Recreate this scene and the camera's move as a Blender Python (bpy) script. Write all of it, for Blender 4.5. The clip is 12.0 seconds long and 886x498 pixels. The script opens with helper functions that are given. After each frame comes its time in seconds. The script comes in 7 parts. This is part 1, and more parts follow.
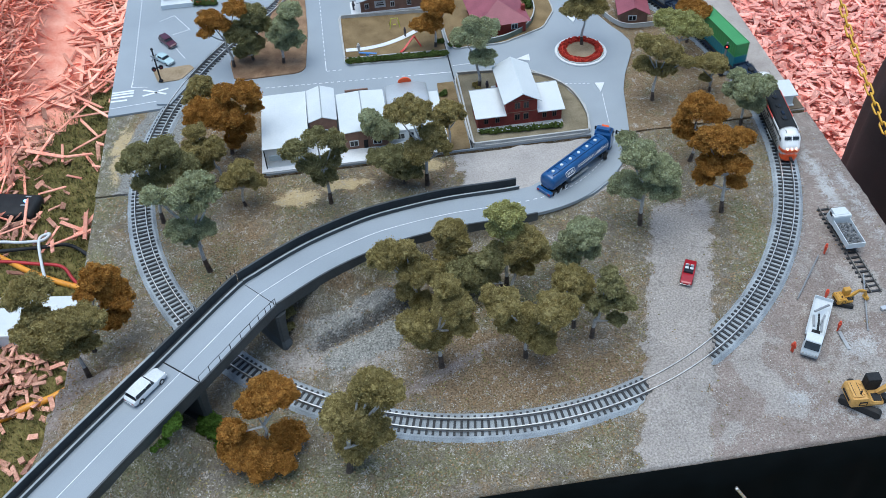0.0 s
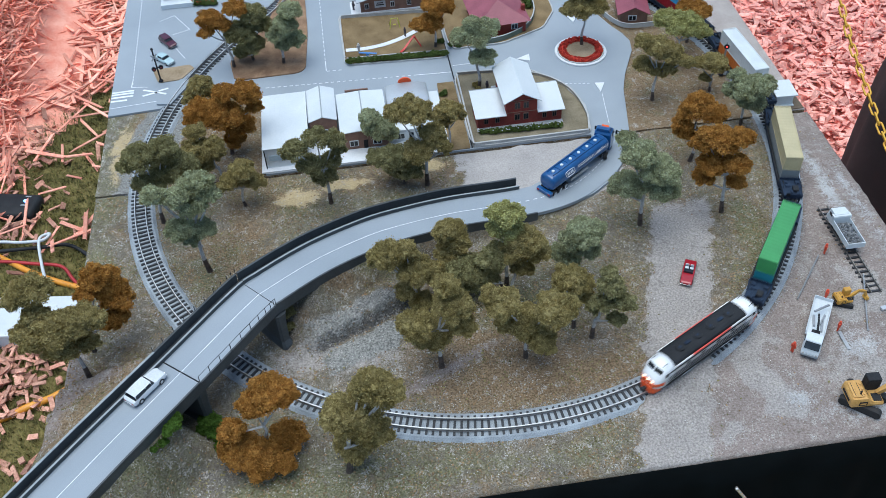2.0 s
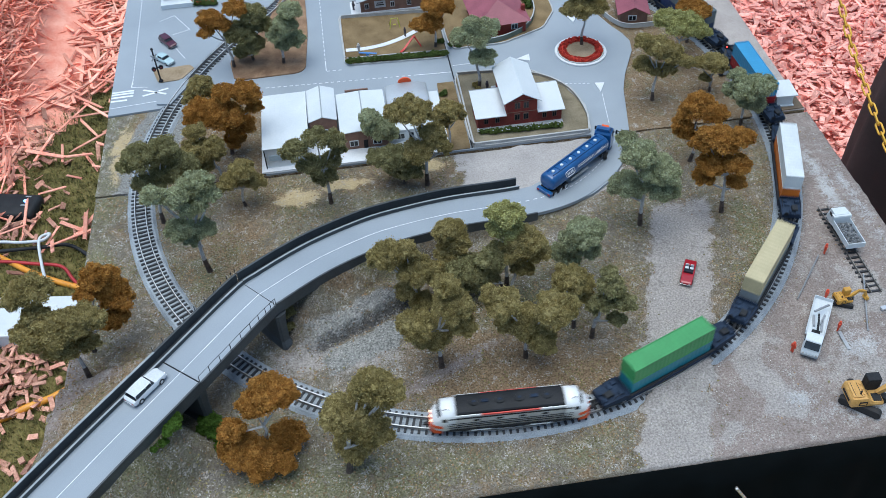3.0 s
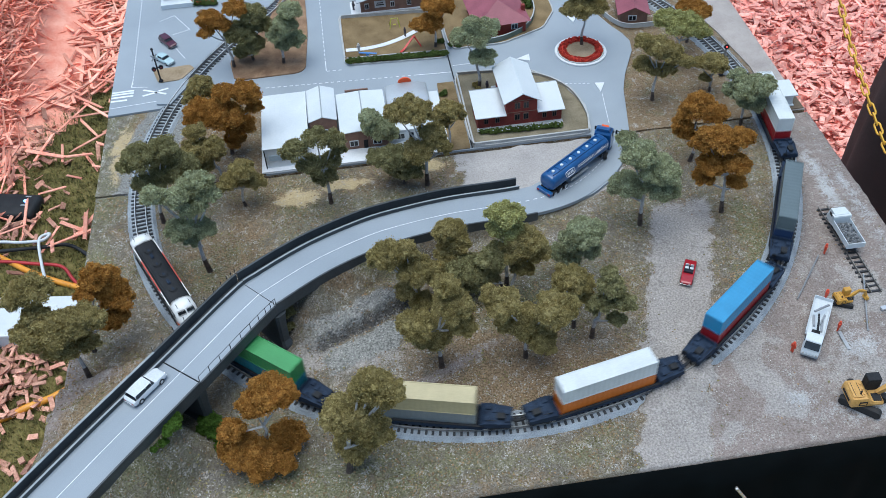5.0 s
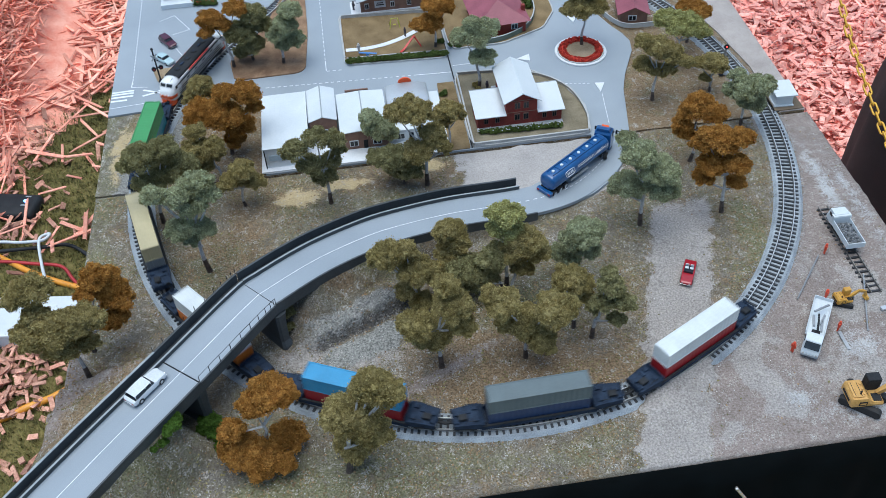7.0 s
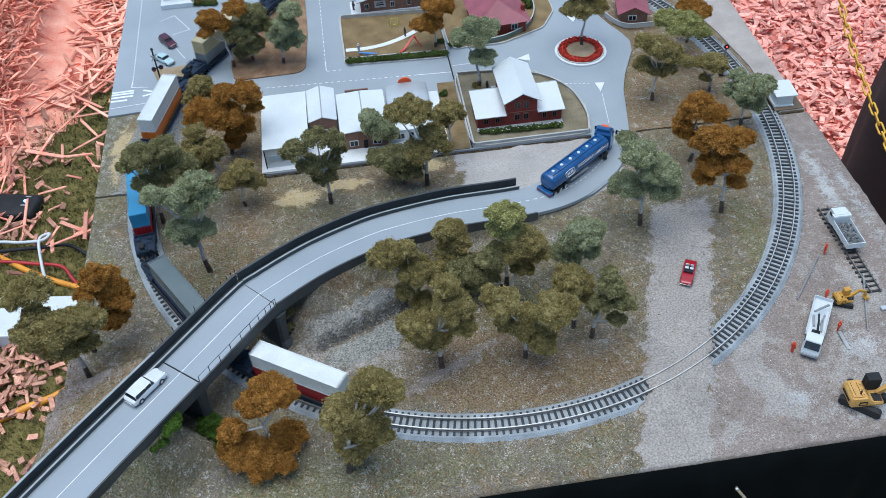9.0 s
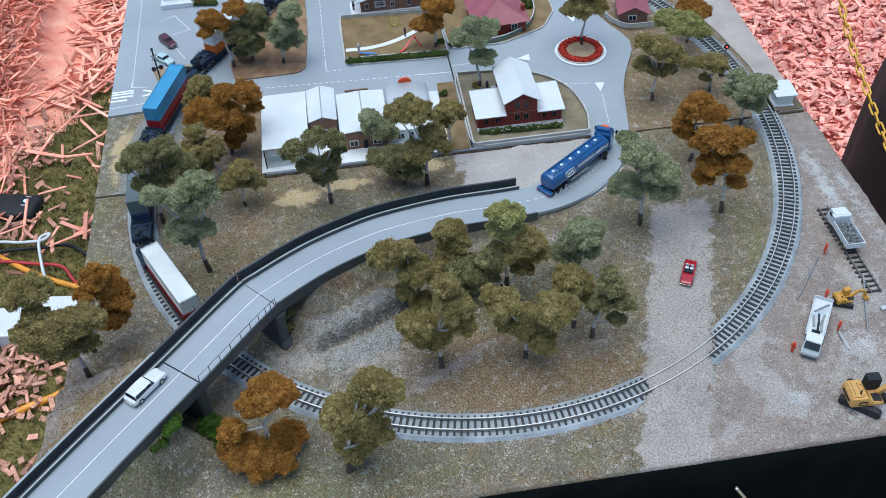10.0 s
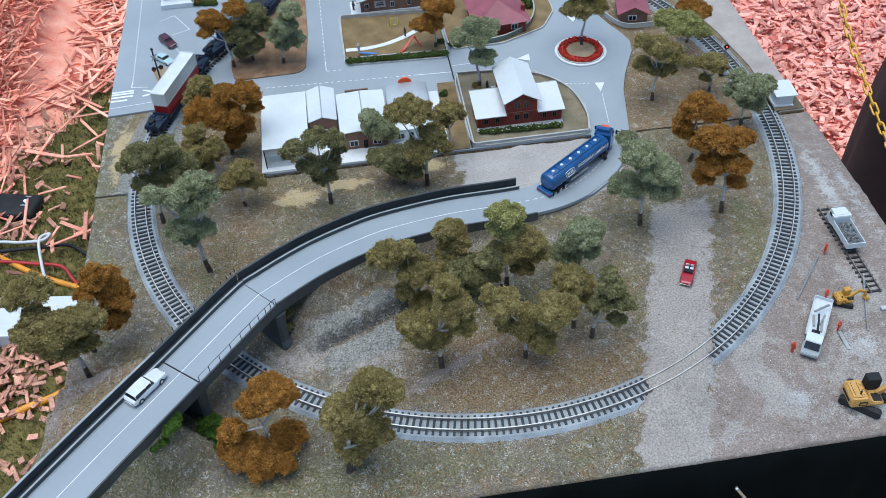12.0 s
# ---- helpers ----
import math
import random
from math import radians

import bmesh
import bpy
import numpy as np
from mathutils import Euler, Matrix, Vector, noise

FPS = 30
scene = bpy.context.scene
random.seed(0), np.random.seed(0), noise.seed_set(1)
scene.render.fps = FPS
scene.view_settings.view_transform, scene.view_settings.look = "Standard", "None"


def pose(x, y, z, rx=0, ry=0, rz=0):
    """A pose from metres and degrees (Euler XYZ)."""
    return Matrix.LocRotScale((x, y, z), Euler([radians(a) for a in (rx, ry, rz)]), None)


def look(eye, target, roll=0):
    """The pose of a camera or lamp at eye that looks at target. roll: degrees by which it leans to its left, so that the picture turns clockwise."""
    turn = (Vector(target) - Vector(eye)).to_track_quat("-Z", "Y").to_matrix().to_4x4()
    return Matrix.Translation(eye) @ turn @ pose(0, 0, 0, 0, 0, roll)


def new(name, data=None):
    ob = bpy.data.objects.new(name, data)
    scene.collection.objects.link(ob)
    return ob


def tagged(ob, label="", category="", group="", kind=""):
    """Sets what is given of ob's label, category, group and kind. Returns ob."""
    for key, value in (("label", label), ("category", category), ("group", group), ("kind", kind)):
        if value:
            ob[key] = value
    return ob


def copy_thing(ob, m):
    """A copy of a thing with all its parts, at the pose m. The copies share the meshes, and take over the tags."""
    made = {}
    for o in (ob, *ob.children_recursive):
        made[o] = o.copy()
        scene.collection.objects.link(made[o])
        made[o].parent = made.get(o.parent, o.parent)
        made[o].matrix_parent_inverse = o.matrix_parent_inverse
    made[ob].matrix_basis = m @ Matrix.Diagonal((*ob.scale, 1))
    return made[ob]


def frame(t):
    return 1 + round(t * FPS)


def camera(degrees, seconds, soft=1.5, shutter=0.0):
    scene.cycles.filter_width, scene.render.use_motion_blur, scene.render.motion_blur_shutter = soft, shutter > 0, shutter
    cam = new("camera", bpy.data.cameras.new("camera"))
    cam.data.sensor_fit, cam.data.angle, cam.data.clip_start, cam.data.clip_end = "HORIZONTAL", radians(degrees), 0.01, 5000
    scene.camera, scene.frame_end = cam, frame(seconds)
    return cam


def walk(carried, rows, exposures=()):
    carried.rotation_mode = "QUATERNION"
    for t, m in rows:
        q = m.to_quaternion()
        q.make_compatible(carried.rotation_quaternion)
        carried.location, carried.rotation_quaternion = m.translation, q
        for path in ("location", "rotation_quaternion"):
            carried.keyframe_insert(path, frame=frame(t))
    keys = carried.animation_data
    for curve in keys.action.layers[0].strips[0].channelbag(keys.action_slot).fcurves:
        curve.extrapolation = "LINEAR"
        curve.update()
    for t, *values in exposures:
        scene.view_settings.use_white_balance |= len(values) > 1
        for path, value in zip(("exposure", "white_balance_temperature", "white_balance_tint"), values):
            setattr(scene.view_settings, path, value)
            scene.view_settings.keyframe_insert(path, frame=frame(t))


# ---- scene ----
cam = camera(50.709, 12.0, soft=0.75, shutter=0.5)
walk(cam, [(0.0, pose(0, 0, 1.0008, 44.3721, 2.0482, -8.4351)), (12.0, pose(0, 0, 1.0008, 44.3721, 2.0482, -8.4351))],
     exposures=[(0.0, 0.55, 6100, 3), (12.0, 0.55, 6100, 3)])

# ---- world and light: soft overcast sky ----
world = bpy.data.worlds.new("world")
scene.world = world
world.use_nodes = True
wn = world.node_tree.nodes
sky = wn.new("ShaderNodeTexSky")
sky.sky_type, sky.sun_disc = "NISHITA", False
sky.sun_elevation, sky.sun_rotation = radians(80), radians(250)
sky.air_density, sky.dust_density, sky.ozone_density = 1.0, 1.0, 1.5
wn["Background"].inputs["Strength"].default_value = 0.115
world.node_tree.links.new(sky.outputs["Color"], wn["Background"].inputs["Color"])
sun = new("sun", bpy.data.lights.new("sun", "SUN"))
sun.data.energy, sun.data.angle, sun.data.color = 2.1, radians(60), (1.0, 0.98, 0.94)
sun.matrix_basis = look((-0.2, 1.0, 3.0), (0.1, 0.9, 0))


# ---- materials ----
def mat(name, a, b, size=0.02, rough=0.7, metal=0.0, bump=0.15, fine=0.002, island=0.0, per_object=0.0, coat=0.0, spec=0.5):
    """Two colours mixed by a coarse and a fine noise (sizes in metres), with relief from the fine one."""
    m = bpy.data.materials.new(name)
    m.use_nodes = True
    n, l = m.node_tree.nodes, m.node_tree.links
    bsdf = n["Principled BSDF"]
    bsdf.inputs["Roughness"].default_value, bsdf.inputs["Metallic"].default_value = rough, metal
    bsdf.inputs["Coat Weight"].default_value = coat
    bsdf.inputs["Specular IOR Level"].default_value = spec
    co = n.new("ShaderNodeTexCoord")
    big, small = n.new("ShaderNodeTexNoise"), n.new("ShaderNodeTexNoise")
    big.inputs["Scale"].default_value, big.inputs["Detail"].default_value = 1 / size, 4
    small.inputs["Scale"].default_value, small.inputs["Detail"].default_value = 1 / fine, 3
    for t in (big, small):
        l.new(co.outputs["Object"], t.inputs["Vector"])
    mixf = n.new("ShaderNodeMix")
    mixf.inputs[0].default_value = 0.45
    l.new(big.outputs["Fac"], mixf.inputs[2])
    l.new(small.outputs["Fac"], mixf.inputs[3])
    ramp = n.new("ShaderNodeValToRGB")
    ramp.color_ramp.elements[0].position, ramp.color_ramp.elements[1].position = 0.36, 0.64
    ramp.color_ramp.elements[0].color, ramp.color_ramp.elements[1].color = (*a, 1), (*b, 1)
    l.new(mixf.outputs[0], ramp.inputs[0])
    out = ramp.outputs[0]
    if island or per_object:
        if island:
            src = n.new("ShaderNodeNewGeometry").outputs["Random Per Island"]
        else:
            src = n.new("ShaderNodeObjectInfo").outputs["Random"]
        k = max(island, per_object)
        mr = n.new("ShaderNodeMapRange")
        mr.inputs["To Min"].default_value, mr.inputs["To Max"].default_value = 1 - k, 1 + k
        l.new(src, mr.inputs["Value"])
        hsv = n.new("ShaderNodeHueSaturation")
        l.new(mr.outputs[0], hsv.inputs["Value"])
        l.new(out, hsv.inputs["Color"])
        out = hsv.outputs[0]
    l.new(out, bsdf.inputs["Base Color"])
    if bump:
        bp = n.new("ShaderNodeBump")
        bp.inputs["Strength"].default_value, bp.inputs["Distance"].default_value = bump, fine
        l.new(small.outputs["Fac"], bp.inputs["Height"])
        l.new(bp.outputs[0], bsdf.inputs["Normal"])
    return m


def glow(name, colour, strength):
    m = mat(name, colour, colour, bump=0, rough=0.3)
    b = m.node_tree.nodes["Principled BSDF"]
    b.inputs["Emission Color"].default_value, b.inputs["Emission Strength"].default_value = (*colour, 1), strength
    return m


def ground_mat(name, layers, stones=True):
    """Scatter of crushed stone; layers: (attribute, channel, colour a, colour b) laid over it where the attribute says so."""
    m = bpy.data.materials.new(name)
    m.use_nodes = True
    n, l = m.node_tree.nodes, m.node_tree.links
    bsdf = n["Principled BSDF"]
    bsdf.inputs["Roughness"].default_value = 0.95
    bsdf.inputs["Specular IOR Level"].default_value = 0.2
    co = n.new("ShaderNodeTexCoord").outputs["Object"]

    def noise_at(size, detail=4):
        t = n.new("ShaderNodeTexNoise")
        t.inputs["Scale"].default_value, t.inputs["Detail"].default_value = 1 / size, detail
        l.new(co, t.inputs["Vector"])
        return t.outputs["Fac"]

    def ramp(src, stops):
        r = n.new("ShaderNodeValToRGB")
        while len(r.color_ramp.elements) < len(stops):
            r.color_ramp.elements.new(0.5)
        for e, (p, c) in zip(r.color_ramp.elements, stops):
            e.position, e.color = p, (*c, 1)
        l.new(src, r.inputs[0])
        return r.outputs[0]

    def mix(fac, a, b):
        x = n.new("ShaderNodeMix")
        x.data_type = "RGBA"
        l.new(fac, x.inputs[0])
        l.new(a, x.inputs[6])
        l.new(b, x.inputs[7])
        return x.outputs[2]

    vor = n.new("ShaderNodeTexVoronoi")
    vor.inputs["Scale"].default_value = 1 / 0.0013
    l.new(co, vor.inputs["Vector"])
    cell = n.new("ShaderNodeSeparateColor")
    l.new(vor.outputs["Color"], cell.inputs[0])
    fine, mid, big = noise_at(0.0026, 4), noise_at(0.012), noise_at(0.06)
    seam = n.new("ShaderNodeMath")
    seam.operation = "MULTIPLY"
    bright = n.new("ShaderNodeMapRange")
    bright.inputs["From Min"].default_value, bright.inputs["From Max"].default_value = 0.35, 0.65
    bright.inputs["To Min"].default_value, bright.inputs["To Max"].default_value = 0.55, 1.08
    l.new(noise_at(0.035), bright.inputs["Value"])
    l.new(cell.outputs[0], seam.inputs[0])
    l.new(bright.outputs[0], seam.inputs[1])
    colour = ramp(seam.outputs[0], [(0.0, (0.095, 0.078, 0.055)), (0.45, (0.16, 0.142, 0.113)), (0.85, (0.24, 0.222, 0.195)), (1.0, (0.48, 0.485, 0.48))])
    for attribute, channel, a, b in layers:
        at = n.new("ShaderNodeAttribute")
        at.attribute_name = attribute
        sp = n.new("ShaderNodeSeparateColor")
        l.new(at.outputs["Color"], sp.inputs[0])
        edge = n.new("ShaderNodeMath")
        edge.operation = "MULTIPLY_ADD"
        l.new(mid, edge.inputs[0])
        edge.inputs[1].default_value = 1.6
        edge.inputs[2].default_value = -0.8
        grit = n.new("ShaderNodeMath")
        grit.operation = "MULTIPLY_ADD"
        l.new(cell.outputs[1], grit.inputs[0])
        grit.inputs[1].default_value = 0.55
        l.new(edge.outputs[0], grit.inputs[2])
        add = n.new("ShaderNodeMath")
        l.new(sp.outputs[channel], add.inputs[0])
        l.new(grit.outputs[0], add.inputs[1])
        sm = n.new("ShaderNodeMapRange")
        sm.interpolation_type = "SMOOTHSTEP"
        sm.inputs["From Min"].default_value, sm.inputs["From Max"].default_value = 0.45, 0.95
        l.new(add.outputs[0], sm.inputs["Value"])
        colour = mix(sm.outputs[0], colour, ramp(fine, [(0.35, a), (0.68, b)]))
    var = n.new("ShaderNodeHueSaturation")
    mr = n.new("ShaderNodeMapRange")
    mr.inputs["To Min"].default_value, mr.inputs["To Max"].default_value = 0.72, 1.28
    l.new(big, mr.inputs["Value"])
    l.new(mr.outputs[0], var.inputs["Value"])
    l.new(colour, var.inputs["Color"])
    l.new(var.outputs[0], bsdf.inputs["Base Color"])
    bp = n.new("ShaderNodeBump")
    bp.inputs["Strength"].default_value, bp.inputs["Distance"].default_value = 0.35, 0.0015
    l.new(vor.outputs["Distance"], bp.inputs["Height"])
    l.new(bp.outputs[0], bsdf.inputs["Normal"])
    return m


M_GROUND = ground_mat("layout_scatter", [
    ("mask_a", 0, (0.105, 0.071, 0.041), (0.295, 0.216, 0.138)),
    ("mask_a", 1, (0.074, 0.074, 0.034), (0.235, 0.222, 0.135)),
    ("mask_b", 0, (0.175, 0.142, 0.126), (0.31, 0.262, 0.243)),
    ("mask_a", 2, (0.215, 0.195, 0.182), (0.40, 0.37, 0.35)),
    ("mask_b", 1, (0.33, 0.335, 0.34), (0.48, 0.48, 0.485)),
    # dark tone for the painted ledge shadow and one dark patch
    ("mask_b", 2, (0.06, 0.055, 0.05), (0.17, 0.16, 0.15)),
    ("mask_c", 0, (0.36, 0.28, 0.155), (0.54, 0.43, 0.26)),
    ("mask_c", 1, (0.11, 0.112, 0.105), (0.33, 0.327, 0.31)),
    ("mask_c", 2, (0.335, 0.315, 0.305), (0.445, 0.42, 0.405)),
])
M_GARDEN = mat("dry_garden", (0.125, 0.105, 0.066), (0.25, 0.215, 0.15), 0.025, 0.95, bump=0.5, fine=0.0015)
M_LAWN = mat("brown_lawn", (0.125, 0.083, 0.036), (0.26, 0.185, 0.095), 0.03, 0.95, bump=0.5, fine=0.0015)
M_TAN = mat("tan_flock", (0.19, 0.135, 0.075), (0.40, 0.31, 0.21), 0.04, 0.95, bump=0.5, fine=0.0016)
M_LEAFLAWN = mat("leaf_strewn_lawn", (0.15, 0.082, 0.045), (0.33, 0.21, 0.125), 0.02, 0.95, bump=0.6, fine=0.0015)
M_ROAD = mat("grey_road_paint", (0.243, 0.280, 0.317), (0.307, 0.347, 0.39), 0.12, 0.65, bump=0.05, fine=0.001)
M_WALL = mat("charcoal_parapet", (0.035, 0.042, 0.048), (0.065, 0.075, 0.082), 0.03, 0.55, bump=0.1)
M_EDGE = mat("pale_parapet_cap", (0.22, 0.25, 0.27), (0.34, 0.37, 0.39), 0.02, 0.6)
M_LINE = mat("white_road_line", (0.62, 0.66, 0.72), (0.82, 0.84, 0.88), 0.01, 0.7, bump=0)
M_KERB = mat("concrete_kerb", (0.34, 0.35, 0.35), (0.48, 0.49, 0.49), 0.02, 0.8)
M_BALLAST = mat("grey_ballast", (0.20, 0.225, 0.25), (0.40, 0.445, 0.49), 0.030, 0.95, bump=0.8, fine=0.0014)
M_SLEEPER = mat("dark_sleeper", (0.012, 0.014, 0.018), (0.035, 0.037, 0.042), 0.01, 0.6, per_object=0.25)
M_RAIL = mat("nickel_rail", (0.66, 0.65, 0.63), (0.84, 0.83, 0.81), 0.03, 0.30, 0.7, 0.05)
M_RUST = mat("dull_rail", (0.16, 0.15, 0.14), (0.30, 0.28, 0.26), 0.03, 0.5, 0.6, 0.05)
M_WHITE = mat("white_roof", (0.53, 0.575, 0.605), (0.63, 0.67, 0.70), 0.05, 0.45, bump=0.03)
M_BRICK = mat("red_brick_card", (0.16, 0.022, 0.018), (0.27, 0.045, 0.03), 0.01, 0.8, bump=0.3, fine=0.001)
M_BROWN = mat("brown_brick_card", (0.16, 0.085, 0.06), (0.26, 0.15, 0.11), 0.01, 0.8, bump=0.3, fine=0.001)
M_MAROON = mat("maroon_roof", (0.20, 0.05, 0.07), (0.32, 0.09, 0.12), 0.03, 0.5, bump=0.1)
M_GLASS = mat("dark_window", (0.012, 0.014, 0.018), (0.03, 0.034, 0.04), 0.02, 0.12, bump=0)
M_BARK = mat("pale_bark", (0.27, 0.26, 0.25), (0.58, 0.565, 0.55), 0.008, 0.85, bump=0.4, fine=0.0012)
M_BARKDARK = mat("dark_bark", (0.035, 0.026, 0.022), (0.12, 0.09, 0.075), 0.008, 0.9, bump=0.4, fine=0.0012)


def leaf(name, a, b):
    """Foam crumb: diffuse with some light passing through."""
    m = mat(name, a, b, 0.022, 0.95, bump=0.6, fine=0.0016, island=0.55, spec=0.15)
    n, l = m.node_tree.nodes, m.node_tree.links
    bsdf = n["Principled BSDF"]
    thin, blend = n.new("ShaderNodeBsdfTranslucent"), n.new("ShaderNodeMixShader")
    thin.inputs["Color"].default_value = (min(1, b[0] * 1.15), b[1] * 0.95, b[2] * 0.7, 1)
    blend.inputs[0].default_value = 0.35
    l.new(bsdf.outputs[0], blend.inputs[1])
    l.new(thin.outputs[0], blend.inputs[2])
    l.new(blend.outputs[0], n["Material Output"].inputs["Surface"])
    return m


LEAF = {
    "autumn": leaf("autumn_foliage", (0.21, 0.106, 0.022), (0.51, 0.282, 0.078)),
    "olive": leaf("olive_foliage", (0.185, 0.160, 0.060), (0.44, 0.385, 0.185)),
    "deep": leaf("deep_foliage", (0.140, 0.140, 0.066), (0.36, 0.35, 0.185)),
    "grey": leaf("grey_green_foliage", (0.195, 0.215, 0.125), (0.47, 0.52, 0.35)),
    "light": leaf("light_green_foliage", (0.22, 0.235, 0.090), (0.52, 0.53, 0.25)),
    "lime": leaf("lime_bush", (0.045, 0.095, 0.016), (0.13, 0.23, 0.045)),
    "bush": leaf("bright_bush", (0.045, 0.075, 0.02), (0.14, 0.195, 0.06)),
}
M_BLACK = mat("black_plastic", (0.010, 0.011, 0.013), (0.024, 0.026, 0.030), 0.03, 0.6, bump=0.05, spec=0.25)
M_NAVYBLACK = mat("blue_black_wagon", (0.007, 0.014, 0.030), (0.022, 0.040, 0.075), 0.01, 0.7, bump=0.1, spec=0.25)
M_SILVER = mat("silver_side", (0.40, 0.40, 0.40), (0.55, 0.55, 0.55), 0.03, 0.4, 0.3, 0.03)
M_SHELL = mat("white_cab", (0.74, 0.76, 0.78), (0.84, 0.85, 0.86), 0.03, 0.35, bump=0.0, coat=0.3)
M_ORANGE = mat("orange_red_pilot", (0.62, 0.07, 0.012), (0.78, 0.11, 0.02), 0.02, 0.4, bump=0.02)
M_REDSTRIPE = mat("red_stripe", (0.55, 0.06, 0.05), (0.7, 0.1, 0.08), 0.02, 0.45, bump=0)
M_CLOTH = mat("black_cloth", (0.0012, 0.0022, 0.0026), (0.003, 0.005, 0.006), 0.05, 0.9, bump=0.2, fine=0.001, spec=0.08)
M_DRAPE = mat("dark_plum_cloth", (0.018, 0.012, 0.016), (0.045, 0.028, 0.034), 0.10, 0.85, bump=0.3, fine=0.002)
M_YELLOW = mat("yellow_plastic", (0.62, 0.34, 0.03), (0.78, 0.46, 0.06), 0.03, 0.4, bump=0.02)
M_CATYEL = mat("construction_yellow", (0.46, 0.235, 0.035), (0.60, 0.33, 0.06), 0.02, 0.45, bump=0.05)
M_CHIPBROWN = mat("brown_wood_chip", (0.36, 0.15, 0.10), (0.70, 0.39, 0.29), 0.04, 0.85, bump=0.4, fine=0.004, island=0.4)
M_CHIP = mat("red_wood_chip", (0.70, 0.235, 0.185), (0.97, 0.52, 0.44), 0.04, 0.85, bump=0.4, fine=0.004, island=0.35)
M_SHRED = mat("salmon_wood_shred", (0.78, 0.235, 0.155), (0.97, 0.52, 0.395), 0.06, 0.85, bump=0.4, fine=0.004, island=0.35)
M_SOIL = mat("mossy_ground", (0.090, 0.082, 0.022), (0.25, 0.20, 0.072), 0.10, 0.95, bump=0.8, fine=0.01)
M_SOILRED = mat("chip_bed", (0.50, 0.14, 0.11), (0.80, 0.32, 0.26), 0.05, 0.95, bump=0.8, fine=0.012)
M_BLUE = mat("blue_enamel", (0.008, 0.060, 0.19), (0.015, 0.095, 0.27), 0.03, 0.3, bump=0.02, coat=0.4)
M_WOOD = mat("board_side", (0.10, 0.075, 0.05), (0.2, 0.15, 0.10), 0.03, 0.8)
M_STEEL = mat("grey_steel", (0.30, 0.31, 0.32), (0.45, 0.46, 0.47), 0.02, 0.4, 0.6, 0.05)


def paint(name, c, rough=0.4, coat=0.3):
    return mat(name, tuple(v * 0.88 for v in c), tuple(min(1, v * 1.1) for v in c), 0.03, rough, 0.0, 0.03, 0.002, coat=coat)


# ---- mesh helpers ----
def part(name, bm, material, parent=None, label=""):
    me = bpy.data.meshes.new(name)
    if isinstance(bm, tuple):
        me.from_pydata(bm[0], [], bm[1])
    else:
        bmesh.ops.recalc_face_normals(bm, faces=bm.faces)
        bm.to_mesh(me)
        bm.free()
    me.materials.append(material)
    ob = new(name, me)
    if parent is not None:
        ob.parent = parent
    return tagged(ob, label)


def thing(name, m, label, category, group="", kind=""):
    ob = new(name)
    ob.matrix_basis = m
    ob.empty_display_size = 0.02
    return tagged(ob, label, category, group, kind)


def smooth(ob):
    for f in ob.data.polygons:
        f.use_smooth = True
    return ob


def box(x, y, z, sx, sy, sz, bevel=0.0, bm=None, turn=None):
    """Box of full sizes sx, sy, sz centred at x, y, with its underside at z."""
    bm = bm or bmesh.new()
    r = bmesh.ops.create_cube(bm, size=1, matrix=Matrix.LocRotScale((x, y, z + sz / 2), turn, (sx, sy, sz)))
    if bevel:
        es = list({e for v in r["verts"] for e in v.link_edges})
        bmesh.ops.bevel(bm, geom=es, offset=bevel, segments=2, affect="EDGES", profile=0.6)
    return bm


def rod(a, b, r0, r1=None, seg=10, bm=None):
    bm = bm or bmesh.new()
    a, b = Vector(a), Vector(b)
    d = b - a
    q = d.to_track_quat("Z", "Y").to_matrix().to_4x4()
    bmesh.ops.create_cone(bm, cap_ends=True, segments=seg, radius1=r0, radius2=r0 if r1 is None else r1, depth=d.length,
                          matrix=Matrix.Translation((a + b) / 2) @ q)
    return bm


def tube(points, r0, r1=None, seg=8, bm=None):
    """A round limb or cable along points."""
    bm = bm or bmesh.new()
    pts = [Vector(p) for p in points]
    rings = []
    for i, p in enumerate(pts):
        d = (pts[min(i + 1, len(pts) - 1)] - pts[max(i - 1, 0)]).normalized()
        side = d.orthogonal().normalized() if not rings else (side - d * side.dot(d)).normalized()
        up = d.cross(side)
        r = r0 + ((r0 if r1 is None else r1) - r0) * i / (len(pts) - 1)
        rings.append([bm.verts.new(p + r * (math.cos(k * math.tau / seg) * side + math.sin(k * math.tau / seg) * up)) for k in range(seg)])
    for a, b in zip(rings, rings[1:]):
        for k in range(seg):
            bm.faces.new((a[k], a[(k + 1) % seg], b[(k + 1) % seg], b[k]))
    bm.faces.new(rings[0][::-1])
    bm.faces.new(rings[-1])
    return bm


def loft(sections, bm=None, closed=True):
    """Skin through equal rings of points, capped at both ends."""
    bm = bm or bmesh.new()
    rings = [[bm.verts.new(p) for p in s] for s in sections]
    k = len(rings[0])
    for a, b in zip(rings, rings[1:]):
        for i in range(k if closed else k - 1):
            bm.faces.new((a[i], a[(i + 1) % k], b[(i + 1) % k], b[i]))
    if closed:
        bm.faces.new(rings[0][::-1])
        bm.faces.new(rings[-1])
    return bm


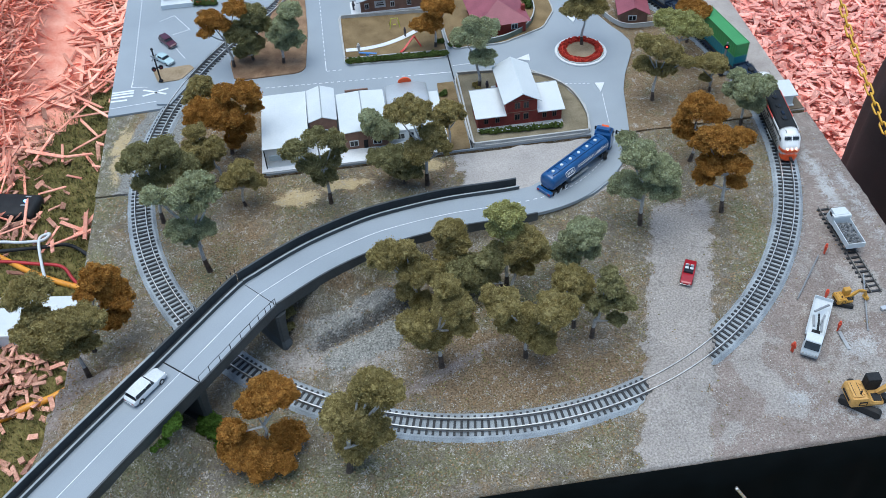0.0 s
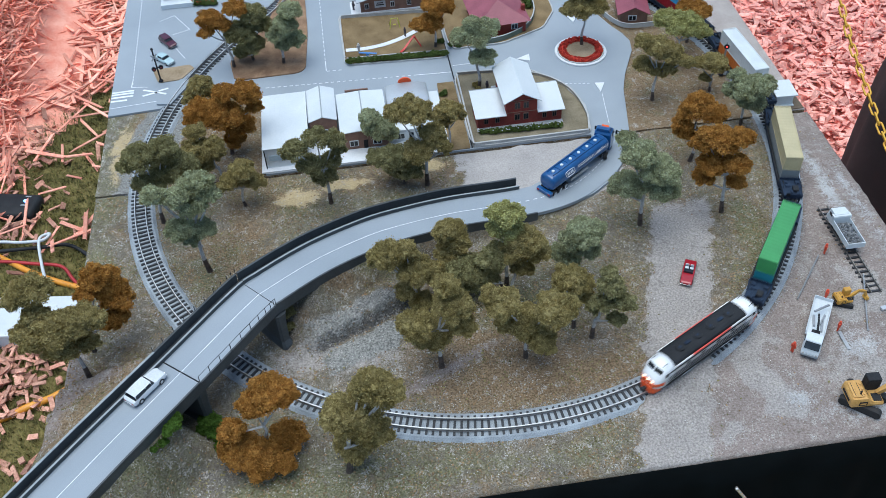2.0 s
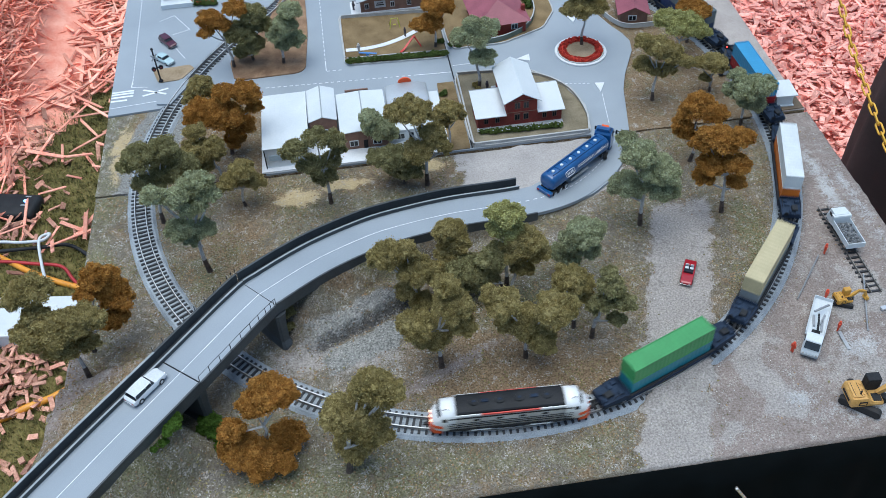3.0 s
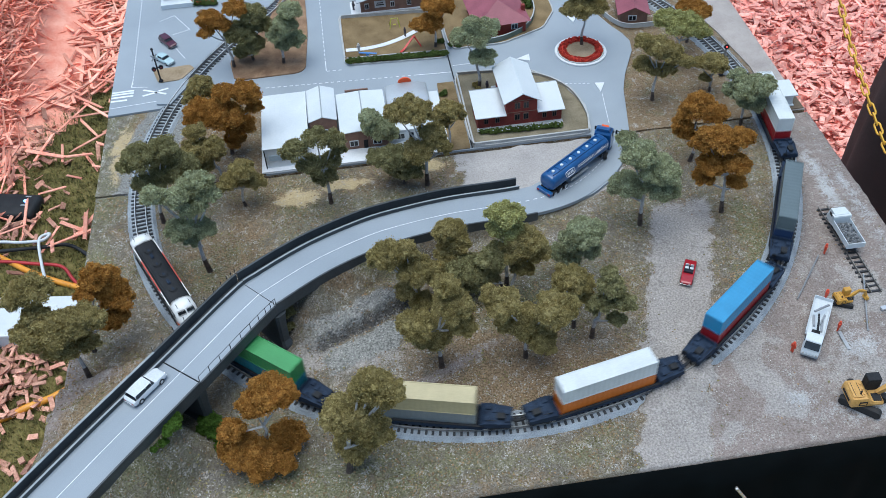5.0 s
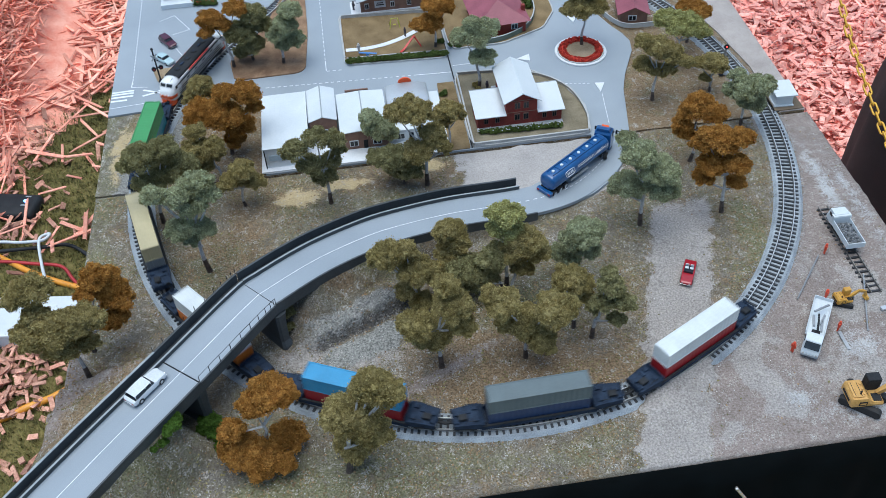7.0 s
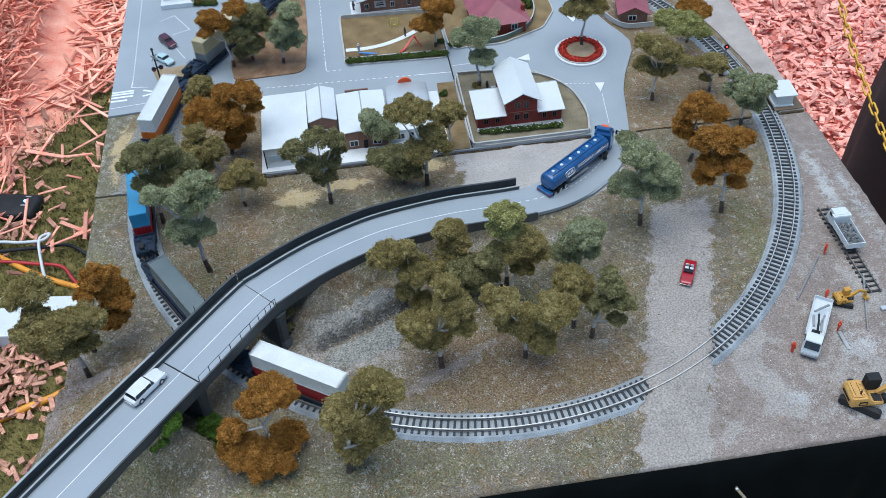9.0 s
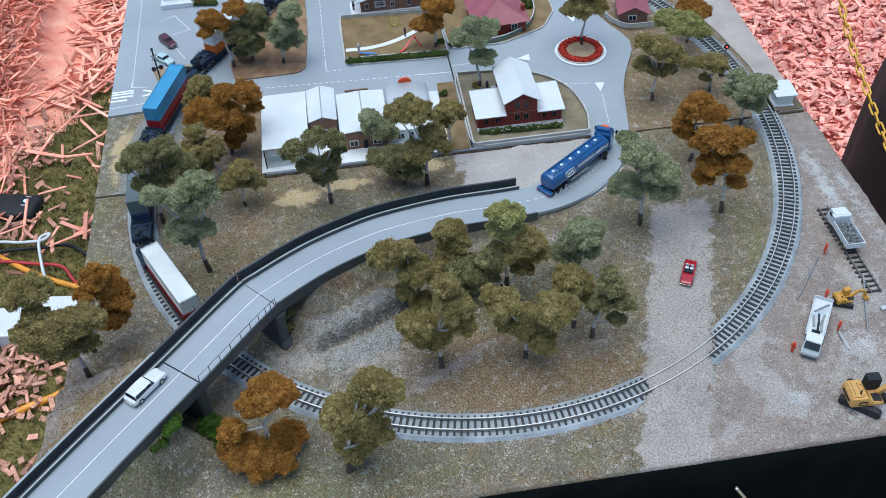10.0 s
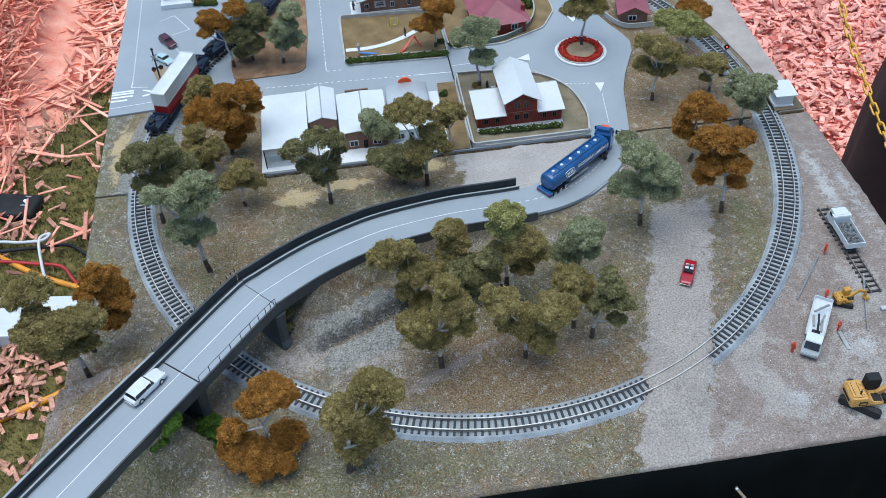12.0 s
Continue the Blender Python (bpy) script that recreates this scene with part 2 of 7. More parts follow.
def crom(points, n=12, closed=False):
    """A smooth curve through points."""
    P = [Vector(p) for p in points]
    P = [P[-1]] + P + P[:2] if closed else [2 * P[0] - P[1]] + P + [2 * P[-1] - P[-2]]
    out = []
    for a, b, c, d in zip(P, P[1:], P[2:], P[3:]):
        for k in range(n):
            t = k / n
            out.append(0.5 * (2 * b + (c - a) * t + (2 * a - 5 * b + 4 * c - d) * t * t + (3 * b - a - 3 * c + d) * t ** 3))
    return out if closed else out + [P[-2]]


def ribbon(path, profile, bm=None, closed=False, ends=True):
    """Sweep a closed profile of (across, up) along a path of 3D points; across is to the right of the way."""
    secs = []
    n = len(path)
    for i, p in enumerate(path):
        a, b = (path[(i - 1) % n], path[(i + 1) % n]) if closed else (path[max(i - 1, 0)], path[min(i + 1, n - 1)])
        d = Vector((b.x - a.x, b.y - a.y, 0)).normalized()
        r = Vector((d.y, -d.x, 0))
        secs.append([p + r * u + Vector((0, 0, v)) for u, v in profile])
    if closed:
        secs.append(secs[0])
    return loft(secs, bm)


def slab(points, z0, z1, bm=None):
    """A plate of the outline given, from z0 up to z1."""
    bm = bm or bmesh.new()
    lo = [bm.verts.new((p[0], p[1], z0)) for p in points]
    hi = [bm.verts.new((p[0], p[1], z1)) for p in points]
    k = len(lo)
    bm.faces.new(hi)
    bm.faces.new(lo[::-1])
    for i in range(k):
        bm.faces.new((lo[i], lo[(i + 1) % k], hi[(i + 1) % k], hi[i]))
    bmesh.ops.triangulate(bm, faces=[f for f in bm.faces if len(f.verts) > 4])
    return bm


# ---- lines of the plan ----
LOOP = crom([(0.6113, 1.6006), (0.6484, 1.5123), (0.6756, 1.4227), (0.6927, 1.3317), (0.6989, 1.2397), (0.6933, 1.1476), (0.6754, 1.0568),
             (0.6447, 0.9694), (0.601, 0.8878), (0.5445, 0.8146), (0.4763, 0.7525), (0.398, 0.7037), (0.312, 0.6699), (0.2211, 0.6525),
             (0.1286, 0.6519), (0.0376, 0.6683), (-0.049, 0.701), (-0.1285, 0.7487), (-0.1985, 0.8096), (-0.2571, 0.8816), (-0.3026, 0.9623),
             (-0.3338, 1.0493), (-0.3501, 1.14), (-0.3514, 1.232), (-0.3386, 1.3231), (-0.3128, 1.4116), (-0.275, 1.4964), (-0.2257, 1.5769),
             (-0.1651, 1.6529)]
            + [(-0.105, 1.745), (-0.055, 1.85), (0.0, 1.955), (0.09, 2.045), (0.21, 2.085), (0.33, 2.05), (0.42, 1.965), (0.49, 1.865), (0.545, 1.765), (0.582, 1.68)], 16, closed=True)
LOOP = [Vector((p[0], p[1], 0)) for p in LOOP]
L_XY = np.array([(p.x, p.y) for p in LOOP])
L_S = np.concatenate([[0], np.cumsum(np.linalg.norm(np.diff(np.vstack([L_XY, L_XY[:1]]), axis=0), axis=1))])
L_ALL = float(L_S[-1])


def on_track(s):
    s = s % L_ALL
    xy = np.vstack([L_XY, L_XY[:1]])
    return Vector((float(np.interp(s, L_S, xy[:, 0])), float(np.interp(s, L_S, xy[:, 1])), 0))


ROAD = crom([(-0.400, 0.561, 0.085), (-0.378, 0.588, 0.085), (-0.323, 0.654, 0.085), (-0.249, 0.74, 0.085), (-0.166, 0.838, 0.085), (-0.137, 0.865, 0.083),
             (-0.075, 0.916, 0.072), (-0.009, 0.958, 0.06), (0.041, 0.983, 0.05), (0.129, 1.013, 0.034), (0.242, 1.035, 0.018),
             (0.317, 1.062, 0.008), (0.374, 1.102, 0.006), (0.412, 1.150, 0.006), (0.4235, 1.189, 0.006)], 10)
R_XYZ = np.array([tuple(p) for p in ROAD])


def near_line(X, Y, line, closed):
    """Distance to a polyline, the index of its nearest point and the side."""
    best = np.full(X.shape, 1e9)
    idx = np.zeros(X.shape, int)
    for i, p in enumerate(line):
        d = (X - p[0]) ** 2 + (Y - p[1]) ** 2
        w = d < best
        best[w], idx[w] = d[w], i
    return np.sqrt(best), idx


def step01(a, b, v):
    t = np.clip((v - a) / (b - a), 0, 1)
    return t * t * (3 - 2 * t)


def wob(X, Y, size, seed):
    """Cheap smooth noise in -1..1."""
    r = np.random.RandomState(seed)
    out = 0
    for k in range(7):
        a, ph = r.uniform(0, math.tau), r.uniform(0, math.tau)
        w = math.tau / size * r.uniform(0.6, 1.9)
        out = out + np.sin(w * (X * math.cos(a) + Y * math.sin(a)) + ph + 1.7 * np.sin(0.6 * w * (Y * math.cos(a) - X * math.sin(a)) + 2 * ph))
    return out / 4.0


def ledge_at(X, Y):
    """Distance behind the foot of the ledge, and along it."""
    q = (Y - 0.803) * 0.912 - (X + 0.100) * 0.41 + 0.005 * wob(X, Y, 0.045, 31)
    return q, (X + 0.100) * 0.912 + (Y - 0.803) * 0.41


def features(X, Y):
    """Shares of yellow sand, grey gravel and smooth plaster."""
    n = 0.006 * wob(X, Y, 0.05, 61)
    sand = np.zeros(X.shape)
    for cx, cy, rx, ry in ((-0.103, 1.128, 0.034, 0.022), (-0.026, 1.147, 0.036, 0.013), (0.118, 1.168, 0.030, 0.012)):
        sand = np.maximum(sand, np.exp(-(((X - cx + n) / rx) ** 2 + ((Y - cy + n) / ry) ** 2) ** 2))
    q, k = ledge_at(X, Y)
    gravel = step01(-0.052, -0.040, q + n) * step01(-0.004, -0.012, q) * step01(0.0, 0.03, k) * step01(0.17, 0.12, k)
    gravel = np.maximum(gravel, 0.85 * step01(0.0, 0.008, q + n) * step01(0.040, 0.026, q + n) * step01(-0.01, 0.03, k) * step01(0.19, 0.14, k))
    plaster = step01(0.150, 0.175, X + 2 * n) * step01(0.43, 0.41, X) * step01(1.045, 1.06, Y + n)
    return sand, gravel, plaster


def bare_east(X, Y):
    """Bare earth east of the unmade road, outside the loop."""
    out = ((X - 0.17) / 0.5) ** 2 + ((Y - 1.16) / 0.5) ** 2 >= 1
    return step01(-0.02, 0.02, X - 0.385 - 0.345 * np.clip(Y - 0.62, 0, None) + 0.02 * wob(X, Y, 0.09, 12)) * out


def height(X, Y):
    dr, ir = near_line(X, Y, R_XYZ, False)
    zr = R_XYZ[ir, 2]
    east = (X - R_XYZ[ir, 0]) * 0.75 - (Y - R_XYZ[ir, 1]) * 0.66 > -0.02
    span = np.where(east, step01(0.690, 0.725, R_XYZ[ir, 1]), step01(0.735, 0.765, R_XYZ[ir, 1])) * (1 - step01(0.85, 0.905, R_XYZ[ir, 1])) * (R_XYZ[ir, 0] < -0.1)
    west = (X - R_XYZ[ir, 0]) * 0.75 - (Y - R_XYZ[ir, 1]) * 0.66 < 0
    slope = np.where(west & (Y < 0.80), 0.45, np.where(west, 0.75, 1.5))
    bank = np.clip(zr - 0.008 - np.clip(dr - 0.030, 0, None) * slope * (1 + 0.3 * wob(X, Y, 0.09, 4)), 0, None) * (1 - span)
    dt, it = near_line(X, Y, L_XY, True)
    clear = step01(0.030, 0.075, dt)
    h = bank * clear + 0.0022 * (wob(X, Y, 0.12, 1) + 0.6 * wob(X, Y, 0.03, 2)) * step01(0.02, 0.05, dt) * step01(0.03, 0.05, dr)
    # rocky ledge with a steep face towards the track
    q, k = ledge_at(X, Y)
    ledge = step01(-0.003, 0.009, q) * step01(0.085, 0.025, q) * step01(-0.012, 0.03, k) * step01(0.20, 0.13, k)
    h = np.maximum(h, (0.027 + 0.003 * wob(X, Y, 0.02, 33)) * ledge * clear)
    fan = step01(0.034, 0.0, np.abs(q + 0.026)) * step01(0.0, 0.05, k) * step01(0.16, 0.10, k)
    h = h + 0.006 * fan * clear
    # unmade road that buries the sleepers where it crosses
    strip = np.exp(-((dt / 0.045) ** 4)) * pale_strip(X, Y)
    return h + 0.0078 * strip


def pale_strip(X, Y):
    c = 0.4765 + (Y - 0.975) * 0.345
    ragged = 0.009 * wob(X, Y, 0.06, 41) + 0.005 * wob(X, Y, 0.018, 42)
    return step01(0.054, 0.038, np.abs(X - c + 0.7 * ragged)) * step01(1.03, 0.98, Y + ragged)


# ---- the layout boards ----
def grid_sheet(name, x0, x1, y0, y1, step, zfun, skirt):
    nx, ny = int((x1 - x0) / step) + 1, int((y1 - y0) / step) + 1
    X, Y = np.meshgrid(np.linspace(x0, x1, nx), np.linspace(y0, y1, ny))
    Z = zfun(X, Y)
    v = np.stack([X, Y, Z], -1).reshape(-1, 3).tolist()
    f = [(j * nx + i, j * nx + i + 1, (j + 1) * nx + i + 1, (j + 1) * nx + i) for j in range(ny - 1) for i in range(nx - 1)]
    rim = [i for i in range(nx)] + [j * nx + nx - 1 for j in range(1, ny)] + [(ny - 1) * nx + i for i in range(nx - 2, -1, -1)] + [j * nx for j in range(ny - 2, 0, -1)]
    base = len(v)
    v += [[v[i][0], v[i][1], -skirt] for i in rim]
    k = len(rim)
    f += [(rim[(i + 1) % k], rim[i], base + i, base + (i + 1) % k) for i in range(k)]
    return v, f, X, Y


v, f, GX, GY = grid_sheet("ground", -0.426, 0.770, 0.562, 1.1865, 0.004, height, 0.03)
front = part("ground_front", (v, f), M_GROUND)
tagged(front, "model landscape board of brown scatter, gravel and earth", "ground", kind="structure")
smooth(front)


def masks(X, Y):
    dt, it = near_line(X, Y, L_XY, True)
    dr, ir = near_line(X, Y, R_XYZ, False)
    inside = ((X - 0.17) / 0.5) ** 2 + ((Y - 1.16) / 0.5) ** 2 < 1
    n1, n2 = wob(X, Y, 0.16, 11), wob(X, Y, 0.09, 12)
    litter = np.zeros(X.shape)
    for cx, cy, rx, ry, k in ((0.20, 0.715, 0.17, 0.045, 1.4), (0.15, 0.78, 0.16, 0.05, 1.0), (0.57, 0.95, 0.05, 0.13, 0.8), (-0.20, 1.00, 0.09, 0.13, 0.9), (-0.06, 0.905, 0.09, 0.04, 0.8),
                              (0.12, 0.86, 0.13, 0.09, 0.8), (-0.36, 0.74, 0.09, 0.12, 1.25), (0.05, 1.15, 0.16, 0.05, 0.8), (-0.15, 1.13, 0.12, 0.06, 0.8), (0.55, 1.13, 0.07, 0.07, 0.7),
                              (-0.05, 0.60, 0.13, 0.04, 0.6), (0.36, 0.86, 0.05, 0.1, 0.55), (0.28, 0.92, 0.06, 0.06, 0.55)):
        litter = np.maximum(litter, k * np.exp(-(((X - cx) / rx) ** 2 + ((Y - cy) / ry) ** 2)))
    litter = np.maximum(litter, 0.34) + 0.24 * n2 + 0.12 * wob(X, Y, 0.04, 14)
    grass = np.zeros(X.shape)
    for cx, cy, rx, ry, k in ((-0.41, 0.98, 0.03, 0.25, 0.8), (0.57, 0.92, 0.03, 0.16, 0.75), (-0.10, 0.61, 0.22, 0.06, 0.75), (0.05, 0.60, 0.2, 0.03, 0.6), (-0.02, 0.93, 0.12, 0.03, 0.7),
                              (0.2, 0.60, 0.1, 0.03, 0.6), (0.0, 1.10, 0.2, 0.04, 0.55), (0.22, 0.84, 0.16, 0.1, 0.55), (-0.3, 0.66, 0.1, 0.1, 0.6), (-0.24, 0.96, 0.05, 0.12, 0.5)):
        grass = np.maximum(grass, k * np.exp(-(((X - cx) / rx) ** 2 + ((Y - cy) / ry) ** 2)))
    grass = np.maximum(grass, 0.28) + 0.22 * n1 + 0.12 * wob(X, Y, 0.045, 15)
    grass = grass * (1 - 0.8 * np.exp(-(((X - 0.20) / 0.19) ** 2 + ((Y - 0.725) / 0.06) ** 2)))
    pale = 0.95 * pale_strip(X, Y)
    pale = np.maximum(pale, 0.6 * np.exp(-(((X - 0.60) / 0.06) ** 2 + ((Y - 0.66) / 0.06) ** 2)))
    pale = np.maximum(pale, 0.8 * np.exp(-(((X + 0.10) / 0.06) ** 2 + ((Y - 0.80) / 0.03) ** 2)))
    outer = ~inside & (dt > 0.022)
    pale = np.maximum(pale, np.where(outer, 0.9, 0.0) * bare_east(X, Y) * step01(0.10, 0.5, wob(X, Y, 0.13, 91) + 0.35 * n2) * step01(0.95, 0.75, Y))
    pale = np.maximum(pale, 0.72 * np.exp(-(((X + 0.03) / 0.07) ** 2 + ((Y - 0.79) / 0.028) ** 2)))
    earth = np.where(outer, 0.85, 0.0) * bare_east(X, Y)
    earth = np.maximum(earth, 0.9 * np.exp(-(((X - 0.07) / 0.10) ** 2 + ((Y - 0.745 - 0.45 * (X - 0.07)) / 0.010) ** 2)))
    earth = np.maximum(earth, 0.7 * np.exp(-(((X + 0.37) / 0.07) ** 2 + ((Y - 0.79) / 0.02) ** 2)))
    white = np.zeros(X.shape)
    for cx, cy, rx, ry, k in ((0.72, 1.02, 0.015, 0.10, 0.8), (0.60, 0.60, 0.07, 0.02, 0.75), (0.63, 0.70, 0.03, 0.03, 0.6), (0.75, 0.92, 0.012, 0.2, 0.6), (0.52, 0.63, 0.03, 0.02, 0.5)):
        white = np.maximum(white, k * np.exp(-(((X - cx) / rx) ** 2 + ((Y - cy) / ry) ** 2)))
    white = white * (0.8 + 0.4 * n2)
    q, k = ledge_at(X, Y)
    # shadow line along the ledge's steep face, painted into the ground colour
    shade_and_patch = 0.8 * step01(-0.008, -0.002, q) * step01(0.010, 0.003, q) * step01(0.0, 0.03, k) * step01(0.19, 0.14, k)
    # plus a separate dark patch on the front-left ground
    shade_and_patch = np.maximum(shade_and_patch, 0.5 * np.exp(-(((X + 0.22) / 0.05) ** 2 + ((Y - 0.635) / 0.03) ** 2)))
    earth = np.maximum(earth, 0.85 * np.exp(-(((X + 0.415) / 0.022) ** 2 + ((Y - 0.78) / 0.10) ** 2) ** 2))
    return (litter, grass, pale), (earth, white, shade_and_patch), features(X, Y)


def put_masks(ob, X, Y, fun=masks):
    n = len(ob.data.vertices)
    for name, ch in zip(("mask_a", "mask_b", "mask_c"), fun(X, Y)):
        at = ob.data.attributes.new(name, "FLOAT_COLOR", "POINT")
        flat = np.zeros((n, 4), np.float32)
        flat[:, 3] = 1
        for c in range(3):
            flat[:X.size, c] = np.clip(ch[c], 0, 1).ravel()
        at.data.foreach_set("color", flat.ravel())


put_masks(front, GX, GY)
v, f, TX, TY = grid_sheet("town", -0.428, 0.768, 1.192, 2.35, 0.006, lambda X, Y: 0.0006 * wob(X, Y, 0.03, 51), 0.03)
town = part("ground_town", (v, f), M_GROUND)


def town_masks(X, Y):
    n1, n2 = wob(X, Y, 0.12, 52), wob(X, Y, 0.05, 53)
    west = step01(-0.36, -0.40, X + 0.01 * n2)
    zero = np.zeros(X.shape)
    sand = np.exp(-(((X + 0.392 + 0.008 * n2) / 0.020) ** 2 + ((Y - 1.29) / 0.075) ** 2) ** 2)
    dt, _ = near_line(X, Y, L_XY, True)
    stones = step01(0.050, 0.034, dt + 0.006 * n2) * step01(-0.2, -0.25, X)
    return (1.2 + 0.2 * n1 + 0.1 * n2 - 0.9 * west, 0.18 + 0.25 * n2 + 0.35 * west, zero), (0.1 * n2 - 0.1 * n1, 0.15 * west, zero), (sand, stones, zero)


put_masks(town, TX, TY, town_masks)
tagged(town, "model town board of tan flocked ground", "ground", kind="structure")
for x0, x1, y0, y1, nm in ((-0.420, 0.764, 0.568, 1.186, "board_front"), (-0.420, 0.764, 1.196, 2.345, "board_town")):
    tagged(part(nm, slab([(x0, y0), (x1, y0), (x1, y1), (x0, y1)], -0.09, -0.031), M_WOOD), "plywood baseboard under the model layout", "board", kind="structure")


def round_plan(points, r=0.3, n=6):
    """Outline with its corners rounded off by the share r of each side."""
    out = []
    k = len(points)
    for i in range(k):
        a, b, c = (Vector(points[(i + j) % k]) for j in (-1, 0, 1))
        p, q = b.lerp(a, r), b.lerp(c, r)
        out += [p.lerp(b, t / n).lerp(b.lerp(q, t / n), t / n) for t in range(n + 1)]
    return out


# town streets: one grey sheet with gardens laid into it
street = part("road_town", slab([(-0.428, 1.402), (-0.335, 1.408), (-0.300, 1.470), (-0.225, 1.445), (-0.152, 1.405), (-0.152, 1.192), (0.458, 1.192), (0.470, 1.25), (0.481, 1.305), (0.497, 1.35), (0.516, 1.39), (0.530, 1.42), (0.535, 1.45), (0.528, 1.478), (0.515, 1.505), (0.50, 1.55), (0.485, 1.62), (0.46, 2.0), (-0.428, 2.0)], 0.0005, 0.004), M_ROAD)
tagged(street, "smooth blue-grey painted model street", "road", kind="structure")


def garden(name, pts, material, label, z=0.0065, r=0.18, kerb=True):
    out = round_plan(pts, r)
    ob = part(name, slab(out, 0.002, z), material)
    tagged(ob, label, "lawn", kind="structure")
    if kerb:
        path = [Vector((p.x, p.y, 0.004)) for p in out]
        k = part("kerb", ribbon(path, [(-0.0012, 0), (0.0012, 0), (0.0012, z - 0.003), (-0.0012, z - 0.003)], closed=True), M_KERB, ob)
    return ob


garden("lawn_1", [(-0.215, 1.530), (-0.205, 1.465), (-0.075, 1.468), (-0.065, 1.60), (-0.065, 1.78), (-0.10, 1.78), (-0.15, 1.63)], M_LEAFLAWN, "brown model lawn with trees beside the track", kerb=False)
garden("lawn_2", [(-0.358, 1.53), (-0.345, 1.487), (-0.303, 1.49), (-0.281, 1.523), (-0.29, 1.535)], M_TAN, "sandy verge beside the level crossing", 0.0055, kerb=False)
garden("lawn_3", [(-0.002, 1.645), (0.000, 1.474), (0.192, 1.462), (0.192, 1.64)], M_LAWN, "brown playground lawn with a low kerb", 0.006, 0.08)
garden("lawn_4", [(0.196, 1.78), (0.197, 1.487), (0.30, 1.488), (0.385, 1.525), (0.418, 1.58), (0.418, 1.68), (0.38, 1.78)], M_LAWN, "brown lawn round the red house", 0.006, 0.15)
garden("lawn_5", [(0.191, 1.405), (0.1905, 1.1935), (0.393, 1.1935), (0.402, 1.27), (0.375, 1.345), (0.330, 1.392)], M_GARDEN, "dry grey-brown station garden inside a low wall", 0.007, 0.14)
garden("lawn_6", [(0.155, 1.30), (0.152, 1.194), (0.188, 1.194), (0.1885, 1.385), (0.158, 1.385)], M_LAWN, "narrow brown verge", 0.0055, 0.05, kerb=False)

# ---- front road, bridge and piers ----
road = thing("road_bridge", pose(0, 0, 0), "grey model road rising on a curved bank to a bridge", "bridge", kind="structure")
W2 = 0.0305
part("carriageway", ribbon(ROAD, [(-W2, -0.006), (W2, -0.006), (W2, 0), (-W2, 0)]), M_ROAD, road)
i_sp0 = min(range(len(ROAD)), key=lambda i: (ROAD[i] - Vector((-0.249, 0.74, 0.085))).length)
i_sp1 = min(range(len(ROAD)), key=lambda i: (ROAD[i] - Vector((-0.152, 0.852, 0.084))).length)
i_end = min(range(len(ROAD)), key=lambda i: (ROAD[i] - Vector((0.252, 1.037, 0.017))).length)
part("bridge_beam", ribbon(ROAD[i_sp0:i_sp1 + 1], [(-W2 + 0.004, -0.017), (W2 - 0.002, -0.017), (W2 - 0.002, -0.0062), (-W2 + 0.004, -0.0062)]), M_WALL, road)
for a, b in ((0, i_sp0), (i_sp0, i_sp1), (i_sp1, i_end)):
    seg = ROAD[a:b + 1]
    part("parapet", ribbon(seg, [(-W2 - 0.0125, -0.004), (-W2 - 0.0105, -0.004), (-W2 - 0.0105, 0.0125), (-W2 - 0.0125, 0.0125)]), M_WALL, road)
    part("parapet_cap", ribbon(seg, [(-W2 - 0.0130, 0.0127), (-W2 - 0.0100, 0.0127), (-W2 - 0.0100, 0.0135), (-W2 - 0.0130, 0.0135)]), M_EDGE if a == 0 else M_WALL, road)
    part("gutter", ribbon(seg, [(-W2 - 0.0104, -0.005), (-W2 - 0.0002, -0.005), (-W2 - 0.0002, -0.001), (-W2 - 0.0104, -0.001)]), M_WALL, road)
    part("kerb_rail", ribbon(seg, [(-W2 - 0.0012, -0.0008), (-W2 + 0.0008, -0.0008), (-W2 + 0.0008, 0.006), (-W2 - 0.0012, 0.006)]), M_WALL, road)
    part("kerb_cap", ribbon(seg, [(-W2 - 0.0014, 0.0062), (-W2 + 0.0010, 0.0062), (-W2 + 0.0010, 0.0068), (-W2 - 0.0014, 0.0068)]), M_EDGE, road)
    part("fascia", ribbon(seg, [(W2 + 0.0002, -0.016), (W2 + 0.0025, -0.016), (W2 + 0.0025, 0.003 if a != i_sp0 else 0.0008), (W2 + 0.0002, 0.003 if a != i_sp0 else 0.0008)]), M_WALL, road)


def lateral(i, u, dz=0.0):
    a, b = ROAD[max(i - 1, 0)], ROAD[min(i + 1, len(ROAD) - 1)]
    d = Vector((b.x - a.x, b.y - a.y, 0)).normalized()
    return ROAD[i] + Vector((d.y, -d.x, 0)) * u + Vector((0, 0, dz))


def along(i0, i1, count):
    """Even places between two road points, as fractions of the index."""
    return [i0 + (i1 - i0) * k / (count - 1) for k in range(count)]


def lat(fi, u, dz=0.0):
    i = min(int(fi), len(ROAD) - 2)
    return lateral(i, u, dz).lerp(lateral(i + 1, u, dz), fi - i)


# wire railing on both sides of the span
for u, count in ((W2 + 0.001, 11), (-W2 - 0.013, 11)):
    tops = []
    for fi in along(i_sp0, i_sp1, count):
        part("railing_post", rod(lat(fi, u, -0.004), lat(fi, u, 0.013 if u > 0 else 0.021), 0.0005, seg=6), M_BLACK, road)
        tops.append(lat(fi, u, 0.0128 if u > 0 else 0.012))
    part("railing_wire", tube(tops, 0.00035, seg=5), M_BLACK, road)
